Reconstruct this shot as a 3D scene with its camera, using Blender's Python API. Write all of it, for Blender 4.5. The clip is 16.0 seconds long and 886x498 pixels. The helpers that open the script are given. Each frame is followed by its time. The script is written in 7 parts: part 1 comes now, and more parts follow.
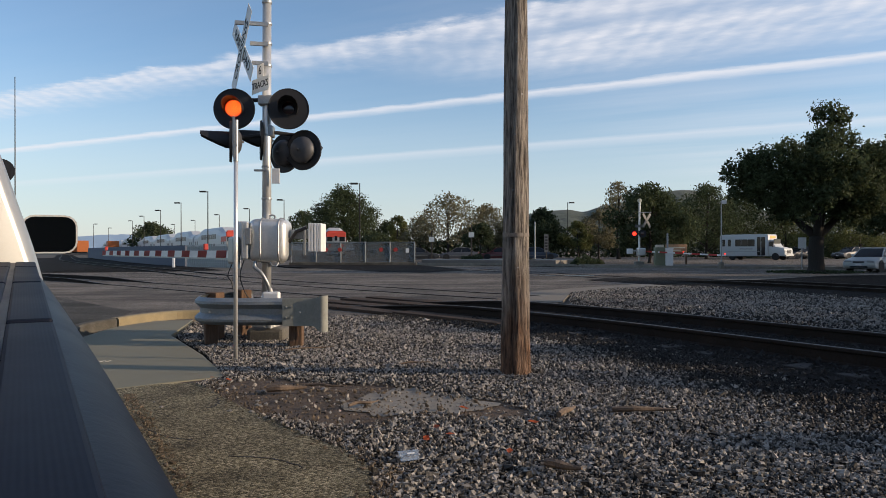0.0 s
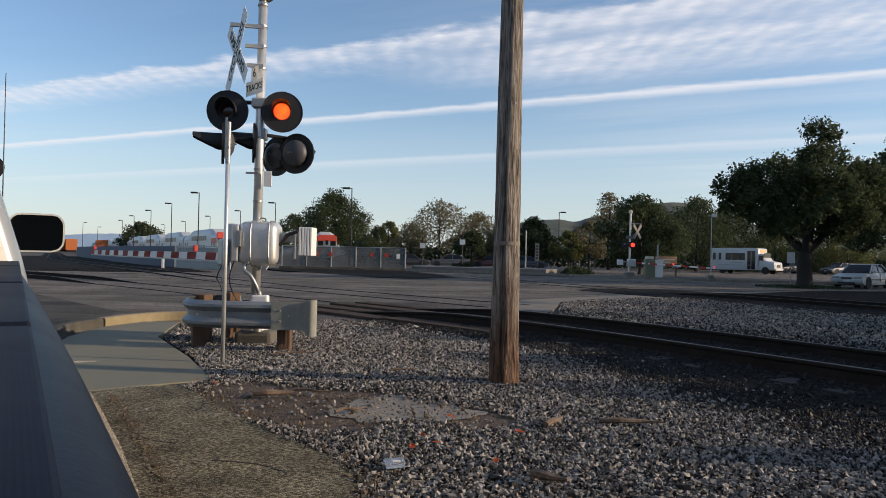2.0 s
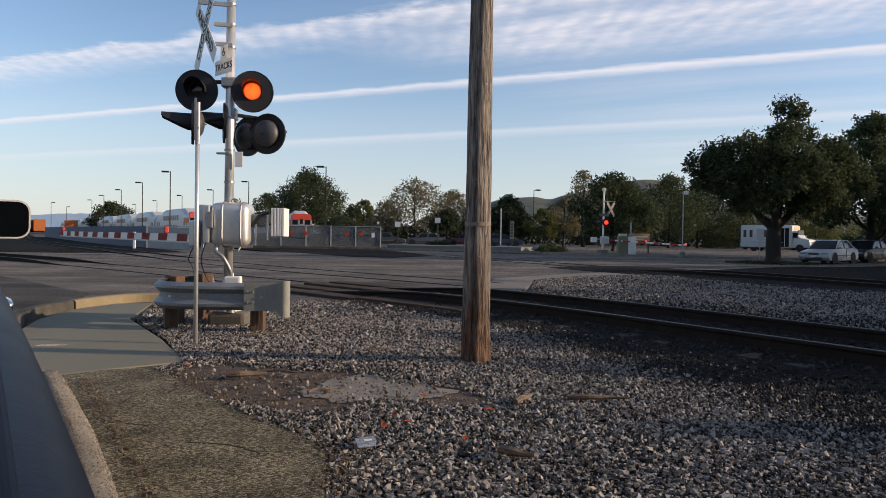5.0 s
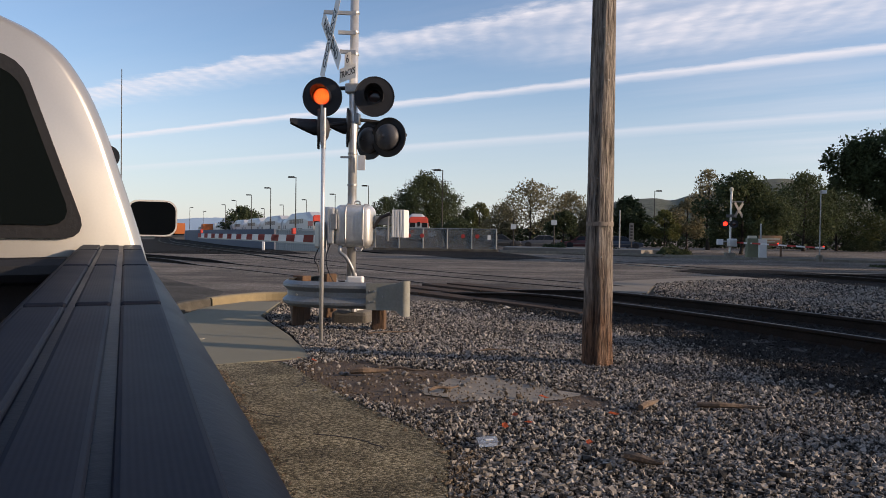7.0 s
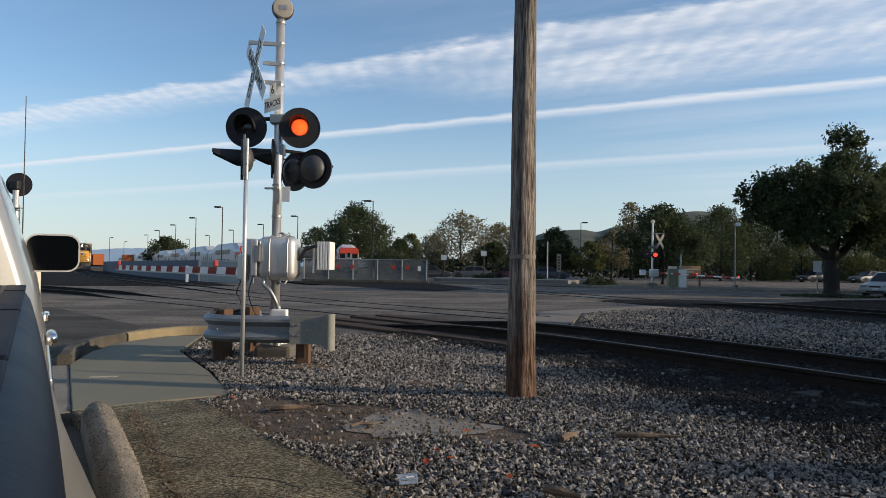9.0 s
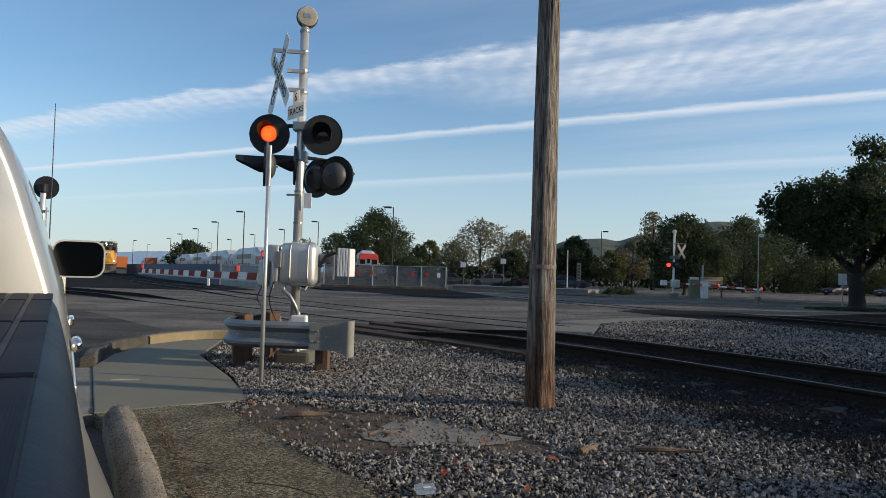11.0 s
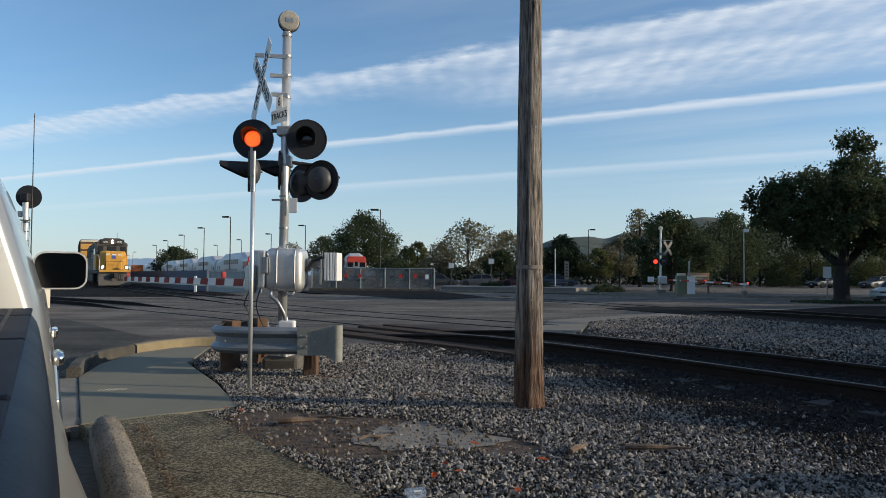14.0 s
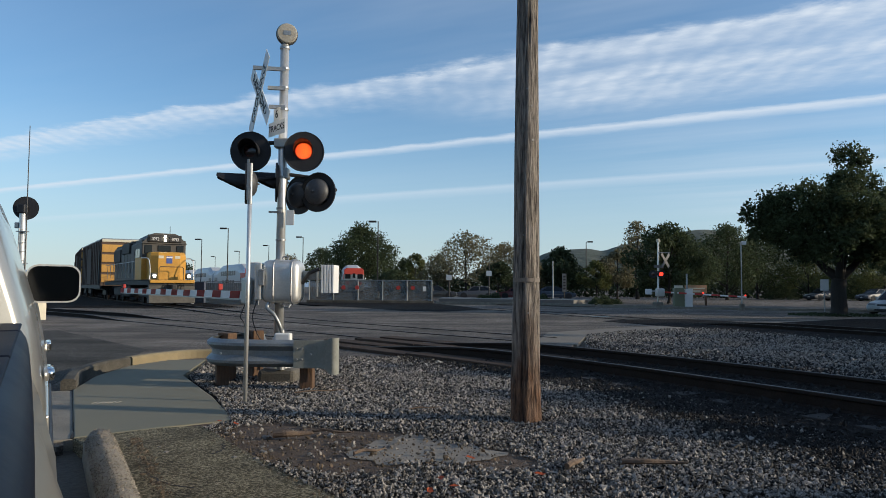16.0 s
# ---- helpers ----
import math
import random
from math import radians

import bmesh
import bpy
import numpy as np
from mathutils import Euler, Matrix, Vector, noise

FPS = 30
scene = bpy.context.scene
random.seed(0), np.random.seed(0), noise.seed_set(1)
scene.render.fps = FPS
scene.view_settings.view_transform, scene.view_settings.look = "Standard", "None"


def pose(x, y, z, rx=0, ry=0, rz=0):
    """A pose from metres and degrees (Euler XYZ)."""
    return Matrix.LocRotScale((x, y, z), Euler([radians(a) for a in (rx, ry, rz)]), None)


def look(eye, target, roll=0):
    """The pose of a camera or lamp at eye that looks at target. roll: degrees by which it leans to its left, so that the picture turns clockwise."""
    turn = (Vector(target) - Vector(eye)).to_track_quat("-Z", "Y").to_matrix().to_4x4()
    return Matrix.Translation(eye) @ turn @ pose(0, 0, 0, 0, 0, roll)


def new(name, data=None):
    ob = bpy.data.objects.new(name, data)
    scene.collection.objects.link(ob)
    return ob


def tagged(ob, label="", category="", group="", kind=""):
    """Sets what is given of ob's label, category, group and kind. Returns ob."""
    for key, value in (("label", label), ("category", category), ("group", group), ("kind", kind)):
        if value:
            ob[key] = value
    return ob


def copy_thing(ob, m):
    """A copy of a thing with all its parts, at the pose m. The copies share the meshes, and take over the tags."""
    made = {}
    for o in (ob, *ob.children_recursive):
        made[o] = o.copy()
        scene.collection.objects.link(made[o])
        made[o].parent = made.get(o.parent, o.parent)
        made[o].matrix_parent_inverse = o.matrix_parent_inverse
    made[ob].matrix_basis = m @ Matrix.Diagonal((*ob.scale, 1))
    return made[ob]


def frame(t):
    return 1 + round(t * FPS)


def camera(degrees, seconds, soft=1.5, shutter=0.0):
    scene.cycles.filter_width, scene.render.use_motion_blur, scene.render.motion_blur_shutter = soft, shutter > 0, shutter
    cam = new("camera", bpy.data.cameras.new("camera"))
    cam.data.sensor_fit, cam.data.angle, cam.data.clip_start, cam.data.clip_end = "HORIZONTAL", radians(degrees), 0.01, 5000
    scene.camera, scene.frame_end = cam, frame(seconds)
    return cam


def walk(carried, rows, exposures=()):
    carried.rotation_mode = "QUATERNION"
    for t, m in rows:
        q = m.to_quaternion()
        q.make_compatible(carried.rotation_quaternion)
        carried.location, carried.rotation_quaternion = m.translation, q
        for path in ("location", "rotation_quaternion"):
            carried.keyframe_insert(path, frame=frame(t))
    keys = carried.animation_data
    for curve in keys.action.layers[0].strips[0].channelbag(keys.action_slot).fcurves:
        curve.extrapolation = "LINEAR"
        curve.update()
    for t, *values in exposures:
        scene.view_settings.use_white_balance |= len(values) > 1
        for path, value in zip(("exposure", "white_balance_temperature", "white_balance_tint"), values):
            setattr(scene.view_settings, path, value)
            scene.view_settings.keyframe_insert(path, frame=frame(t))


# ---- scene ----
cam = camera(63.3, 16.0, soft=0.8)
PATH = [
    (0, (-0.008, 0.277, 1.104), (-0.031, 2.277, 1.106), -0.1),
    (0.5, (-0.005, 0.274, 1.113), (-0.027, 2.274, 1.136), 1.0),
    (1, (-0.007, 0.259, 1.11), (-0.014, 2.259, 1.141), 1.4),
    (1.5, (-0.004, 0.284, 1.108), (-0.008, 2.284, 1.125), 1.3),
    (2, (-0.006, 0.287, 1.108), (-0.004, 2.287, 1.129), 1.2),
    (2.5, (-0.009, 0.283, 1.107), (-0.018, 2.283, 1.124), 0.6),
    (3, (-0.011, 0.282, 1.109), (-0.076, 2.281, 1.142), 1.4),
    (3.5, (0.042, 0.196, 1.136), (0.112, 2.195, 1.122), 0.7),
    (3.7, (0.051, 0.167, 1.136), (0.169, 2.162, 1.059), 0.9),
    (5.8, (0.008, 0.27, 1.119), (-0.072, 2.269, 1.098), 0.8),
    (6, (0.005, 0.268, 1.115), (-0.157, 2.261, 1.089), 0.7),
    (6.5, (-0.002, 0.249, 1.108), (-0.244, 2.234, 1.081), 1.7),
    (7, (-0.008, 0.26, 1.11), (-0.257, 2.244, 1.074), 0.8),
    (7.5, (-0.008, 0.257, 1.107), (-0.251, 2.242, 1.069), 1.1),
    (8, (0.0182, 0.2695, 1.123), (-0.1748, 2.2605, 1.107), 0.6),
    (8.5, (0.0475, 0.282, 1.132), (-0.0386, 2.279, 1.169), 0.3),
    (9, (0.0485, 0.276, 1.128), (-0.0106, 2.274, 1.18), 0.7),
    (11.5, (0.0415, 0.279, 1.15), (-0.0896, 2.274, 1.222), 1.3),
    (12, (0.0495, 0.288, 1.155), (-0.0756, 2.283, 1.224), 0.4),
    (12.5, (0.0515, 0.279, 1.158), (-0.0746, 2.274, 1.223), 0.6),
    (13, (0.0525, 0.282, 1.156), (-0.0586, 2.278, 1.217), 0.2),
    (13.5, (0.0535, 0.275, 1.156), (-0.0406, 2.271, 1.237), 0.6),
    (14, (0.0545, 0.278, 1.155), (-0.0256, 2.275, 1.229), 0.3),
    (14.5, (0.0505, 0.287, 1.153), (-0.0306, 2.283, 1.257), 0.9),
    (15, (0.0515, 0.286, 1.158), (-0.0456, 2.28, 1.265), 0.9),
    (15.5, (0.0565, 0.285, 1.16), (-0.0426, 2.279, 1.271), 0.9),
    (16, (0.0635, 0.289, 1.163), (-0.0106, 2.285, 1.27), 0.4),
]
walk(cam, [(t, look(eye, aim, lean)) for t, eye, aim, lean in PATH], exposures=[(0, 0.02, 6600, 12), (3.7, 0.02, 6600, 12), (5.8, 0.06, 6850, 18), (8, 0.06, 6850, 18), (9, -0.03, 6400, 9), (11.5, -0.10, 6150, 7), (16, -0.14, 5950, 5)])

# ---- light ----
SUN_DIR = Vector((0.955, -0.115, 0.255)).normalized()      # towards the sun
world = bpy.data.worlds.new("sky")
scene.world = world
world.use_nodes = True


def sky_nodes():
    nt = world.node_tree
    nt.nodes.clear()
    N = nt.nodes.new
    L = nt.links.new

    def math_node(op, a, b=None, clamp=False):
        n = N("ShaderNodeMath")
        n.operation, n.use_clamp = op, clamp
        for i, v in enumerate((a, b)):
            if v is None:
                continue
            if isinstance(v, (int, float)):
                n.inputs[i].default_value = v
            else:
                L(v, n.inputs[i])
        return n.outputs[0]

    def ramp(value, stops):
        n = N("ShaderNodeValToRGB")
        e = n.color_ramp.elements
        while len(e) < len(stops):
            e.new(0.5)
        for i, (p, v) in enumerate(stops):
            e[i].position, e[i].color = p, (v, v, v, 1)
        L(value, n.inputs[0])
        return n.outputs[0]

    sky = N("ShaderNodeTexSky")
    sky.sky_type, sky.sun_disc = "NISHITA", False
    sky.sun_elevation = math.asin(SUN_DIR.z)
    sky.sun_rotation = math.atan2(SUN_DIR.x, SUN_DIR.y)
    sky.air_density, sky.dust_density, sky.ozone_density = 1.0, 0.3, 3.0
    # cirrus streaks, laid out on a plane of cloud
    co = N("ShaderNodeTexCoord")
    sep = N("ShaderNodeSeparateXYZ")
    L(co.outputs["Generated"], sep.inputs[0])
    up = math_node("MAXIMUM", sep.outputs[2], 0.03)
    px, py = math_node("DIVIDE", sep.outputs[0], up), math_node("DIVIDE", sep.outputs[1], up)
    ca, sa = math.cos(radians(63)), math.sin(radians(63))
    v = math_node("ADD", math_node("MULTIPLY", px, ca), math_node("MULTIPLY", py, sa))
    u = math_node("SUBTRACT", math_node("MULTIPLY", py, ca), math_node("MULTIPLY", px, sa))
    comb = N("ShaderNodeCombineXYZ")
    L(u, comb.inputs[0]), L(v, comb.inputs[1])

    def cloud_noise(scale, stretch, detail, rough, turn=0.0):
        m = N("ShaderNodeMapping")
        m.inputs["Scale"].default_value = (scale * stretch, scale, 1)
        m.inputs["Rotation"].default_value = (0, 0, turn)
        L(comb.outputs[0], m.inputs[0])
        n = N("ShaderNodeTexNoise")
        n.inputs["Scale"].default_value, n.inputs["Detail"].default_value, n.inputs["Roughness"].default_value = 1.0, detail, rough
        L(m.outputs[0], n.inputs["Vector"])
        return n.outputs[0]

    ripple = cloud_noise(5.5, 0.75, 5, 0.62, 0.7)
    broad = cloud_noise(1.1, 0.35, 4, 0.55)
    wob = math_node("MULTIPLY", math_node("SUBTRACT", ripple, 0.5), 0.34)
    wob2 = math_node("MULTIPLY", math_node("SUBTRACT", broad, 0.5), 0.25)
    v1 = math_node("ADD", math_node("ADD", v, wob), wob2)
    scaled = math_node("DIVIDE", v1, 10.0)
    band = ramp(scaled, [(0.276, 0), (0.285, 0.85), (0.300, 0.62), (0.314, 0.28), (0.335, 0.0)])
    # close ribs across the band, and a lower layer on one side only
    rm = N("ShaderNodeMapping")
    rm.inputs["Rotation"].default_value = (0, 0, 0.5)
    L(comb.outputs[0], rm.inputs[0])
    ribs = N("ShaderNodeTexWave")
    ribs.inputs["Scale"].default_value, ribs.inputs["Distortion"].default_value = 2.6, 5.0
    ribs.inputs["Detail"].default_value, ribs.inputs["Detail Scale"].default_value = 3.0, 1.6
    L(rm.outputs[0], ribs.inputs["Vector"])
    low = ramp(scaled, [(0.312, 0), (0.332, 0.74), (0.360, 0.58), (0.405, 0.0)])
    aside = N("ShaderNodeMapRange")
    aside.interpolation_type = "SMOOTHSTEP"
    aside.inputs["From Min"].default_value, aside.inputs["From Max"].default_value = 2.7, 1.2
    L(math_node("ADD", u, math_node("MULTIPLY", broad, 0.8)), aside.inputs[0])
    band = math_node("ADD", band, math_node("MULTIPLY", low, aside.outputs[0]))
    rib = math_node("ADD", math_node("MULTIPLY", ribs.outputs["Fac"], 0.26), 0.78)
    band = math_node("MULTIPLY", band, rib)
    fine = ramp(cloud_noise(6, 0.6, 5, 0.6, 0.6), [(0.32, 0.45), (0.66, 1.0)])
    band = math_node("MULTIPLY", band, fine)
    v2 = math_node("ADD", v, math_node("MULTIPLY", math_node("SUBTRACT", ripple, 0.5), 0.16))
    s2 = math_node("DIVIDE", v2, 10.0)
    trail = ramp(s2, [(0.422, 0), (0.431, 0.75), (0.437, 0.5), (0.452, 0)])
    trail2 = ramp(s2, [(0.625, 0), (0.645, 0.36), (0.665, 0.22), (0.70, 0)])
    thin = ramp(cloud_noise(0.8, 0.25, 5, 0.6), [(0.40, 0.03), (0.75, 0.36)])
    thin = math_node("MULTIPLY", thin, math_node("ADD", math_node("MULTIPLY", aside.outputs[0], 0.8), 0.2))
    total = math_node("ADD", math_node("ADD", band, trail), math_node("ADD", trail2, thin), True)
    fade = N("ShaderNodeMapRange")
    fade.inputs["From Min"].default_value, fade.inputs["From Max"].default_value = 0.03, 0.12
    L(sep.outputs[2], fade.inputs[0])
    total = math_node("MULTIPLY", total, fade.outputs[0])
    # a thin pale veil towards the horizon
    veil = N("ShaderNodeMapRange")
    veil.interpolation_type = "SMOOTHSTEP"
    veil.inputs["From Min"].default_value, veil.inputs["From Max"].default_value = 0.0, 0.26
    veil.inputs["To Min"].default_value, veil.inputs["To Max"].default_value = 0.62, 0.0
    L(sep.outputs[2], veil.inputs[0])
    haze = N("ShaderNodeMix")
    haze.data_type = "RGBA"
    L(veil.outputs[0], haze.inputs["Factor"])
    L(sky.outputs[0], haze.inputs["A"])
    haze.inputs["B"].default_value = VEIL
    mix = N("ShaderNodeMix")
    mix.data_type = "RGBA"
    L(total, mix.inputs["Factor"])
    L(haze.outputs["Result"], mix.inputs["A"])
    mix.inputs["B"].default_value = CLOUD
    bg = N("ShaderNodeBackground")
    bg.inputs[1].default_value = SKY_STRENGTH
    L(mix.outputs["Result"], bg.inputs[0])
    out = N("ShaderNodeOutputWorld")
    L(bg.outputs[0], out.inputs[0])


SKY_STRENGTH = 0.172
CLOUD = (4.9, 5.0, 5.3, 1)
VEIL = (3.5, 3.95, 4.4, 1)
sky_nodes()
sun = new("sun", bpy.data.lights.new("sun", "SUN"))
sun.data.energy, sun.data.angle, sun.data.color = 5.0, radians(0.5), (1.0, 0.80, 0.58)
sun.matrix_world = look(SUN_DIR * 50, (0, 0, 0))


# ---- materials ----
def material(name, color, rough=0.7, metal=0.0, vary=0.15, scale=6.0, fine=60.0, bump=0.15, depth=0.01, tint=None, emit=None, power=0.0, coat=0.0, island=0.0, each=0.0, stretch=(1, 1, 1)):
    """A surface with variation at two scales: broad stains and fine grain with relief."""
    m = bpy.data.materials.new(name)
    m.use_nodes = True
    nt = m.node_tree
    b = nt.nodes["Principled BSDF"]
    N, L = nt.nodes.new, nt.links.new
    b.inputs["Roughness"].default_value, b.inputs["Metallic"].default_value = rough, metal
    b.inputs["Coat Weight"].default_value = coat
    co = N("ShaderNodeTexCoord")
    mp = N("ShaderNodeMapping")
    mp.inputs["Scale"].default_value = stretch
    L(co.outputs["Object"], mp.inputs[0])

    def noise_tex(s, d):
        n = N("ShaderNodeTexNoise")
        n.inputs["Scale"].default_value, n.inputs["Detail"].default_value, n.inputs["Roughness"].default_value = s, d, 0.6
        L(mp.outputs[0], n.inputs["Vector"])
        return n.outputs[0]

    big, small = noise_tex(scale, 4), noise_tex(fine, 3)
    add = N("ShaderNodeMath")
    add.operation = "ADD"
    L(big, add.inputs[0]), L(small, add.inputs[1])
    value = add.outputs[0]
    if island or each:
        if island:
            src = N("ShaderNodeNewGeometry").outputs["Random Per Island"]
        else:
            src = N("ShaderNodeObjectInfo").outputs["Random"]
        ma = N("ShaderNodeMath")
        ma.operation = "MULTIPLY_ADD"
        ma.inputs[1].default_value = 2 * (island or each)
        L(src, ma.inputs[0])
        L(value, ma.inputs[2])
        sb = N("ShaderNodeMath")
        sb.operation = "SUBTRACT"
        sb.inputs[1].default_value = (island or each)
        L(ma.outputs[0], sb.inputs[0])
        value = sb.outputs[0]
    r = N("ShaderNodeMapRange")
    r.inputs["From Min"].default_value, r.inputs["From Max"].default_value = 0.6, 1.4
    L(value, r.inputs[0])
    c = N("ShaderNodeMix")
    c.data_type = "RGBA"
    t = tint or color
    c.inputs["A"].default_value = tuple(x * (1 - vary) for x in color) + (1,)
    c.inputs["B"].default_value = tuple(min(1, x * (1 + vary)) for x in t) + (1,)
    L(r.outputs[0], c.inputs["Factor"])
    L(c.outputs["Result"], b.inputs["Base Color"])
    rr = N("ShaderNodeMapRange")
    rr.inputs["To Min"].default_value, rr.inputs["To Max"].default_value = max(0, rough - 0.1), min(1, rough + 0.1)
    L(big, rr.inputs[0])
    L(rr.outputs[0], b.inputs["Roughness"])
    if bump:
        bp = N("ShaderNodeBump")
        bp.inputs["Strength"].default_value, bp.inputs["Distance"].default_value = bump, depth
        L(small, bp.inputs["Height"])
        L(bp.outputs[0], b.inputs["Normal"])
    if emit:
        b.inputs["Emission Color"].default_value = (*emit, 1)
        b.inputs["Emission Strength"].default_value = power
    return m


def glass_material(name, color, rough=0.03, alpha=0.0):
    m = bpy.data.materials.new(name)
    m.use_nodes = True
    b = m.node_tree.nodes["Principled BSDF"]
    b.inputs["Base Color"].default_value = (*color, 1)
    b.inputs["Roughness"].default_value = rough
    b.inputs["Specular IOR Level"].default_value = 0.7
    if alpha:
        b.inputs["Transmission Weight"].default_value = alpha
        b.inputs["IOR"].default_value = 1.45
    return m


M = dict(
    earth=material("earth", (0.075, 0.064, 0.050), 0.95, vary=0.4, scale=0.2, fine=20, bump=0.6, depth=0.03),
    slab=material("slab_concrete", (0.168, 0.156, 0.108), 0.85, vary=0.12, scale=1.4, fine=80, bump=0.15, depth=0.003),
    kerb=material("kerb_concrete", (0.20, 0.18, 0.145), 0.9, vary=0.5, scale=3, fine=90, bump=0.8, depth=0.01),
    yellow_kerb=material("yellow_kerb_paint", (0.225, 0.18, 0.10), 0.8, vary=0.25, scale=5, fine=60, bump=0.3),
    kerb_stone=material("kerb_pebble", (0.19, 0.165, 0.13), 0.85, vary=0.5, scale=3, fine=60, bump=0.3, island=0.5),
    gravel=material("gravel_stone", (0.068, 0.060, 0.051), 0.8, vary=0.85, scale=0.5, fine=60, bump=0.4, island=0.7, tint=(0.160, 0.147, 0.130)),
    # bed: near-black colour paints the shade seen between the stones
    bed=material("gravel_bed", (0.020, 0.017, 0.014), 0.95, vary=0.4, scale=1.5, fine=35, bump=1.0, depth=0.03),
    # oily ballast and stones: shade is put into their black besides the oil
    oily=material("oily_shaded_ballast", (0.011, 0.0095, 0.0085), 0.95, vary=0.5, scale=2, fine=30, bump=1.0, depth=0.03),
    oily_shaded_stone=material("oily_shaded_stone", (0.012, 0.0105, 0.009), 0.85, vary=0.7, scale=1, fine=40, bump=0.3, island=0.6),
    soil=material("brown_soil", (0.082, 0.056, 0.037), 0.95, vary=0.4, scale=3, fine=40, bump=0.9, depth=0.02),
    mud=material("dried_mud", (0.21, 0.185, 0.15), 0.9, vary=0.3, scale=2.5, fine=50, bump=0.5),
    rail=material("rail_steel", (0.030, 0.023, 0.019), 0.8, 0.2, vary=0.4, scale=3, fine=60, bump=0.4),
    railtop=material("rail_head", (0.10, 0.092, 0.085), 0.6, 0.5, vary=0.2, scale=3, fine=60, bump=0.1),
    tie=material("creosote_wood", (0.024, 0.020, 0.017), 0.95, vary=0.4, scale=3, fine=50, bump=0.8, stretch=(1, 1, 1)),
    panel=material("crossing_timber", (0.070, 0.050, 0.037), 0.9, vary=0.4, scale=3, fine=40, bump=0.6),
    galv=material("galvanised_steel", (0.33, 0.34, 0.34), 0.45, 0.75, vary=0.2, scale=5, fine=50, bump=0.08),
    alu=material("aluminium_paint", (0.62, 0.62, 0.60), 0.38, 0.6, vary=0.12, scale=4, fine=40, bump=0.05),
    black=material("black_paint", (0.012, 0.012, 0.014), 0.6, vary=0.4, scale=6, fine=60, bump=0.15),
    white=material("white_paint", (0.74, 0.73, 0.70), 0.55, vary=0.08, scale=5, fine=50, bump=0.05),
    red=material("red_paint", (0.42, 0.035, 0.025), 0.6, vary=0.15, scale=6, fine=50, bump=0.05),
    post=material("post_timber", (0.11, 0.064, 0.037), 0.9, vary=0.45, scale=6, fine=50, bump=0.8, stretch=(1, 1, 0.12)),
    cream=material("cream_cover", (0.60, 0.55, 0.42), 0.55, vary=0.12, scale=8, fine=50),
    bell=material("bell_enamel", (0.36, 0.33, 0.27), 0.6, vary=0.25, scale=8, fine=50),
    cable=material("black_cable", (0.02, 0.02, 0.02), 0.6, vary=0.2),
    led=material("lit_red_lamp", (0.9, 0.06, 0.02), 0.4, vary=0.05, emit=(1.0, 0.035, 0.006), power=0.75),
    led_core=material("lit_lamp_core", (1.0, 0.4, 0.1), 0.4, vary=0.05, emit=(1.0, 0.36, 0.05), power=4.5),
    lens=glass_material("dark_red_lens", (0.035, 0.008, 0.008), 0.15),
    backing=material("dull_grey_paint", (0.13, 0.13, 0.125), 0.7, vary=0.2),
    footing=material("footing_concrete", (0.10, 0.092, 0.076), 0.95, vary=0.4, scale=4, fine=60, bump=0.6),
    text=material("black_lettering", (0.02, 0.02, 0.02), 0.6, vary=0.1, bump=0),
)


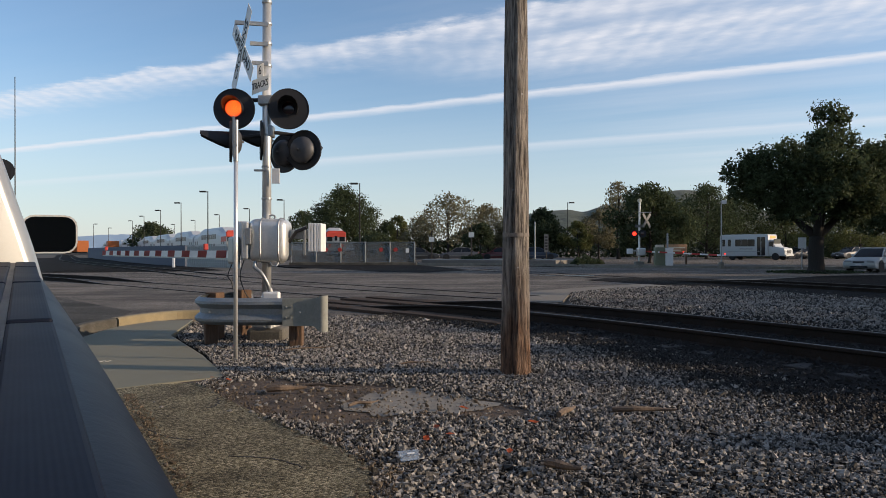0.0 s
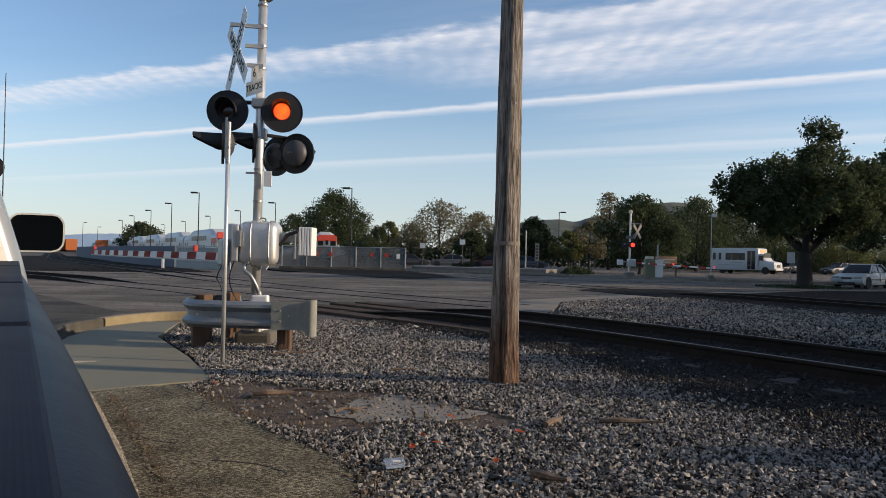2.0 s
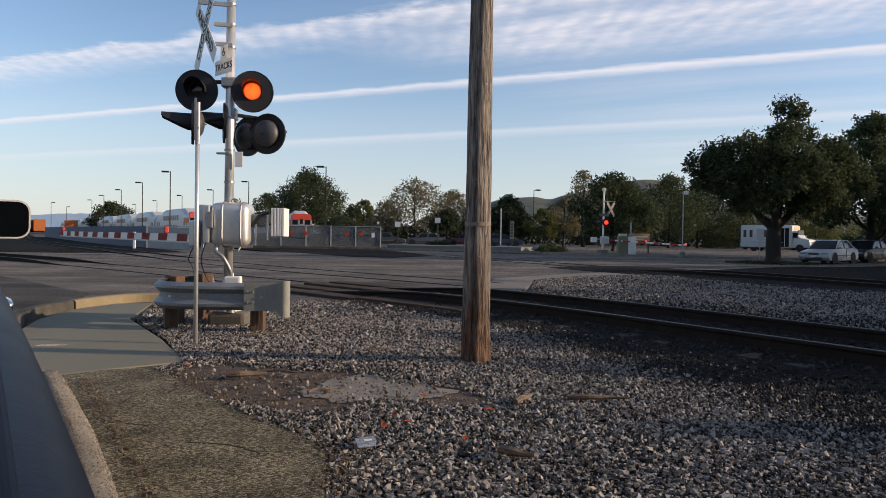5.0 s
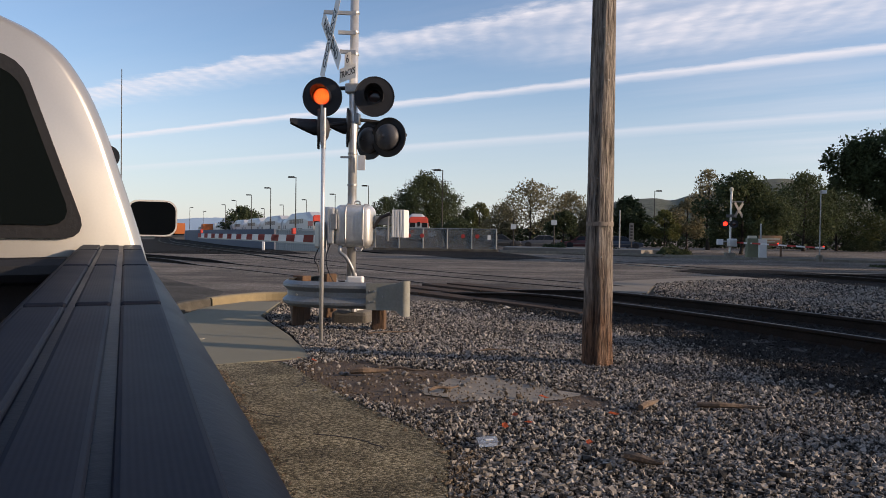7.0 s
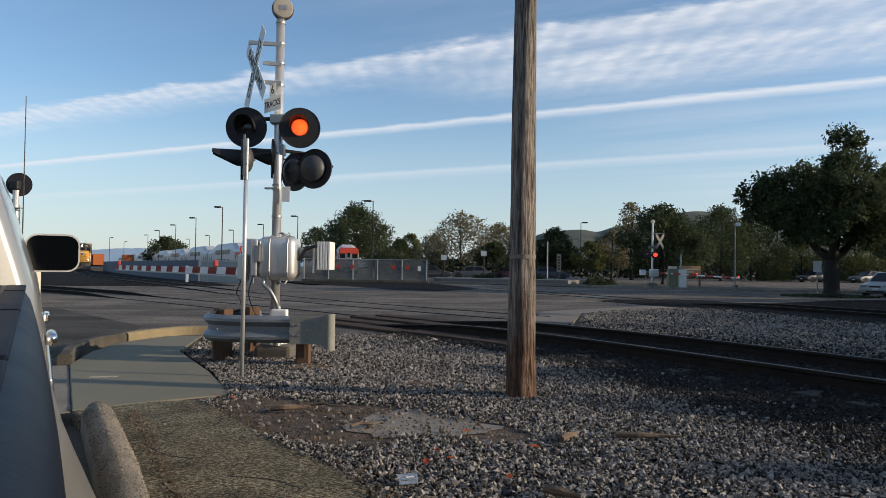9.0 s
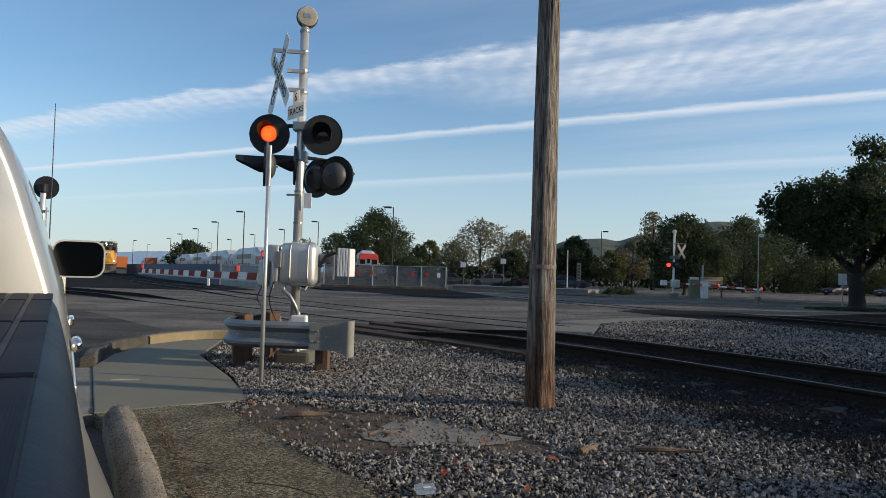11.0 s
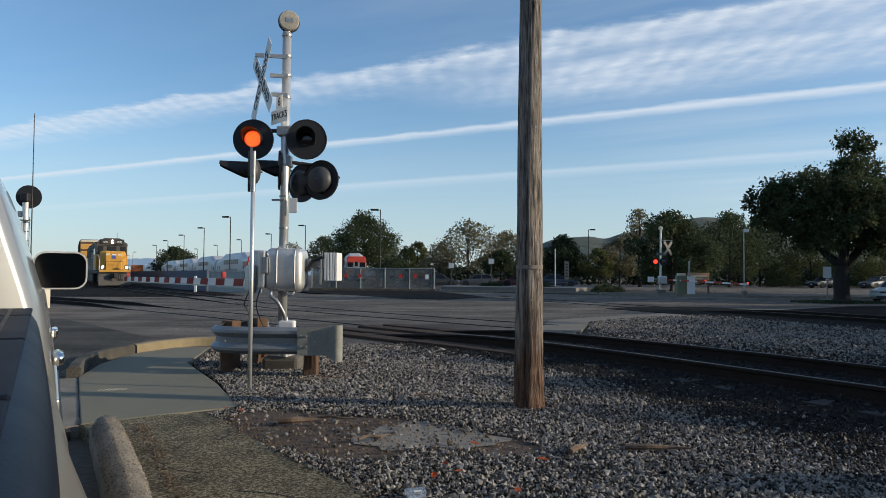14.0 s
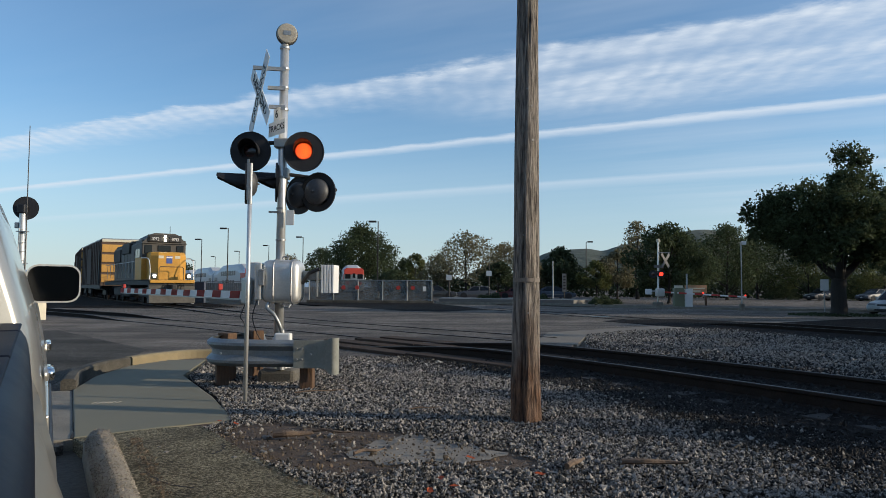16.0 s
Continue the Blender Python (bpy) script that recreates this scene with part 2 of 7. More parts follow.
def speckled(name, dark, mid, pale, cell, patch, relief, streak=None):
    """Asphalt or crushed stone: single chips of differing tone in a dark binder, broad worn patches, and streaks along the traffic."""
    m = bpy.data.materials.new(name)
    m.use_nodes = True
    nt = m.node_tree
    N, L = nt.nodes.new, nt.links.new
    b = nt.nodes["Principled BSDF"]
    b.inputs["Roughness"].default_value = 0.92
    b.inputs["Specular IOR Level"].default_value = 0.2
    co = N("ShaderNodeTexCoord")

    def noise_tex(scale, detail, mapping=None):
        n = N("ShaderNodeTexNoise")
        n.inputs["Scale"].default_value, n.inputs["Detail"].default_value = scale, detail
        src = co.outputs["Object"]
        if mapping:
            mp = N("ShaderNodeMapping")
            mp.inputs["Rotation"].default_value = (0, 0, mapping[0])
            mp.inputs["Scale"].default_value = mapping[1]
            L(src, mp.inputs[0])
            src = mp.outputs[0]
        L(src, n.inputs["Vector"])
        return n.outputs[0]

    cells = N("ShaderNodeTexVoronoi")
    cells.inputs["Scale"].default_value = cell
    L(co.outputs["Object"], cells.inputs["Vector"])
    tone = N("ShaderNodeSeparateColor")
    L(cells.outputs["Color"], tone.inputs[0])
    chips = N("ShaderNodeValToRGB")
    e = chips.color_ramp.elements
    e.new(0.5)
    for i, (p, c) in enumerate(((0.12, dark), (0.55, mid), (0.97, pale))):
        e[i].position, e[i].color = p, (*c, 1)
    L(tone.outputs[0], chips.inputs[0])
    worn = N("ShaderNodeMapRange")
    worn.inputs["From Min"].default_value, worn.inputs["From Max"].default_value = 0.32, 0.68
    worn.inputs["To Min"].default_value, worn.inputs["To Max"].default_value = 0.62, 1.35
    L(noise_tex(patch, 5), worn.inputs[0])
    value = worn.outputs[0]
    if streak is not None:
        st = N("ShaderNodeMapRange")
        st.inputs["From Min"].default_value, st.inputs["From Max"].default_value = 0.3, 0.7
        st.inputs["To Min"].default_value, st.inputs["To Max"].default_value = 0.5, 1.5
        L(noise_tex(1.0, 4, (-streak, (0.035, 0.75, 1))), st.inputs[0])
        mu = N("ShaderNodeMath")
        mu.operation = "MULTIPLY"
        L(value, mu.inputs[0]), L(st.outputs[0], mu.inputs[1])
        value = mu.outputs[0]
    col = N("ShaderNodeVectorMath")
    col.operation = "SCALE"
    L(chips.outputs[0], col.inputs[0]), L(value, col.inputs["Scale"])
    L(col.outputs[0], b.inputs["Base Color"])
    bp = N("ShaderNodeBump")
    bp.inputs["Strength"].default_value, bp.inputs["Distance"].default_value = 1.0, relief
    bp.invert = True
    L(cells.outputs["Distance"], bp.inputs["Height"])
    L(bp.outputs[0], b.inputs["Normal"])
    return m


M["path"] = speckled("path_asphalt", (0.042, 0.035, 0.020), (0.124, 0.104, 0.060), (0.31, 0.265, 0.175), 95, 2.2, 0.006)
M["asphalt"] = speckled("asphalt", (0.062, 0.052, 0.043), (0.122, 0.103, 0.085), (0.225, 0.197, 0.165), 70, 0.5, 0.004, radians(35))
M["dark_asphalt"] = speckled("dark_asphalt", (0.028, 0.026, 0.022), (0.060, 0.054, 0.044), (0.12, 0.108, 0.09), 70, 0.5, 0.004, radians(120))
M["far_stone"] = speckled("far_gravel_bed", (0.03, 0.027, 0.024), (0.12, 0.11, 0.097), (0.33, 0.31, 0.28), 26, 0.7, 0.02)
# darker copy of the kerb concrete, the corner kerb's shade put into its colour
M["shaded_kerb"] = speckled("shaded_kerb_concrete", (0.065, 0.06, 0.05), (0.09, 0.083, 0.068), (0.12, 0.11, 0.092), 90, 2.0, 0.001)
for key in ("oily", "bed", "rail", "panel"):
    M[key].node_tree.nodes["Principled BSDF"].inputs["Specular IOR Level"].default_value = 0.1


# ---- mesh helpers ----
def thing(name, label, category, at=None, group="", kind=""):
    ob = new(name)
    ob.empty_display_size = 0.1
    if at is not None:
        ob.matrix_world = at
    return tagged(ob, label, category, group, kind)


def part(name, bm, mat, parent=None, label="", smooth=False):
    me = bpy.data.meshes.new(name)
    bm.to_mesh(me)
    bm.free()
    me.materials.append(mat)
    if smooth:
        me.polygons.foreach_set("use_smooth", [True] * len(me.polygons))
    ob = new(name, me)
    if parent is not None:
        ob.parent = parent
    if label:
        ob["label"] = label
    return ob


def solid(name, bm, mat, label, category, group="", kind="", smooth=False):
    return tagged(part(name, bm, mat, None, "", smooth), label, category, group, kind)


def box(bm, c, s, m=None, bevel=0.0):
    r = bmesh.ops.create_cube(bm, size=1, matrix=(m or Matrix()) @ Matrix.Translation(c) @ Matrix.Diagonal((*s, 1)))
    if bevel:
        es = list({e for v in r["verts"] for e in v.link_edges})
        bmesh.ops.bevel(bm, geom=es, offset=bevel, segments=2, affect="EDGES", profile=0.5)
    return bm


def B(c, s, m=None, bevel=0.0):
    return box(bmesh.new(), c, s, m, bevel)


def cyl(bm, p, q, r0, r1=None, seg=16):
    p, q = Vector(p), Vector(q)
    d = q - p
    m = Matrix.Translation((p + q) / 2) @ d.to_track_quat("Z", "Y").to_matrix().to_4x4()
    bmesh.ops.create_cone(bm, cap_ends=True, segments=seg, radius1=r0, radius2=r0 if r1 is None else r1, depth=d.length, matrix=m)
    return bm


def C(p, q, r0, r1=None, seg=16):
    return cyl(bmesh.new(), p, q, r0, r1, seg)


def lathe(profile, axis_m=None, seg=24):
    """profile: (radius, height) rows, turned round z, then moved by axis_m."""
    bm = bmesh.new()
    rings = []
    for r, h in profile:
        rings.append([bm.verts.new((r * math.cos(2 * math.pi * i / seg), r * math.sin(2 * math.pi * i / seg), h)) for i in range(seg)])
    for a, b in zip(rings, rings[1:]):
        for i in range(seg):
            j = (i + 1) % seg
            bm.faces.new((a[i], a[j], b[j], b[i]))
    bm.faces.new(rings[0][::-1])
    bm.faces.new(rings[-1])
    bmesh.ops.remove_doubles(bm, verts=bm.verts, dist=1e-5)
    if axis_m is not None:
        bm.transform(axis_m)
    bmesh.ops.recalc_face_normals(bm, faces=bm.faces)
    return bm


def tube(points, r, seg=8, radii=None):
    """A round tube along points."""
    bm = bmesh.new()
    pts = [Vector(p) for p in points]
    rings = []
    for i, p in enumerate(pts):
        d = (pts[min(i + 1, len(pts) - 1)] - pts[max(i - 1, 0)]).normalized()
        a = d.orthogonal().normalized() if i == 0 else (a - d * a.dot(d)).normalized()
        b = d.cross(a)
        rr = radii[i] if radii else r
        rings.append([bm.verts.new(p + rr * (a * math.cos(2 * math.pi * k / seg) + b * math.sin(2 * math.pi * k / seg))) for k in range(seg)])
    for x, y in zip(rings, rings[1:]):
        for k in range(seg):
            j = (k + 1) % seg
            bm.faces.new((x[k], x[j], y[j], y[k]))
    bm.faces.new(rings[0][::-1]), bm.faces.new(rings[-1])
    return bm


def smooth_line(points, n=8):
    """A Catmull-Rom curve through points."""
    P = [Vector(p) for p in points]
    P = [2 * P[0] - P[1]] + P + [2 * P[-1] - P[-2]]
    out = []
    for i in range(1, len(P) - 2):
        a, b, c, d = P[i - 1:i + 3]
        for k in range(n):
            t = k / n
            out.append(0.5 * ((2 * b) + (c - a) * t + (2 * a - 5 * b + 4 * c - d) * t * t + (3 * b - a - 3 * c + d) * t ** 3))
    out.append(P[-2])
    return out


def sweep(line, section, closed=True):
    """A cross-section of (sideways, up) pairs drawn along a level line; sideways is to the right of the way."""
    bm = bmesh.new()
    rows = []
    for i, p in enumerate(line):
        d = line[min(i + 1, len(line) - 1)] - line[max(i - 1, 0)]
        d.z = 0
        d.normalize()
        side = Vector((d.y, -d.x, 0))
        rows.append([bm.verts.new(p + side * a + Vector((0, 0, b))) for a, b in section])
    n = len(section)
    for x, y in zip(rows, rows[1:]):
        for k in range(n if closed else n - 1):
            j = (k + 1) % n
            bm.faces.new((x[k], x[j], y[j], y[k]))
    if closed:
        bm.faces.new(rows[0]), bm.faces.new(rows[-1][::-1])
    bmesh.ops.recalc_face_normals(bm, faces=bm.faces)
    return bm


def plate(outline, z0, z1, bevel=0.0):
    """A flat slab with a given outline in plan."""
    bm = bmesh.new()
    f = bm.faces.new([bm.verts.new((x, y, z0)) for x, y in outline])
    up = bmesh.ops.extrude_face_region(bm, geom=[f])
    for v in up["geom"]:
        if isinstance(v, bmesh.types.BMVert):
            v.co.z = z1
    bmesh.ops.recalc_face_normals(bm, faces=bm.faces)
    if bevel:
        es = [e for e in bm.edges if all(abs(v.co.z - z1) < 1e-5 for v in e.verts)]
        bmesh.ops.bevel(bm, geom=es, offset=bevel, segments=2, affect="EDGES", profile=0.5)
    return bm


def lettering(text, size, m, mat, parent, name="lettering", depth=0.002, width=1.0):
    cu = bpy.data.curves.new(name, "FONT")
    cu.body, cu.size, cu.align_x, cu.align_y, cu.extrude = text, size, "CENTER", "CENTER", depth
    tmp = bpy.data.objects.new(name, cu)
    scene.collection.objects.link(tmp)
    me = bpy.data.meshes.new_from_object(tmp.evaluated_get(bpy.context.evaluated_depsgraph_get()))
    bpy.data.objects.remove(tmp)
    me.transform(m @ Matrix.Diagonal((width, 1, 1, 1)))
    me.materials.clear()
    me.materials.append(mat)
    ob = new(name, me)
    ob.parent = parent
    return ob


def raw_mesh(name, verts, faces, mat):
    me = bpy.data.meshes.new(name)
    me.from_pydata(verts, [], faces)
    me.materials.append(mat)
    return new(name, me)


ICO_V, ICO_F = None, None


def ico():
    global ICO_V, ICO_F
    if ICO_V is None:
        bm = bmesh.new()
        bmesh.ops.create_icosphere(bm, subdivisions=1, radius=1)
        ICO_V = np.array([v.co[:] for v in bm.verts])
        ICO_F = np.array([[v.index for v in f.verts] for f in bm.faces])
        bm.free()
    return ICO_V, ICO_F


ROCK_V = np.array([(-1.15, 0, 0), (1.15, 0, 0), (0, -1.15, 0), (0, 1.15, 0), (0, 0, -1.15), (0, 0, 1.15)])
ROCK_F = np.array([(1, 3, 5), (3, 0, 5), (0, 2, 5), (2, 1, 5), (3, 1, 4), (0, 3, 4), (2, 0, 4), (1, 2, 4)])


# a rough eight-cornered block for the nearer stones
BLOCK_V = np.array([(x, y, z) for x in (-0.78, 0.78) for y in (-0.70, 0.70) for z in (-0.66, 0.66)])
BLOCK_F = np.array([(0, 1, 3, 2), (4, 6, 7, 5), (0, 4, 5, 1), (2, 3, 7, 6), (0, 2, 6, 4), (1, 5, 7, 3)])


def scatter_mesh(name, places, sizes, mat, squash=0.65, rng=None, base=None):
    """Many small rough stones in one mesh."""
    V, F = base or ico()
    n, k = len(places), len(V)
    ang = rng.uniform(0, 2 * np.pi, (n, 3))
    ca, sa = np.cos(ang), np.sin(ang)
    rough = V[None] * rng.uniform(0.66, 1.2, (n, k, 1)) + rng.uniform(-0.30, 0.30, (n, k, 3))
    rough = rough * (rng.uniform(0.6, 1.25, (n, 1, 3)) * sizes[:, None, None])
    x, y, z = rough[..., 0], rough[..., 1], rough[..., 2] * squash
    tilt = 1.4 * sa[:, 2:3]
    y, z = y * np.cos(tilt) - z * np.sin(tilt), y * np.sin(tilt) + z * np.cos(tilt)
    x, y = x * ca[:, :1] - y * sa[:, :1], x * sa[:, :1] + y * ca[:, :1]
    verts = np.stack([x, y, z], -1) + places[:, None]
    faces = (F[None] + (np.arange(n) * k)[:, None, None]).reshape(-1, F.shape[1])
    me = bpy.data.meshes.new(name)
    me.vertices.add(n * k)
    me.vertices.foreach_set("co", verts.astype(np.float32).ravel())
    w = F.shape[1]
    me.loops.add(len(faces) * w)
    me.loops.foreach_set("vertex_index", faces.astype(np.int32).ravel())
    me.polygons.add(len(faces))
    me.polygons.foreach_set("loop_start", np.arange(0, len(faces) * w, w, dtype=np.int32))
    me.polygons.foreach_set("use_smooth", [False] * len(faces))
    me.update(calc_edges=True)
    me.materials.append(mat)
    return new(name, me)


# ---- ground ----
RNG = np.random.default_rng(5)


def setting():
    bm = bmesh.new()
    bmesh.ops.create_grid(bm, x_segments=40, y_segments=40, size=2500)
    bm.transform(Matrix.Translation((0, 0, -0.10)))
    solid("ground", bm, M["earth"], "flat dry earth and worn asphalt ground", "ground", kind="structure")
    # crossing street and the side street where the pickup waits
    road = [(-60, -8), (-7.2, -6), (-4.2, 2.2), (-2.95, 5.6), (-4.6, 8.6), (-4.95, 10.0), (-4.7, 11.2), (-4.2, 12.0), (-1.2, 12.3), (2.2, 15.4), (3.1, 18.9), (8.2, 24.2), (24, 35), (75, 52), (75, 62), (16, 44.3), (9, 45.5), (2, 50.5), (-6, 47), (-16, 37), (-24, 36), (-60, 18)]
    solid("road", plate(road, -0.3, -0.03), M["asphalt"], "worn grey asphalt street running over the railway tracks", "road", kind="structure")
    side = [(-60, -7), (-7.2, -5.9), (-4.3, 2.2), (-3.3, 5.5), (-4.72, 8.2), (-5.1, 9.4), (-5.16, 10.8), (-5.9, 13.5), (-10.5, 18.6), (-59, 15)]
    solid("side_street", plate(side, -0.3, -0.026), M["dark_asphalt"], "darker asphalt of the side street by the kerb", "road", kind="structure")
    strip = [(2.35, 15.7), (3.06, 18.85), (8.15, 24.15), (16.0, 29.6), (15.4, 30.5), (7.5, 25.2), (2.2, 19.9), (1.5, 16.2)]
    solid("pavement_strip", plate(strip, -0.2, -0.024), material("tan_concrete", (0.165, 0.142, 0.110), 0.9, vary=0.25, scale=0.8, fine=40, bump=0.2), "worn tan concrete strip beside the gravel", "pavement", kind="structure")
    lot = [(15, 46.2), (26, 40.5), (90, 66), (160, 180), (-20, 200), (-2, 56.5), (3, 52.5), (9, 48)]
    solid("parking_lot", plate(lot, -0.3, -0.02), M["asphalt"], "grey asphalt car park behind the tracks", "parking lot", kind="structure")
    # kerb ramp slab, path and gutter
    slab = [(-2.95, 5.74), (-2.44, 6.2), (-1.98, 6.55), (-2.64, 7.85), (-3.66, 9.6), (-4.1, 11.6), (-4.62, 11.5), (-4.86, 10.6), (-4.72, 9.4), (-4.34, 8.2)]
    solid("ramp_slab", plate(slab, -0.3, 0.0, 0.01), M["slab"], "smooth pale concrete kerb ramp slab", "pavement", kind="structure")
    gutter = [(-4.347, 8.207), (-2.957, 5.743), (-3.25, 5.58), (-4.66, 8.1)]
    solid("gutter", plate(gutter, -0.3, -0.012, 0.008), M["kerb"], "worn concrete gutter strip beside the ramp", "pavement", kind="structure")
    path = [(-2.93, 5.70), (-2.45, 6.15), (-2.10, 6.24), (-1.76, 5.72), (-1.41, 5.24), (-1.10, 4.88), (-0.83, 4.52), (-0.58, 4.24), (-0.41, 3.92), (-0.37, 3.48), (-0.30, 2.8), (0.3, 1.0), (2.2, -3), (4.5, -8), (2.6, -8), (0.2, 0.6), (-1.3, 3.2), (-2.3, 4.95)]
    solid("footpath", plate(path, -0.3, 0.005, 0.015), M["path"], "rough brown-grey asphalt footpath with a crumbling edge", "pavement", kind="structure")
    # rolled kerb beside the pickup
    line = smooth_line([(4.2, -8, 0), (0.55, -0.6, 0), (-0.72, 2.1, 0), (-1.64, 3.86, 0), (-2.62, 5.52, 0)], 10)
    sec = [(-0.13, -0.25), (-0.12, 0.02), (-0.075, 0.095), (-0.02, 0.118), (0.045, 0.10), (0.085, 0.05), (0.10, 0.0), (0.10, -0.25)]
    solid("rolled_kerb", sweep(line, sec), M["kerb"], "weathered rounded concrete kerb with exposed stones", "kerb", kind="structure", smooth=True)
    # pebbles that stand out of the worn kerb face
    g = np.random.default_rng(12)
    n = 5200
    idx = g.integers(24, len(line) - 1, n)
    f, sx = g.uniform(0, 1, n), g.uniform(0.0, 1.0, n)
    prof = np.array([(-0.118, 0.03), (-0.075, 0.095), (-0.02, 0.118), (0.045, 0.10), (0.085, 0.05)])
    at = sx * 4
    k = np.minimum(at.astype(int), 3)
    sec_p = prof[k] + (prof[k + 1] - prof[k]) * (at - k)[:, None]
    P = np.array([p[:] for p in line])
    base = P[idx] + (P[idx + 1] - P[idx]) * f[:, None]
    d = P[idx + 1] - P[idx]
    d /= np.linalg.norm(d, axis=1)[:, None]
    base += np.stack([d[:, 1] * sec_p[:, 0], -d[:, 0] * sec_p[:, 0], sec_p[:, 1]], -1)
    ob = scatter_mesh("kerb_pebbles", base, 0.0042 * g.lognormal(0, 0.35, n), M["kerb_stone"], 0.6, g, (ROCK_V, ROCK_F))
    tagged(ob, "small pebbles exposed in the worn kerb", "kerb", kind="stuff")
    line = smooth_line([(-4.42, 8.25, 0), (-4.80, 9.1, 0), (-5.02, 10.0, 0), (-4.98, 10.75, 0)], 8)
    sec = [(-0.08, -0.25), (-0.08, 0.085), (-0.05, 0.11), (0.05, 0.11), (0.075, 0.085), (0.08, -0.25)]
    solid("corner_kerb", sweep(line, sec), M["shaded_kerb"], "grey concrete kerb curving round the corner", "kerb", kind="structure")
    line = smooth_line([(-4.97, 10.80, 0), (-4.86, 11.4, 0), (-4.55, 12.05, 0), (-3.9, 12.3, 0)], 6)
    solid("painted_kerb", sweep(line, sec), M["yellow_kerb"], "concrete kerb with faded yellow paint", "kerb", kind="structure")


TRACK_1 = [(13, -9, 0), (9.3, -1.6, 0), (6.7, 3.2, 0), (4.27, 7.45, 0), (1.93, 11.15, 0), (-1.2, 14.7, 0), (-6.6, 20.4, 0), (-12.9, 26.2, 0), (-24, 35.5, 0), (-70, 75, 0)]
TRACK_2 = [(-260, 480, 0), (-150, 278, 0), (-120, 223, 0), (-95.3, 176.5, 0), (-70.5, 131, 0), (-45, 84, 0), (-31.2, 62.0, 0), (-18.5, 43.5, 0), (-9.8, 30.6, 0), (-4.4, 23.5, 0), (1.6, 17.2, 0)]
TRACK_3 = [(22, -4, 0), (15.2, 10, 0), (11.0, 19.2, 0), (7.6, 26.6, 0), (1.0, 42, 0)]


def rail_track(points, z, ties, label):
    line = smooth_line(points, 10)
    for p in line:
        p.z = z(p.y)
    t = thing("railway_track", label, "railway track", kind="structure")
    sec = [(-0.07, -0.16), (-0.07, -0.148), (-0.012, -0.13), (-0.012, -0.045), (-0.036, -0.03), (-0.036, -0.008), (-0.028, 0), (0.028, 0), (0.036, -0.008), (0.036, -0.03), (0.012, -0.045), (0.012, -0.13), (0.07, -0.148), (0.07, -0.16)]
    top = [(-0.024, 0.001), (0.024, 0.001), (0.024, -0.01), (-0.024, -0.01)]
    for side in (-0.7535, 0.7535):
        r = part("rail", sweep(line, [(a + side, b) for a, b in sec]), M["rail"], t)
        part("rail_head", sweep(line, [(a + side, b + 0.003) for a, b in top]), M["railtop"], r, "worn shiny steel running surface")
    if ties:
        me, gone, k = None, 0.0, 0
        for a, b in zip(line, line[1:]):
            gone += (b - a).length
            while gone > 0.52:
                gone -= 0.52
                if not ties[0] < a.y < ties[1]:
                    continue
                ang = math.atan2(b.y - a.y, b.x - a.x)
                if me is None:
                    ob = part("sleeper", B((0, 0, 0), (0.22, 2.6, 0.17), None, 0.012), M["tie"], t)
                    me = ob.data
                else:
                    ob = new("sleeper", me)
                    ob.parent = t
                ob.matrix_local = pose(*(b - (b - a).normalized() * gone).xy, z(a.y) - 0.16 - 0.08 + 0.01 * math.sin(k * 2.1), 0, 0, math.degrees(ang) + 1.5 * math.sin(k * 1.7))
                k += 1
    return t


def ground_height(x, y):
    """The gravel's slight swells."""
    return 0.02 * np.sin(1.3 * x + 0.4) * np.cos(0.9 * y) + 0.02 * np.sin(0.6 * x - 0.8 * y + 1)


def in_poly(x, y, poly):
    inside = np.zeros(len(x), bool)
    for (x0, y0), (x1, y1) in zip(poly, poly[1:] + poly[:1]):
        cross = ((y0 > y) != (y1 > y)) & (x < (x1 - x0) * (y - y0) / (y1 - y0 + 1e-12) + x0)
        inside ^= cross
    return inside


def track_distance(x, y, pts):
    """Distance from a track's centre line on the plan."""
    best = np.full(len(x), 1e9)
    for (x0, y0, _), (x1, y1, _) in zip(pts, pts[1:]):
        dx, dy = x1 - x0, y1 - y0
        f = np.clip(((x - x0) * dx + (y - y0) * dy) / (dx * dx + dy * dy), 0, 1)
        best = np.minimum(best, np.hypot(x - x0 - f * dx, y - y0 - f * dy))
    return best


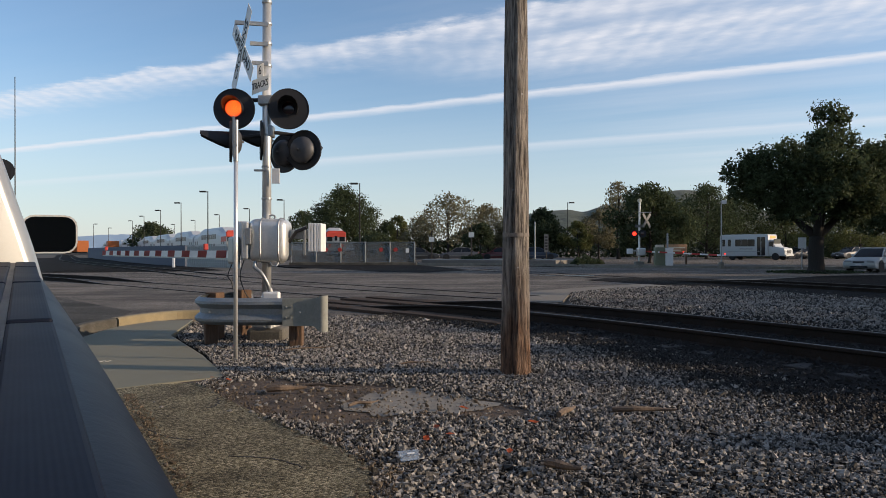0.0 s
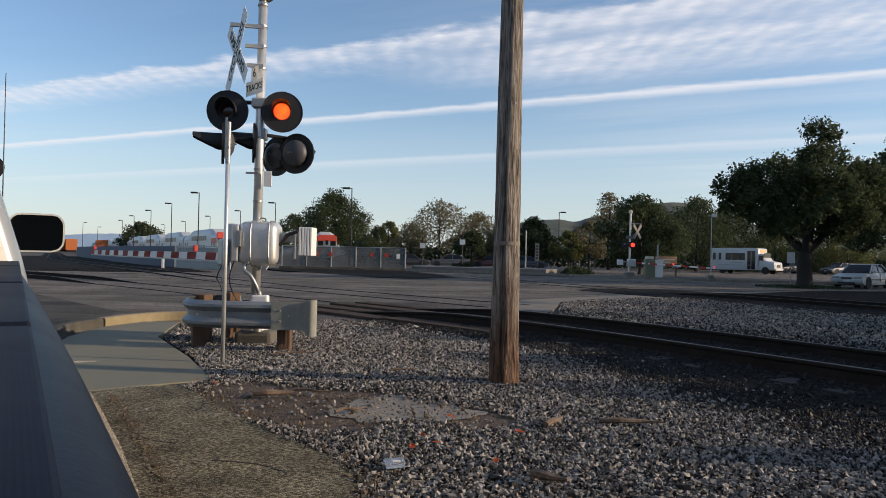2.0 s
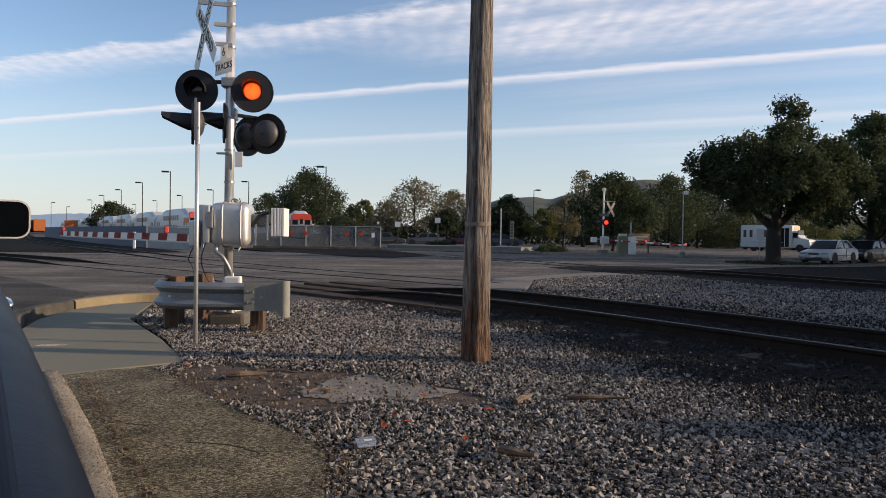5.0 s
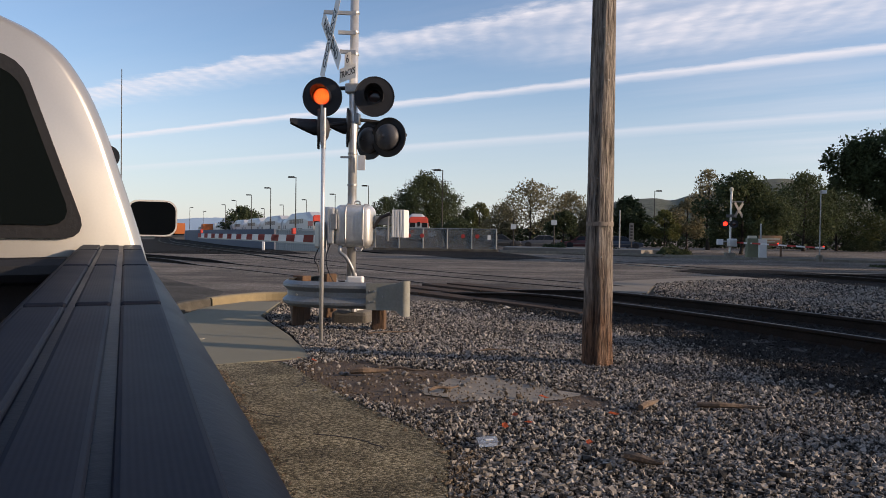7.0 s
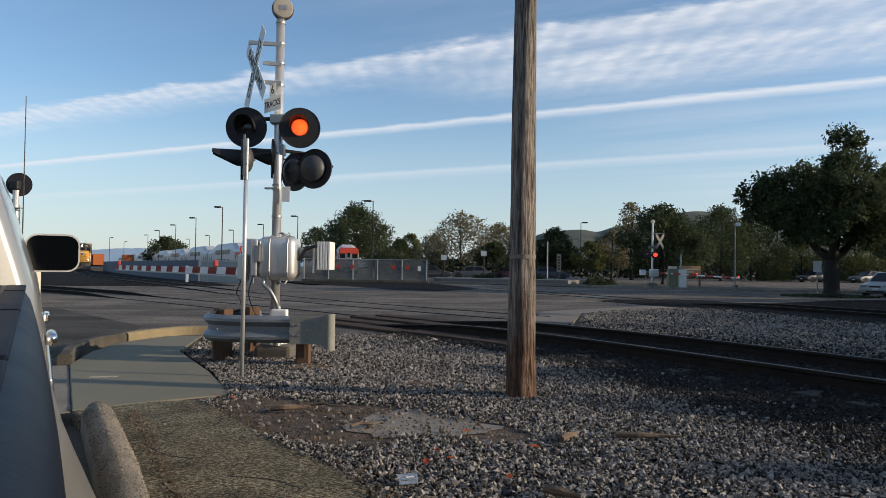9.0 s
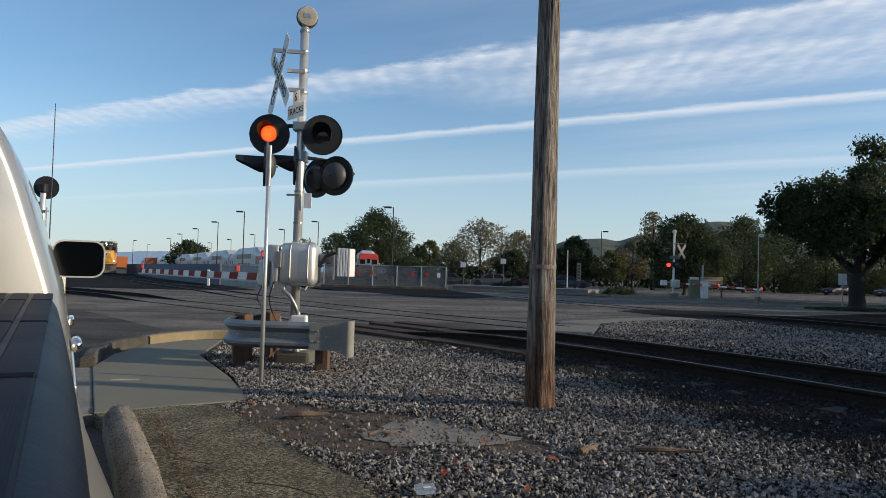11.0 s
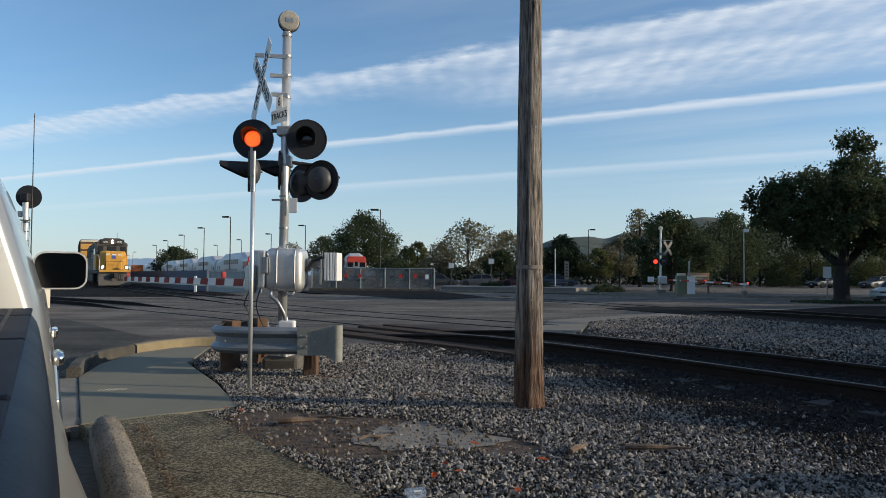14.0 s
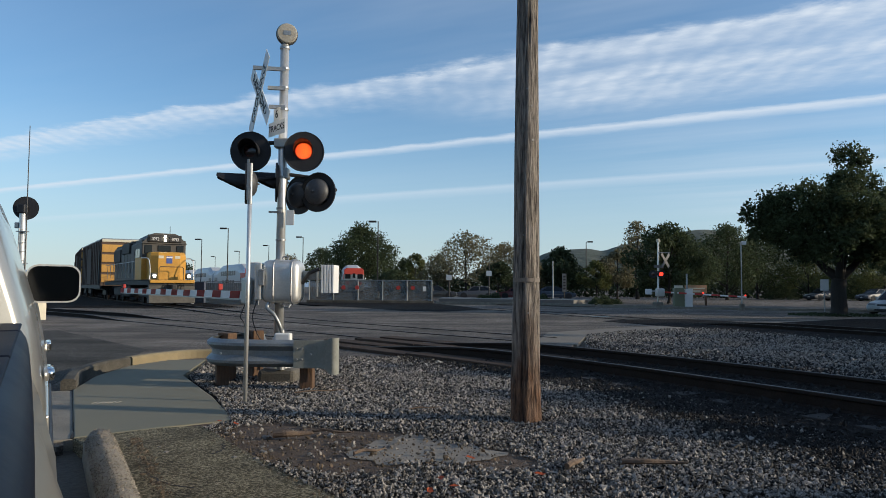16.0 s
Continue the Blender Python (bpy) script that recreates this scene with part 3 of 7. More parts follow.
def gravel_area(name, poly, per_m2, size, label, z0=0.0, keep=None, bed="bed"):
    xs, ys = [p[0] for p in poly], [p[1] for p in poly]
    # the bed under the stones; near-black by default, as painted shade in the gaps
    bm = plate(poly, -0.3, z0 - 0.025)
    solid(name + "_bed", bm, M[bed], "bed of crushed stone under the ballast", "gravel", kind="structure")
    n = int((max(xs) - min(xs)) * (max(ys) - min(ys)) * per_m2)
    x, y = RNG.uniform(min(xs), max(xs), n), RNG.uniform(min(ys), max(ys), n)
    ok = in_poly(x, y, poly)
    if keep is not None:
        ok &= keep(x, y)
    x, y = x[ok], y[ok]
    s = size * RNG.lognormal(0, 0.38, len(x)) * (1 + 0.05 * np.clip(y - 6, 0, 5))
    z = z0 + ground_height(x, y) * 0.5 + RNG.uniform(-0.012, 0.012, len(x))
    # oil blackens stones near the rails; the wider reach on the right paints shade
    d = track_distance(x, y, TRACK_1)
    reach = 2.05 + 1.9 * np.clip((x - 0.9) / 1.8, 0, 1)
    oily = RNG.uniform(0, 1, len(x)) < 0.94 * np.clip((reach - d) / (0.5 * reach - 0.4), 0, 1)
    P = np.stack([x, y, z], -1)
    close = ~oily & (y < 4.1)
    if close.any():
        tagged(scatter_mesh(name, P[close], s[close], M["gravel"], 0.75, RNG, (BLOCK_V, BLOCK_F)), "loose grey crushed stones beside the footpath", "gravel", kind="stuff")
    rest = ~oily & ~close
    tagged(scatter_mesh(name, P[rest], s[rest], M["gravel"], 0.8, RNG, (ROCK_V, ROCK_F)), label, "gravel", kind="stuff")
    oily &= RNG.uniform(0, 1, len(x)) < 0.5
    tagged(scatter_mesh("oily_gravel", P[oily], 1.15 * s[oily], M["oily_shaded_stone"], 0.85, RNG, (ROCK_V, ROCK_F)), "ballast stones beside the rails, black from oil and painted shade", "gravel", kind="stuff")


def mud_distance(x, y):
    """Below 1 on the bare patch of dried mud."""
    a, b = (x + 0.93), (y - 5.60)
    u, v = a * 0.97 - b * 0.24, a * 0.24 + b * 0.97
    return np.sqrt((u / 1.38) ** 2 + (v / 0.68) ** 2) + 0.25 * np.sin(5 * x + 3 * y) * np.sin(4 * y - x)


def ballast():
    near = [(-1.98, 6.5), (-2.12, 6.2), (-1.41, 5.2), (-0.83, 4.48), (-0.58, 4.20), (-0.41, 3.88), (-0.37, 3.45), (-0.30, 2.8), (0.3, 1.0), (2.2, -3), (11.5, -5), (8.2, 0.4), (5.8, 5.0), (3.3, 9.0), (1.1, 12.0), (-0.6, 12.9), (-1.4, 12.2), (-3.9, 12.1), (-4.0, 11.6), (-3.6, 9.6), (-2.60, 7.85)]

    def keep(x, y):
        p = np.clip((mud_distance(x, y) - 0.86) / 0.30, 0.02, 1)
        thin = np.clip(1.0 - (y - 5.2) * 0.10, 0.55, 1)
        return (RNG.uniform(0, 1, len(x)) < np.where(y > 2.9, p * thin, 0.05)) & (y > -3) & (x < np.clip(0.62 * y + 0.5, 1.5, 6.0))
    gravel_area("gravel", near, 5600, 0.0093, "loose grey crushed-stone ballast", 0.0, keep)
    far = [(2.9, 12.6), (5.2, 9.1), (7.9, 4.2), (10.2, -0.3), (12.0, -4), (15, -4), (17, 1), (9.6, 18.6), (7.9, 23.4), (4.0, 20.6), (3.06, 18.8), (2.5, 15.6)]

    def keep2(x, y):
        return (y > 5) & (x < 14.5) & (RNG.uniform(0, 1, len(x)) < np.clip(1.25 - 0.05 * (y - 8), 0.45, 1))
    gravel_area("gravel", far, 480, 0.0122, "grey crushed-stone ballast between the tracks", -0.02, keep2, "far_stone")
    line = smooth_line(TRACK_1[:6], 10)
    solid("track_bed", sweep(line[:44], [(-1.55, -0.3), (-1.55, 0.0), (-0.95, 0.035), (0.95, 0.035), (1.55, 0.0), (1.55, -0.3)]), M["oily"], "dark track bed, oil and shade in its colour", "track bed", kind="structure")
    # oily stones heaped along and between the rails, blackened further to paint shade
    P = np.array([q[:] for q in line[6:44]])
    n = 16000
    idx, f = RNG.integers(0, len(P) - 1, n), RNG.uniform(0, 1, n)
    d = P[idx + 1] - P[idx]
    base = P[idx] + d * f[:, None]
    d /= np.linalg.norm(d, axis=1)[:, None]
    off = RNG.uniform(-1.75, 1.75, n)
    base += np.stack([d[:, 1] * off, -d[:, 0] * off, np.where(np.abs(off) < 0.95, 0.035, np.clip(0.035 * (1.6 - np.abs(off)) / 0.6, -0.005, 0.035))], -1)
    base = base[(base[:, 1] > 2.5) & (base[:, 1] < 12.3)]
    tagged(scatter_mesh("track_ballast", base, 0.019 * RNG.lognormal(0, 0.35, len(base)), M["oily_shaded_stone"], 0.8, RNG, (ROCK_V, ROCK_F)), "dark ballast stones along the rails, oil and painted shade", "gravel", kind="stuff")
    bm = bmesh.new()
    bmesh.ops.create_circle(bm, cap_ends=True, segments=28, radius=1)
    for v in bm.verts:
        a = math.atan2(v.co.y, v.co.x)
        k = 1 + 0.12 * math.sin(3 * a) + 0.08 * math.sin(7 * a + 1)
        u, w = v.co.x * 1.55 * k, v.co.y * 0.86 * k
        v.co = (-0.85 + u * 0.93 + w * 0.36, 5.58 - u * 0.36 + w * 0.93, -0.012)
    solid("soil_patch", bm, M["soil"], "bare brown soil among the gravel", "soil", kind="structure")
    bm = bmesh.new()
    bmesh.ops.create_circle(bm, cap_ends=True, segments=40, radius=1)
    for v in bm.verts:
        a = math.atan2(v.co.y, v.co.x)
        k = 1 + 0.16 * math.sin(3 * a + 2) + 0.10 * math.sin(7 * a + 1) + 0.07 * math.sin(13 * a)
        u, w = v.co.x * 0.50 * k, v.co.y * 0.44 * k
        v.co = (-0.27 + u * 0.98 + w * 0.2, 5.52 - u * 0.2 + w * 0.98, -0.005)
    solid("mud_patch", bm, M["mud"], "pale patch of dried mud among the gravel", "mud", kind="structure")
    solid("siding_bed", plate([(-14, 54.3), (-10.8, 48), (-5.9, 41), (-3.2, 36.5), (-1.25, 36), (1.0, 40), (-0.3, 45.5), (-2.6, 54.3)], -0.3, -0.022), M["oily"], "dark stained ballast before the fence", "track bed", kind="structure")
    line = [q for q in smooth_line(TRACK_3, 10) if q.y < 29]
    solid("track_bed", sweep(line, [(-2.3, -0.3), (-2.3, -0.016), (-1.2, 0.02), (1.2, 0.02), (2.3, -0.016), (2.3, -0.3)]), M["oily"], "dark track bed, oil and shade in its colour", "track bed", kind="structure")
    # near-black plate painting the tree shade on the ground next to the oily bed
    solid("stained_verge", plate([(9.0, 24.9), (10.4, 21.0), (14, 15), (22, 14), (30, 26), (24, 33.5), (15.6, 30.6)], -0.3, -0.020), M["oily"], "near-black ground between the rails and the street, painted tree shade and oil", "ground", kind="structure")
    yard = [(-34, 30), (-15.5, 26.6), (-11.2, 26.4), (-7.6, 29.6), (-9.5, 35), (-17.5, 49), (-24, 58), (-33, 72), (-56, 112), (-75, 95)]
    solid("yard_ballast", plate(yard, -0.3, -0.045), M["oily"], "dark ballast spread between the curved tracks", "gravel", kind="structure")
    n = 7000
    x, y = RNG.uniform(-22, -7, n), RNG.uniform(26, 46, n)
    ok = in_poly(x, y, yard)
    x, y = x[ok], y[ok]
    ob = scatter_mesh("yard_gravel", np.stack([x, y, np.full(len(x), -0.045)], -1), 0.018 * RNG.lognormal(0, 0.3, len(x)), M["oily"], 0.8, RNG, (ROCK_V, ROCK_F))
    tagged(ob, "dark ballast stones between the curved tracks", "gravel", kind="stuff")
    for pts, y0, y1 in ((TRACK_1, 24.5, 90), (TRACK_2, 30.5, 180)):
        line = [q for q in smooth_line(pts, 10) if y0 < q.y < y1]
        solid("track_bed", sweep(line, [(-2.3, -0.3), (-1.7, -0.06), (-0.9, -0.04), (0.9, -0.04), (1.7, -0.06), (2.3, -0.3)]), M["oily"], "dark track bed, oil and shade in its colour", "track bed", kind="structure")


setting()
ballast()
def ease(a, b, x):
    t = min(1, max(0, (x - a) / (b - a)))
    return t * t * (3 - 2 * t)


rail_track(TRACK_1, lambda y: 0.18 - 0.195 * ease(12.4, 15.5, y) + 0.12 * ease(24, 27, y), (-3, 14.2), "black rusty rails on creosoted sleepers crossing the street")
rail_track(TRACK_2, lambda y: -0.015 + 0.035 * ease(29, 33, y), (31, 60), "curved rails on dark ballast where the goods train runs")
rail_track(TRACK_3, lambda y: 0.12 - 0.13 * ease(23, 26, y), (-3, 24), "dark shaded rails behind the gravel")


# ---- crossing signal ----
def facing(x, y, z, nx, ny, tilt=0):
    """A pose whose +z looks along (nx, ny) and whose +y is up: local x runs to the reader's right."""
    n = Vector((nx, ny, tilt)).normalized()
    up = Vector((0, 0, 1))
    right = up.cross(n).normalized()
    return Matrix.Translation((x, y, z)) @ Matrix((right, n.cross(right), n)).transposed().to_4x4()


LED_PARTS = []
M["housing"] = material("grey_black_housing", (0.055, 0.056, 0.06), 0.5, vary=0.3, scale=8)


def flasher(parent, x, y, z, nx, ny, hood=0.26, side="left", dead=False):
    """One crossing lamp: black round background, housing, hood, dark lens, and the lit insert that comes forward."""
    m = facing(x, y, z, nx, ny)
    bg = part("background_disc", lathe([(0.075, -0.012), (0.250, -0.012), (0.256, -0.022), (0.250, 0.010), (0.235, 0.004), (0.108, 0.004), (0.108, 0.012), (0.075, 0.012)], m, 40), M["black"], parent, "matt black round lamp background")
    part("lamp_housing", lathe([(0.165, -0.012), (0.172, -0.035), (0.165, -0.07), (0.14, -0.105), (0.095, -0.13), (0.04, -0.142), (0.012, -0.145), (0.01, -0.165), (0.0, -0.165)], m, 28), M["housing"], bg, "black domed lamp housing", True)
    bm = bmesh.new()
    n = 22
    rows = []
    for i in range(n + 1):
        a = radians(-35 + 250 * i / n)
        k = min(1.0, 1.9 * (1 - abs(2 * i / n - 1)))
        for_r = []
        for r, d in ((0.122, 0.0), (0.122, 0.05 + hood * k), (0.117, 0.05 + hood * k), (0.117, 0.0)):
            for_r.append(bm.verts.new(m @ Vector((r * math.cos(a), r * math.sin(a), d))))
        rows.append(for_r)
    for p, q in zip(rows, rows[1:]):
        for k in range(4):
            j = (k + 1) % 4
            bm.faces.new((p[k], p[j], q[j], q[k]))
    bm.faces.new(rows[0]), bm.faces.new(rows[-1])
    bmesh.ops.recalc_face_normals(bm, faces=bm.faces)
    part("hood", bm, M["black"], bg)
    part("lens", lathe([(0.106, 0.0), (0.106, 0.006), (0.07, 0.014), (0.0, 0.018)], m, 28), M["lens"], bg, "dark red glass lens", True)
    if not dead:
        dots = bmesh.new()
        bmesh.ops.create_cone(dots, cap_ends=True, segments=28, radius1=0.104, radius2=0.104, depth=0.004)
        led = part("lit_insert", dots, M["led"], parent, "round cluster of glowing red light points")
        pts = bmesh.new()
        for ring in range(5):
            cnt = max(1, ring * 5)
            for k in range(cnt):
                a = 2 * math.pi * (k + 0.5 * (ring % 2)) / cnt
                r = 0.0215 * ring
                bmesh.ops.create_cone(pts, cap_ends=True, segments=6, radius1=0.0050, radius2=0.0030, depth=0.006, matrix=Matrix.Translation((r * math.cos(a), r * math.sin(a), 0.004)))
        part("light_points", pts, M["led_core"], led, "small orange light points")
        LED_PARTS.append((led, m, side))
    return bg


def crossing_signal():
    t = thing("crossing_signal", "aluminium railway crossing signal mast with flashing red lamps and crossbuck", "crossing signal", pose(-2.335, 9.3, 0, 0, 0.15, 0))
    mast = part("mast", C((0, 0, 0.42), (0, 0, 4.26), 0.057, 0.055, 24), M["alu"], t, "", True)
    for z in (4.22, 3.95, 3.70, 3.42, 2.93, 2.55, 2.15, 1.75):
        part("clamp_band", C((0, 0, z - 0.012), (0, 0, z + 0.012), 0.064, 0.064, 20), M["galv"], t)
    part("mast_socket", lathe([(0.17, 0.15), (0.17, 0.30), (0.14, 0.34), (0.09, 0.38), (0.075, 0.46), (0.07, 0.52), (0.06, 0.52)], None, 20), M["alu"], t, "cast aluminium mast base")
    part("foundation", B((0.05, -0.06, -0.05), (0.46, 0.46, 0.40), None, 0.05), M["footing"], t, "rough concrete foundation block")
    for sx in (-1, 1):
        for sy in (-1, 1):
            part("anchor_bolt", C((sx * 0.19, sy * 0.19, 0.22), (sx * 0.19, sy * 0.19, 0.34), 0.014, None, 8), M["galv"], t)
    # bell on the top
    bell = facing(0.03, -0.02, 4.40, 0.30, -0.95)
    drum = part("bell", lathe([(0.05, -0.07), (0.11, -0.065), (0.128, -0.045), (0.128, 0.035), (0.118, 0.045), (0.06, 0.05), (0.0, 0.05)], bell, 32), M["bell"], t, "dull cream round crossing bell", True)
    drum.data.set_sharp_from_angle(angle=radians(35))
    part("bell_rim", lathe([(0.120, -0.05), (0.137, -0.05), (0.137, 0.0), (0.120, 0.0)], bell, 32), M["housing"], drum, "dark metal rim")
    part("maker_plate", B((0, 0.0, 0.053), (0.09, 0.055, 0.004), bell), M["galv"], drum)
    part("bell_bracket", C((0, 0, 4.25), (0.02, -0.01, 4.30), 0.045, 0.03), M["galv"], drum)
    # crossbuck
    nx, ny = -0.889, -0.457
    cb = facing(-0.25, -0.20, 3.565, -0.855, -0.52)
    for word, ang, parts_ in (("CROSSING", 47, 1.0), ("RAIL ROAD", -43, 1.0)):
        lift = 0.014 if word == "CROSSING" else 0.0
        m = cb @ Matrix.Translation((0, 0, lift)) @ pose(0, 0, 0, 0, 0, ang)
        blade = part("crossbuck_blade", B((0, 0, 0), (1.14, 0.20, 0.006), m, 0.002), M["white"], t, "white blade with black letters")
        lettering(word, 0.17, m @ Matrix.Translation((0, -0.005, 0.0055)), M["text"], blade, width=1.0)
    for z, dx in ((3.91, -0.34), (3.68, -0.16), (3.44, -0.14)):
        part("sign_bracket", B(((dx - 0.02) / 2, dx * 0.35, z), (abs(dx) + 0.06, 0.035, 0.045), pose(0, 0, 0, 0, 0, 12)), M["galv"], t)
    # number of tracks
    m = facing(-0.06, -0.085, 3.165, -0.74, -0.67)
    tr = part("tracks_plate", B((0, 0, 0), (0.44, 0.18, 0.005), m, 0.002), M["white"], t, "white plate reading TRACKS")
    lettering("TRACKS", 0.115, m @ Matrix.Translation((0, 0, 0.005)), M["text"], tr)
    m6 = m @ Matrix.Translation((0.0, 0.175, 0))
    p6 = part("number_plate", B((0, 0, 0), (0.17, 0.165, 0.005), m6, 0.002), M["white"], t, "white plate with the figure 6")
    lettering("6", 0.15, m6 @ Matrix.Translation((0, 0, 0.005)), M["text"], p6)
    # lamps towards the side street
    arm = part("lamp_crossarm", C((-0.40, 0.0, 2.99), (0.32, -0.01, 2.99), 0.026, None, 12), M["black"], t)
    part("junction_box", B((0, -0.01, 2.98), (0.19, 0.15, 0.12), None, 0.015), M["galv"], t, "grey cast junction box")
    for x in (-0.38, 0.295):
        part("lamp_hanger", C((x, -0.02, 3.0), (x, -0.03, 3.13), 0.02, None, 8), M["black"], arm)
    flasher(t, -0.385, -0.10, 2.865, 0.10, -0.99, 0.20, "left")
    flasher(t, 0.295, -0.10, 2.865, 0.16, -0.98, 0.20, "right")
    # lamps along the crossing street
    part("lamp_crossarm", C((-0.32, -0.1, 2.50), (0.0, 0.0, 2.56), 0.024, None, 10), M["black"], t)
    flasher(t, -0.40, -0.20, 2.44, -0.955, -0.29, 0.30, "left", True)
    flasher(t, -0.10, 0.10, 2.50, -0.955, -0.29, 0.30, "right", True)
    # pair that looks the other way
    part("lamp_crossarm", C((0.02, 0.05, 2.60), (0.50, 0.22, 2.56), 0.024, None, 10), M["black"], t)
    part("junction_box", B((0, 0.03, 2.60), (0.16, 0.16, 0.14), None, 0.015), M["galv"], t, "grey cast junction box")
    flasher(t, 0.165, 0.30, 2.36, 0.55, 0.83, 0.24, "left", True)
    flasher(t, 0.455, 0.08, 2.37, 0.35, 0.93, 0.24, "right", True)
    part("notice_plate", B((0.13, -0.06, 2.03), (0.10, 0.012, 0.19), None, 0.004), M["white"], t, "blank white notice plate")
    part("small_bracket", B((-0.06, -0.06, 2.10), (0.16, 0.05, 0.022)), M["galv"], t)
    # gate machine
    bm = bmesh.new()
    r = bmesh.ops.create_cube(bm, size=1, matrix=Matrix.Translation((0.09, -0.16, 1.22)) @ Matrix.Diagonal((0.47, 0.42, 0.53, 1)))
    bmesh.ops.bevel(bm, geom=list(bm.edges), offset=0.095, segments=5, affect="EDGES", profile=0.5)
    g = part("gate_machine", bm, M["alu"], t, "silver cast gate machine housing with rounded corners", True)
    for x in (0.015, 0.235):
        pts = [(x, -0.16 + 0.216 * sy, 1.22 + 0.271 * sz) for sy, sz in ((-1, -0.6), (-1, 0.6), (-0.86, 0.86), (-0.5, 1), (0.5, 1), (0.86, 0.86), (1, 0.6), (1, -0.6), (0.86, -0.86), (0.5, -1), (-0.5, -1), (-0.86, -0.86), (-1, -0.6))]
        part("strap", tube(pts, 0.011, 6), M["galv"], g, "steel strap round the housing")
    part("lifting_eye", tube(smooth_line([(0.09, -0.16, 1.48), (0.075, -0.16, 1.52), (0.11, -0.16, 1.535), (0.145, -0.16, 1.52), (0.13, -0.16, 1.48)], 4), 0.010, 6), M["galv"], g)
    part("access_door", B((-0.17, -0.20, 1.22), (0.08, 0.36, 0.46), None, 0.02), M["alu"], g, "silver side door")
    part("door_latch", B((-0.12, -0.395, 1.27), (0.07, 0.04, 0.20), None, 0.012), M["galv"], g, "dark steel latch")
    part("hinge_bracket", B((-0.24, -0.20, 1.22), (0.05, 0.05, 0.48), None, 0.008), M["white"], g)
    part("side_plate", B((-0.30, -0.18, 1.25), (0.10, 0.02, 0.42), None, 0.006), M["white"], g, "pale steel side plate")
    part("hook", tube([(0.12, -0.30, 0.96), (0.15, -0.32, 0.91), (0.20, -0.32, 0.91), (0.22, -0.30, 0.95)], 0.012), M["galv"], g)
    # counterweights on the far side of the mast
    part("weight_arm", B((0.47, 0.10, 1.30), (0.42, 0.06, 0.11), pose(0, 0, 0, 0, 0, 8), 0.01), M["galv"], t, "dark grey counterweight arm")
    part("weight_arm", B((0.47, -0.14, 1.30), (0.42, 0.04, 0.11), pose(0, 0, 0, 0, 0, 0), 0.01), M["galv"], t, "dark grey counterweight arm")
    part("arm_link", tube([(0.33, -0.2, 1.20), (0.42, -0.22, 1.33), (0.55, -0.22, 1.38)], 0.022), M["black"], t)
    part("arm_post", B((0.52, -0.2, 1.22), (0.02, 0.05, 0.36), None, 0.004), M["galv"], t)
    for k in range(5):
        part("counterweight", B((0.575 + 0.033 * k, -0.02, 1.26), (0.029, 0.34, 0.35), None, 0.006), M["white"], t, "white cast counterweight plate")
    # arm over the street
    a0, a1 = Vector((-0.50, 0.15, 1.04)), Vector((-5.7, 7.5, 1.02))
    d = (a1 - a0).normalized()
    L = (a1 - a0).length
    am = Matrix.Translation(a0) @ d.to_track_quat("X", "Z").to_matrix().to_4x4()
    arm = part("gate_arm", B((L / 2, 0, 0), (L, 0.020, 0.115), am, 0.004), M["white"], t, "lowered gate arm with red and white stripes")
    n = int(L / 0.425)
    for k in range(n):
        if k % 2 == 0:
            x = (k + 0.35) * L / n
            bm = bmesh.new()
            for sy in (-0.0125, 0.0125):
                f = bm.faces.new([bm.verts.new(am @ Vector((x + a, sy, b))) for a, b in ((0.02, -0.0577), (L / n + 0.02, -0.0577), (L / n - 0.03, 0.0577), (-0.03, 0.0577))])
            bmesh.ops.solidify(bm, geom=bm.faces, thickness=0.002)
            part("stripe", bm, M["red"], arm, "red reflective stripe")
    for x in (0.12, 0.97):
        lampb = part("arm_lamp", B((x * L, 0, 0.11), (0.06, 0.06, 0.09), am, 0.012), M["red"], arm, "small red arm lamp")
    part("arm_conduit", B((L / 2, 0.02, -0.05), (L, 0.02, 0.02), am), M["galv"], arm)
    part("arm_bracket", B((-0.40, 0.02, 1.10), (0.10, 0.26, 0.34), pose(0, 0, 0, 0, 0, 30), 0.03), M["galv"], t, "curved steel arm bracket")
    # cables
    part("conduit", tube(smooth_line([(-0.05, -0.30, 0.99), (-0.06, -0.33, 0.90), (0.02, -0.34, 0.83), (0.09, -0.32, 0.70), (0.11, -0.28, 0.60), (0.10, -0.25, 0.52)], 6), 0.024, 10), M["galv"], t, "bent flexible conduit", True)
    part("cable", tube(smooth_line([(-0.20, -0.28, 1.0), (-0.24, -0.32, 0.80), (-0.20, -0.30, 0.62), (-0.10, -0.30, 0.45)], 6), 0.007, 6), M["cable"], t)
    part("cable", tube(smooth_line([(-0.33, -0.22, 1.02), (-0.42, -0.22, 0.80), (-0.38, -0.22, 0.72), (-0.36, -0.2, 0.62)], 6), 0.007, 6), M["cable"], t)
    part("cable", tube(smooth_line([(-0.30, -0.22, 1.02), (-0.31, -0.26, 0.82), (-0.33, -0.24, 0.70)], 6), 0.006, 6), M["cable"], t)
    head = part("cable_head", B((0.13, -0.27, 0.545), (0.20, 0.12, 0.10), None, 0.02), M["white"], t, "white cable entry box")
    part("head_stem", C((0.10, -0.25, 0.15), (0.10, -0.25, 0.50), 0.05, 0.05, 12), M["galv"], head)
    part("head_collar", C((0.105, -0.26, 0.59), (0.105, -0.26, 0.635), 0.034, 0.03, 12), M["white"], head)
    return t


SIGNAL = crossing_signal()


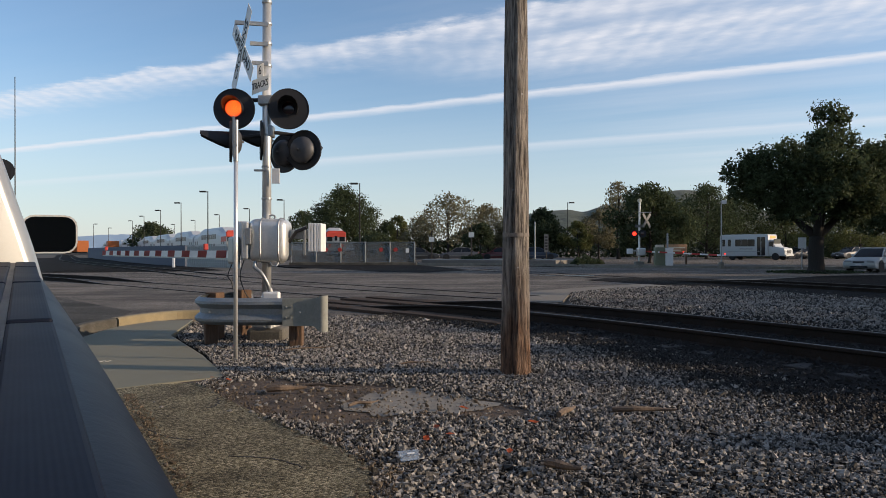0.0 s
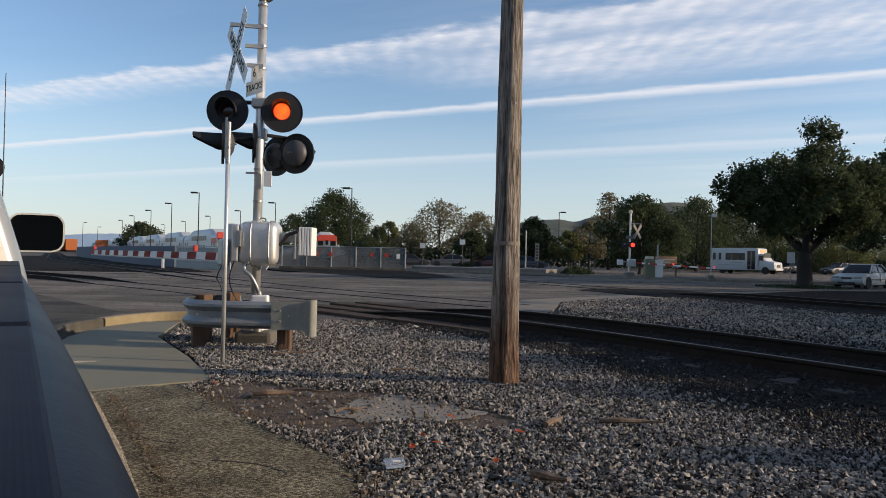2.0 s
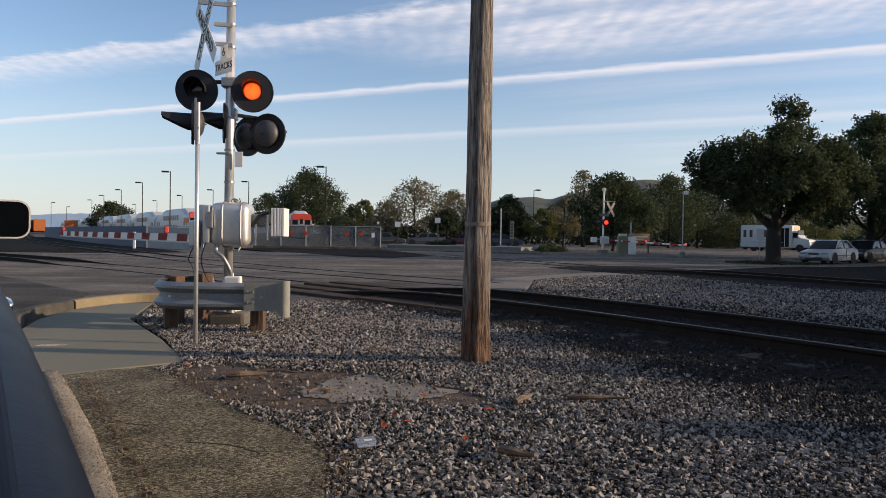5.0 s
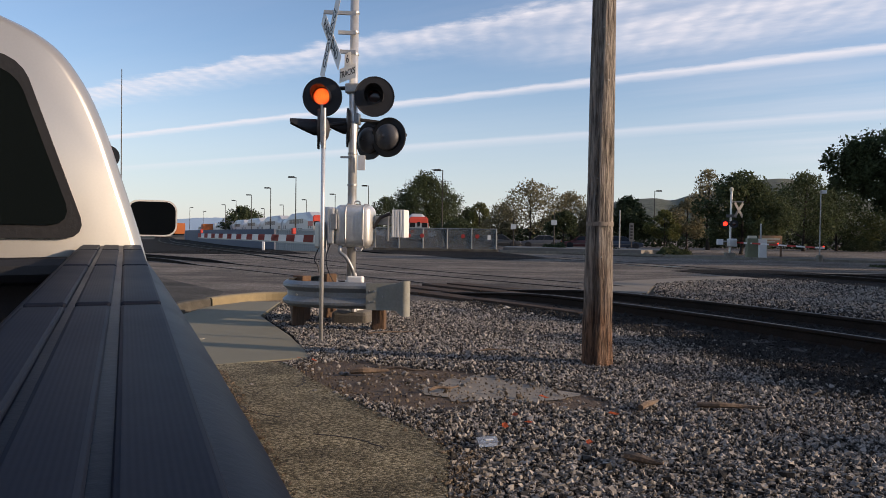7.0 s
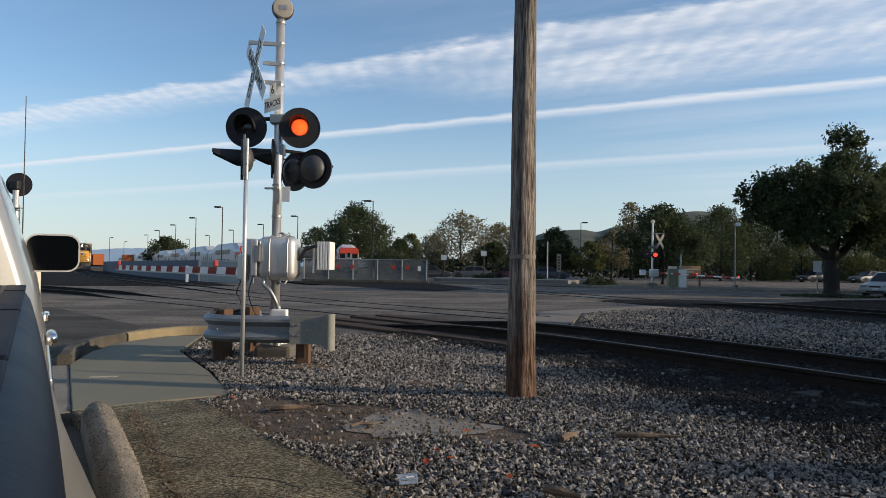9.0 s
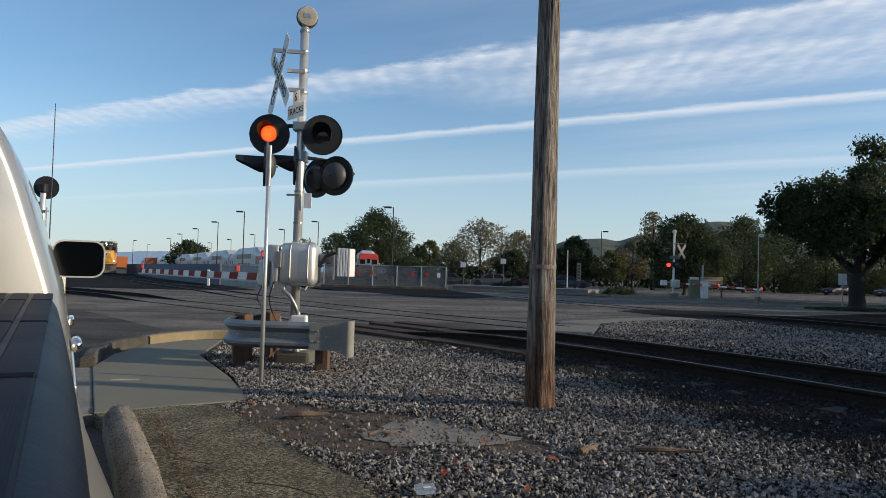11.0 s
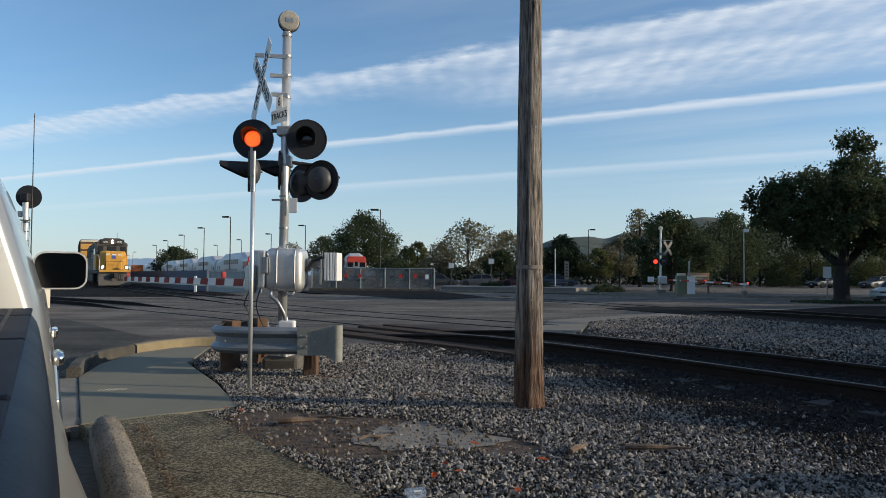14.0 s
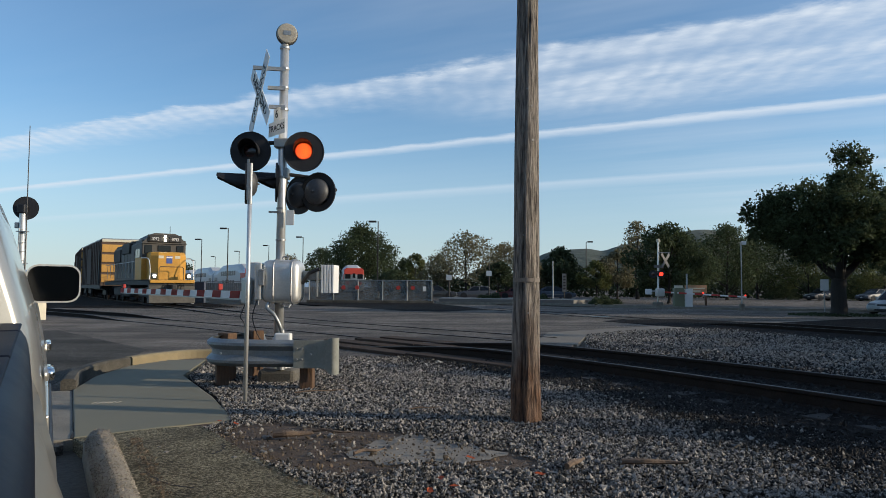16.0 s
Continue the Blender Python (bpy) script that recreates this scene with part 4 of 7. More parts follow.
def guard_rail():
    t = thing("guard_rail", "short galvanised steel guard rail on timber posts round the signal", "guard rail")
    line = smooth_line([(-1.86, 8.46, 0.40), (-2.40, 8.45, 0.40), (-2.82, 8.55, 0.40), (-3.02, 8.85, 0.40), (-3.02, 9.25, 0.40), (-2.86, 9.65, 0.40), (-2.66, 9.95, 0.40)], 8)
    w = [(0.0, 0.155), (0.012, 0.15), (0.055, 0.115), (0.058, 0.085), (0.0, 0.03), (0.0, -0.03), (0.058, -0.085), (0.055, -0.115), (0.012, -0.15), (0.0, -0.155)]
    sec = [(-a, b) for a, b in w] + [(-a + 0.006, b) for a, b in w[::-1]]
    part("w_beam", sweep(line, sec), material("dull_zinc", (0.24, 0.26, 0.27), 0.55, 0.55, vary=0.2, scale=5, fine=40, bump=0.08), t, "corrugated galvanised beam bent round the mast")
    # flat flared end piece
    bm = bmesh.new()
    prof = [(-1.92, 0.157, 0.157, 0.0), (-1.54, 0.157, 0.157, 0.0), (-1.515, 0.158, 0.160, 0.002), (-1.49, 0.161, 0.172, -0.004), (-1.46, 0.172, 0.198, -0.018), (-1.43, 0.184, 0.214, -0.034), (-1.40, 0.188, 0.222, -0.040), (-1.365, 0.188, 0.224, -0.026), (-1.345, 0.188, 0.224, 0.010), (-1.335, 0.188, 0.224, 0.05)]
    rows = []
    for x, up, dn, out in prof:
        x, y = -1.92 + 0.87 * (x + 1.92), 8.385 + out
        row = [(x, y, 0.40 + up - (up + dn) * k / 6) for k in range(7)]
        row += [(a, b + 0.008, c) for a, b, c in row[::-1]]
        rows.append([bm.verts.new(v) for v in row])
    for p, q in zip(rows, rows[1:]):
        for k in range(14):
            j = (k + 1) % 14
            bm.faces.new((p[k], p[j], q[j], q[k]))
    bm.faces.new(rows[0]), bm.faces.new(rows[-1])
    bmesh.ops.recalc_face_normals(bm, faces=bm.faces)
    part("end_piece", bm, material("pale_zinc", (0.23, 0.235, 0.205), 0.85, 0.0, vary=0.2, scale=6, fine=40, bump=0.1), t, "pale flared terminal end", True).data.set_sharp_from_angle(angle=radians(50))
    for x, z in ((-1.88, 0.46), (-1.88, 0.34), (-1.82, 0.46), (-1.82, 0.34), (-2.75, 0.40), (-1.72, 0.40)):
        part("bolt", C((x, 8.388, z), (x, 8.372, z), 0.014, 0.01, 8), M["galv"], t)
    for x, y, h, rz in ((-1.80, 8.58, 0.52, 4), (-2.86, 8.78, 0.50, 24), (-2.72, 9.62, 0.59, 40), (-2.98, 9.28, 0.575, 60)):
        part("timber_post", B((0, 0, (h - 0.4) / 2), (0.15, 0.19, h + 0.4), pose(x, y, 0, 0, 0, rz), 0.012), M["post"], t, "brown timber post")
    return t


guard_rail()


def pipe_post():
    t = thing("pipe_post", "thin galvanised steel sign post with no sign", "sign post", pose(-2.19, 7.52, 0, 0, 0.15, 0))
    part("pipe", C((0, 0, -0.2), (0, 0, 2.40), 0.0215, None, 16), M["alu"], t, "", True)
    part("clip_plate", B((-0.017, -0.022, 2.25), (0.022, 0.006, 0.42), None, 0.002), M["galv"], t, "flat bent steel strip")
    part("clip_plate", B((-0.004, -0.025, 2.16), (0.046, 0.006, 0.02)), M["galv"], t)
    part("pipe_sleeve", C((0, 0, 2.0), (0, 0, 2.42), 0.0245, None, 16), M["galv"], t)


pipe_post()


def pole_material():
    m = bpy.data.materials.new("weathered_pole_wood")
    m.use_nodes = True
    nt = m.node_tree
    N, L = nt.nodes.new, nt.links.new
    b = nt.nodes["Principled BSDF"]
    co = N("ShaderNodeTexCoord")

    def grain(scale, detail, stretch):
        mp = N("ShaderNodeMapping")
        mp.inputs["Scale"].default_value = stretch
        L(co.outputs["Object"], mp.inputs[0])
        n = N("ShaderNodeTexNoise")
        n.inputs["Scale"].default_value, n.inputs["Detail"].default_value, n.inputs["Roughness"].default_value = scale, detail, 0.65
        L(mp.outputs[0], n.inputs["Vector"])
        return n.outputs[0]

    fib, mid, patch = grain(110, 5, (1, 1, 0.05)), grain(34, 4, (1, 1, 0.09)), grain(3, 3, (1, 1, 0.5))
    ramp = N("ShaderNodeValToRGB")
    e = ramp.color_ramp.elements
    e[0].position, e[0].color = 0.41, (0.046, 0.037, 0.031, 1)
    e[1].position, e[1].color = 0.585, (0.37, 0.325, 0.275, 1)
    mx = N("ShaderNodeMath")
    mx.operation = "MULTIPLY_ADD"
    mx.inputs[1].default_value, mx.inputs[2].default_value = 0.5, 0.0
    ad = N("ShaderNodeMath")
    ad.operation = "ADD"
    L(fib, ad.inputs[0]), L(mid, ad.inputs[1])
    L(ad.outputs[0], mx.inputs[0])
    L(mx.outputs[0], ramp.inputs[0])
    # rotted brown wood at the foot, with a ragged edge
    sep = N("ShaderNodeSeparateXYZ")
    L(co.outputs["Object"], sep.inputs[0])
    hz = N("ShaderNodeMath")
    hz.operation = "MULTIPLY_ADD"
    hz.inputs[1].default_value = 1.6
    L(patch, hz.inputs[0]), L(sep.outputs[2], hz.inputs[2])
    rot = N("ShaderNodeMapRange")
    rot.inputs["From Min"].default_value, rot.inputs["From Max"].default_value = 1.05, 1.65
    rot.inputs["To Min"].default_value, rot.inputs["To Max"].default_value = 1, 0
    L(hz.outputs[0], rot.inputs[0])
    brown = N("ShaderNodeMix")
    brown.data_type = "RGBA"
    brown.blend_type = "MULTIPLY"
    brown.inputs["B"].default_value = (0.58, 0.37, 0.26, 1)
    L(rot.outputs[0], brown.inputs["Factor"])
    L(ramp.outputs[0], brown.inputs["A"])
    L(brown.outputs["Result"], b.inputs["Base Color"])
    b.inputs["Roughness"].default_value = 0.9
    bp = N("ShaderNodeBump")
    bp.inputs["Strength"].default_value, bp.inputs["Distance"].default_value = 1.0, 0.03
    L(ad.outputs[0], bp.inputs["Height"])
    L(bp.outputs[0], b.inputs["Normal"])
    return m


def utility_pole():
    t = thing("utility_pole", "weathered brown wooden utility pole standing in the gravel", "utility pole", pose(0.555, 6.60, 0, 0, 0.25, 0))
    bm = bmesh.new()
    seg, rows = 56, []
    hs = [-0.3 + 0.1 * i for i in range(16)] + [1.3 + 0.25 * i for i in range(35)]
    for h in hs:
        row = []
        for k in range(seg):
            a = 2 * math.pi * k / seg
            r = 0.121 - 0.0078 * max(0, h) + 0.012 * math.exp(-max(0, h) * 4)
            c, s = math.cos(a), math.sin(a)
            r += 0.007 * noise.noise((c * 2.2, s * 2.2, h * 0.5)) + 0.011 * noise.noise((c * 10, s * 10, h * 0.9 + 7))
            crack = noise.noise((c * 5 + 3, s * 5, h * 0.25))
            if crack > 0.38:
                r -= 0.018
            if h < 0.5:
                r += 0.016 * noise.noise((c * 6, s * 6, h * 7))
            row.append(bm.verts.new((r * c, r * s, h)))
        rows.append(row)
    for p, q in zip(rows, rows[1:]):
        for k in range(seg):
            j = (k + 1) % seg
            bm.faces.new((p[k], p[j], q[j], q[k]))
    bm.faces.new(rows[0][::-1]), bm.faces.new(rows[-1])
    part("shaft", bm, pole_material(), t, "", True)
    part("metal_band", lathe([(0.112, 1.215), (0.1165, 1.215), (0.1165, 1.250), (0.112, 1.250)], None, 32), material("weathered_band", (0.20, 0.17, 0.14), 0.85, vary=0.4, scale=20), t, "narrow weathered metal band")
    for z, a in ((2.1, -1.75), (2.75, -1.3), (1.62, -1.9), (0.95, -1.5), (2.45, -1.2), (2.9, -1.65)):
        part("nail", C((0.10 * math.cos(a), 0.10 * math.sin(a), z), (0.114 * math.cos(a), 0.114 * math.sin(a), z), 0.005, 0.007, 8), M["galv"], t)


utility_pole()


# ---- pickup ----
def ribbed_plastic():
    # blue in the base colour paints the reflected sky
    m = material("ribbed_plastic", (0.006, 0.009, 0.018), 0.55, vary=0.25, scale=6, fine=150, bump=0.12, depth=0.002)
    nt = m.node_tree
    nt.nodes["Principled BSDF"].inputs["Specular IOR Level"].default_value = 0.09
    w = nt.nodes.new("ShaderNodeTexWave")
    w.wave_type, w.bands_direction = "BANDS", "X"
    w.inputs["Scale"].default_value = 110.0
    co = nt.nodes.new("ShaderNodeTexCoord")
    nt.links.new(co.outputs["Object"], w.inputs["Vector"])
    bp = nt.nodes.new("ShaderNodeBump")
    bp.inputs["Strength"].default_value, bp.inputs["Distance"].default_value = 0.07, 0.001
    nt.links.new(w.outputs[0], bp.inputs["Height"])
    nt.links.new(bp.outputs[0], nt.nodes["Principled BSDF"].inputs["Normal"])
    return m


def pickup():
    yaw = 31.0
    t = thing("pickup_truck", "champagne metallic pickup truck with a dark ribbed bed rail cap", "pickup truck", pose(-0.002, 0.263, 1.045, 1.0, 0, yaw))
    paint = material("champagne_paint", (0.44, 0.42, 0.375), 0.30, 0.6, vary=0.04, scale=2, fine=200, bump=0, coat=0.6)
    # the rail plastic's blue is reflected sky put into the base colour
    plastic = material("dark_rail_plastic", (0.004, 0.007, 0.016), 0.45, vary=0.25, scale=6, fine=150, bump=0.12, depth=0.002)
    trim = material("black_trim", (0.015, 0.015, 0.016), 0.5, vary=0.2)
    liner = material("bed_liner", (0.02, 0.02, 0.022), 0.7, vary=0.3, scale=8)
    rubber = material("tyre_rubber", (0.02, 0.02, 0.02), 0.85, vary=0.3)
    chrome = material("chrome", (0.75, 0.75, 0.75), 0.12, 1.0, vary=0.05, bump=0)
    tint = glass_material("tinted_glass", (0.004, 0.006, 0.006), 0.04)
    tint.node_tree.nodes["Principled BSDF"].inputs["Specular IOR Level"].default_value = 0.5
    # bed rail cap: a rounded section along the bed, with ribbed pads
    line = [Vector((0, -0.55 + 0.24 * i, 0)) for i in range(11)]
    sec = [(-0.092, -0.10), (-0.092, -0.012), (-0.082, -0.001), (0.014, 0.0), (0.025, -0.002), (0.036, -0.008), (0.046, -0.018), (0.053, -0.032), (0.057, -0.048), (0.058, -0.066), (0.056, -0.078), (0.046, -0.082)]
    plastic.node_tree.nodes["Principled BSDF"].inputs["Specular IOR Level"].default_value = 0.10
    cap = part("bed_rail_cap", sweep(line, sec), plastic, t, "dark plastic bed rail cap with sky reflection painted blue", True)
    cap.data.set_sharp_from_angle(angle=radians(35))
    ribbed = ribbed_plastic()
    for y0, y1 in ((0.17, 0.75), (0.775, 1.22), (1.24, 1.62), (1.635, 1.80)):
        for x0, x1 in ((-0.078, -0.048), (-0.042, -0.016), (-0.009, 0.022)):
            part("ribbed_pad", B(((x0 + x1) / 2, (y0 + y1) / 2, 0.0), (x1 - x0, y1 - y0, 0.008), None, 0.0025), ribbed, cap)
    # bed side
    ys = [-0.9, -0.6, -0.3, 0.0, 0.2, 0.3, 0.375, 0.42, 0.5, 0.6, 0.7, 0.82, 0.94, 1.04, 1.14, 1.22, 1.265, 1.34, 1.44, 1.55, 1.7, 1.845]
    bm = bmesh.new()
    rows = []
    for y in ys:
        d = abs(y - 0.82)
        flare = 0.14 * max(0, 1 - (d / 0.62) ** 2)
        low = -0.84 if d > 0.44 else -0.62 + 0.26 * math.sqrt(max(0, 1 - (d / 0.44) ** 2))
        row = [(0.040, -0.06), (0.052, -0.084), (0.074 + 0.12 * flare, -0.16), (0.098 + 0.4 * flare, -0.30 if low < -0.36 else -0.27), (0.108 + flare, max(low + 0.05, -0.55)), (0.100 + flare, low), (0.02, low), (0.02, -0.04)]
        rows.append([bm.verts.new((x, y, z)) for x, z in row])
    for p, q in zip(rows, rows[1:]):
        for k in range(8):
            j = (k + 1) % 8
            bm.faces.new((p[k], p[j], q[j], q[k]))
    bm.faces.new(rows[0]), bm.faces.new(rows[-1])
    bmesh.ops.recalc_face_normals(bm, faces=bm.faces)
    side = part("bed_side", bm, paint, t, "champagne bed side with a flared wheel arch", True)
    side.data.set_sharp_from_angle(angle=radians(35))
    part("bed_side", B((-1.55, 0.47, -0.40), (0.12, 2.75, 0.80), None, 0.03), paint, t)
    part("bed_floor", B((-0.75, 0.47, -0.48), (1.55, 2.7, 0.05)), liner, t, "dark bed floor")
    part("bed_inner_wall", B((-0.075, 0.47, -0.30), (0.04, 2.7, 0.45)), liner, t)
    part("bed_front_wall", B((-0.75, 1.80, -0.27), (1.5, 0.05, 0.42)), liner, t)
    part("tailgate", B((-0.75, -0.90, -0.30), (1.5, 0.06, 0.52), None, 0.02), paint, t)
    part("tool_bar", tube([(-0.12, 1.72, -0.05), (-0.6, 1.74, -0.06), (-1.2, 1.74, -0.06)], 0.03, 10), trim, t)
    # the bed's rail falls slightly towards the tailgate and is broader than its first section
    for ob in [cap, side] + list(cap.children):
        for v in ob.data.vertices:
            if ob is side:
                v.co.x += 0.008
            else:
                v.co.x *= 1.21
            if v.co.x > 0 and (ob is cap or ob is side):
                v.co.x -= min(1.0, v.co.x / 0.05) * 0.018 * max(0.0, v.co.y - 0.45) ** 1.5 * min(1, max(0, 1 + (v.co.z + 0.05) / 0.3))
            v.co.z -= 0.020 * (1.845 - v.co.y)
    # cab: a rounded shell drawn along the truck
    prof = [(0.07, -0.80), (0.092, -0.60), (0.085, -0.30), (0.046, -0.055), (0.024, 0.03), (-0.012, 0.148), (-0.053, 0.277), (-0.100, 0.382), (-0.162, 0.462), (-0.255, 0.513), (-0.37, 0.54), (-0.75, 0.55)]
    prof = prof[:3] + [(p.x, p.y) for p in smooth_line([(x, z, 0) for x, z in prof[3:]], 4)]
    full = prof + [(-1.5 - x, z) for x, z in prof[-2::-1]]
    stations = [(1.875, 0.965), (1.885, 0.985), (1.92, 1.0), (2.3, 1.005), (2.9, 1.005), (3.15, 1.0)]
    bm = bmesh.new()
    rows = []
    for y, k in stations:
        rows.append([bm.verts.new((-0.75 + (x + 0.75) * k, y, z * k if z > 0 else z)) for x, z in full])
    # windscreen and bonnet
    for y, top, k in ((3.75, 0.0, 1.0), (4.7, -0.10, 0.99), (4.95, -0.18, 0.95)):
        rows.append([bm.verts.new((-0.75 + (x + 0.75) * k, y, min(z, top + (0.03 if abs(x + 0.75) < 0.5 else 0)))) for x, z in full])
    n = len(full)
    for p, q in zip(rows, rows[1:]):
        for k in range(n - 1):
            bm.faces.new((p[k], p[k + 1], q[k + 1], q[k]))
        bm.faces.new((p[n - 1], p[0], q[0], q[n - 1]))
    bm.faces.new(rows[0][::-1]), bm.faces.new(rows[-1])
    bmesh.ops.recalc_face_normals(bm, faces=bm.faces)
    cab = part("cab", bm, paint, t, "champagne rounded cab and bonnet", True)
    cab.data.set_sharp_from_angle(angle=radians(50))

    def rounded(x0, x1, z0, z1, r, y, lean=0.0, slope=0.0):
        pts = []
        for cx, cz, a0 in ((x1 - r, z1 - r, 0), (x0 + r, z1 - r, 90), (x0 + r, z0 + r, 180), (x1 - r, z0 + r, 270)):
            for k in range(5):
                a = radians(a0 + 22.5 * k)
                px, pz = cx + r * math.cos(a), cz + r * math.sin(a)
                if px > (x0 + x1) / 2:
                    px -= slope * (pz - z0)
                else:
                    px += slope * (pz - z0)
                pts.append((px, pz))
        return pts

    for nm, inset, mat_, y, dep in (("window_seal", 0.0, trim, 1.862, 0.03), ("rear_window", 0.03, tint, 1.858, 0.02)):
        pts = rounded(-1.32 + inset, -0.085 - inset, 0.015 + inset, 0.425 - inset, 0.05, 0, slope=0.34)
        bm = bmesh.new()
        f = bm.faces.new([bm.verts.new((x, y, z)) for x, z in pts])
        ext = bmesh.ops.extrude_face_region(bm, geom=[f])
        for v in ext["geom"]:
            if isinstance(v, bmesh.types.BMVert):
                v.co.y += dep
        bmesh.ops.recalc_face_normals(bm, faces=bm.faces)
        part(nm, bm, mat_, t, "dark tinted rear window" if inset else "black rubber window seal")
    # side windows, door and handles
    part("door", B((0.080, 2.72, -0.43), (0.016, 1.15, 0.34), None, 0.006), paint, t, "champagne door")
    bm = bmesh.new()
    f = bm.faces.new([bm.verts.new(v) for v in ((0.022, 2.15, 0.015), (0.022, 3.40, 0.015), (-0.095, 3.02, 0.30), (-0.105, 2.22, 0.32))])
    bmesh.ops.solidify(bm, geom=[f], thickness=0.006)
    part("side_window", bm, tint, t, "dark side window")
    part("door_handle", B((0.085, 2.32, -0.17), (0.03, 0.13, 0.035), None, 0.012), chrome, t, "chrome door handle", True)
    part("side_moulding", B((0.096, 2.8, -0.42), (0.018, 1.9, 0.05), None, 0.008), trim, t)
    part("fender_lamp", B((0.09, 4.35, -0.28), (0.03, 0.16, 0.05), None, 0.01), chrome, t, "small chrome side lamp")
    # mirror
    def panel(x, z, w, h, r, y0, y1, bevel):
        bm = bmesh.new()
        pts = rounded(x - w / 2, x + w / 2, z - h / 2, z + h / 2, r, 0)
        f = bm.faces.new([bm.verts.new((a, y0, b)) for a, b in pts])
        ext = bmesh.ops.extrude_face_region(bm, geom=[f])
        for v in ext["geom"]:
            if isinstance(v, bmesh.types.BMVert):
                v.co.y = y1
        bmesh.ops.recalc_face_normals(bm, faces=bm.faces)
        if bevel:
            far = [e for e in bm.edges if all(abs(v.co.y - y1) < 1e-5 for v in e.verts)]
            bmesh.ops.bevel(bm, geom=far, offset=bevel, segments=3, affect="EDGES", profile=0.5)
        return bm

    mir = part("mirror_shell", panel(0.096, 0.066, 0.196, 0.152, 0.045, 3.258, 3.36, 0.045), paint, t, "champagne door mirror", True)
    mir.data.set_sharp_from_angle(angle=radians(40))
    part("mirror_rim", panel(0.096, 0.066, 0.195, 0.151, 0.044, 3.246, 3.262, 0.0), M["alu"], mir, "bright mirror rim")
    part("mirror_glass", panel(0.096, 0.066, 0.182, 0.138, 0.039, 3.2435, 3.255, 0.0), material("mirror_silver", (0.085, 0.088, 0.092), 0.03, 1.0, vary=0.02, bump=0), mir, "dark mirror glass")
    part("mirror_arm", B((0.02, 3.32, 0.02), (0.12, 0.08, 0.05), None, 0.015), trim, mir)
    part("aerial", C((-0.030, 4.35, -0.12), (-0.030, 4.35, 0.88), 0.0035, 0.002, 8), trim, t, "thin black whip aerial")
    # wheels
    for x in (-0.02, -1.48):
        for y in (0.85, 4.15):
            mw = facing(x, y, -0.745, 1 if x > -0.5 else -1, 0)
            w = part("wheel", lathe([(0.20, -0.10), (0.31, -0.10), (0.335, -0.07), (0.335, 0.06), (0.31, 0.085), (0.21, 0.085), (0.20, 0.06)], mw, 40), rubber, t, "black tyre")
            part("rim", lathe([(0.20, -0.08), (0.20, 0.06), (0.17, 0.045), (0.08, 0.05), (0.05, 0.075), (0.0, 0.075)], mw, 24), chrome, w, "silver wheel rim")
    part("underbody", B((-0.75, 2.0, -0.72), (1.3, 5.4, 0.18)), trim, t)
    return t


pickup()


# ---- trees, hills and the far side ----
F = dict(
    oak=material("oak_leaves", (0.060, 0.076, 0.036), 0.7, vary=0.6, scale=0.6, fine=6, bump=0, island=0.22),
    olive=material("grey_green_leaves", (0.175, 0.155, 0.090), 0.75, vary=0.5, scale=0.5, fine=6, bump=0, island=0.22),
    lime=material("yellow_green_leaves", (0.115, 0.122, 0.045), 0.7, vary=0.5, scale=0.5, fine=6, bump=0, island=0.22),
    dark=material("dark_leaves", (0.055, 0.070, 0.036), 0.75, vary=0.5, scale=0.5, fine=6, bump=0, island=0.22),
    bark=material("tree_bark", (0.024, 0.019, 0.015), 0.95, vary=0.4, scale=3, fine=25, bump=0.8, stretch=(1, 1, 0.2)),
)


def let_light_through(m, share):
    """Thin leaves pass part of the light on to their shaded side."""
    nt = m.node_tree
    b, out = nt.nodes["Principled BSDF"], nt.nodes["Material Output"]
    tr, mix = nt.nodes.new("ShaderNodeBsdfTranslucent"), nt.nodes.new("ShaderNodeMixShader")
    mix.inputs[0].default_value = share
    nt.links.new(b.inputs["Base Color"].links[0].from_socket, tr.inputs["Color"])
    nt.links.new(b.outputs[0], mix.inputs[1])
    nt.links.new(tr.outputs[0], mix.inputs[2])
    nt.links.new(mix.outputs[0], out.inputs["Surface"])


for key in ("oak", "olive", "lime", "dark"):
    F[key].node_tree.nodes["Principled BSDF"].inputs["Specular IOR Level"].default_value = 0.15
    let_light_through(F[key], 0.38)
LEAF = (np.array([(-1, 0, 0), (0, -0.55, 0.18), (1, 0, 0), (0, 0.55, 0.18)]), np.array([[0, 1, 2, 3]]))


def leaves_mesh(name, places, sizes, mat, rng):
    V, Fq = LEAF
    n = len(places)
    q = rng.normal(size=(n, 4))
    q /= np.linalg.norm(q, axis=1)[:, None]
    w, x, y, z = q.T
    R = np.stack([1 - 2 * (y * y + z * z), 2 * (x * y - z * w), 2 * (x * z + y * w), 2 * (x * y + z * w), 1 - 2 * (x * x + z * z), 2 * (y * z - x * w), 2 * (x * z - y * w), 2 * (y * z + x * w), 1 - 2 * (x * x + y * y)], -1).reshape(n, 3, 3)
    verts = np.einsum("nij,kj->nki", R, V) * sizes[:, None, None] + places[:, None]
    me = bpy.data.meshes.new(name)
    me.vertices.add(n * 4)
    me.vertices.foreach_set("co", verts.astype(np.float32).ravel())
    me.loops.add(n * 4)
    me.loops.foreach_set("vertex_index", np.arange(n * 4, dtype=np.int32))
    me.polygons.add(n)
    me.polygons.foreach_set("loop_start", np.arange(0, n * 4, 4, dtype=np.int32))
    me.polygons.foreach_set("use_smooth", [False] * n)
    me.update(calc_edges=True)
    me.materials.append(mat)
    return new(name, me)


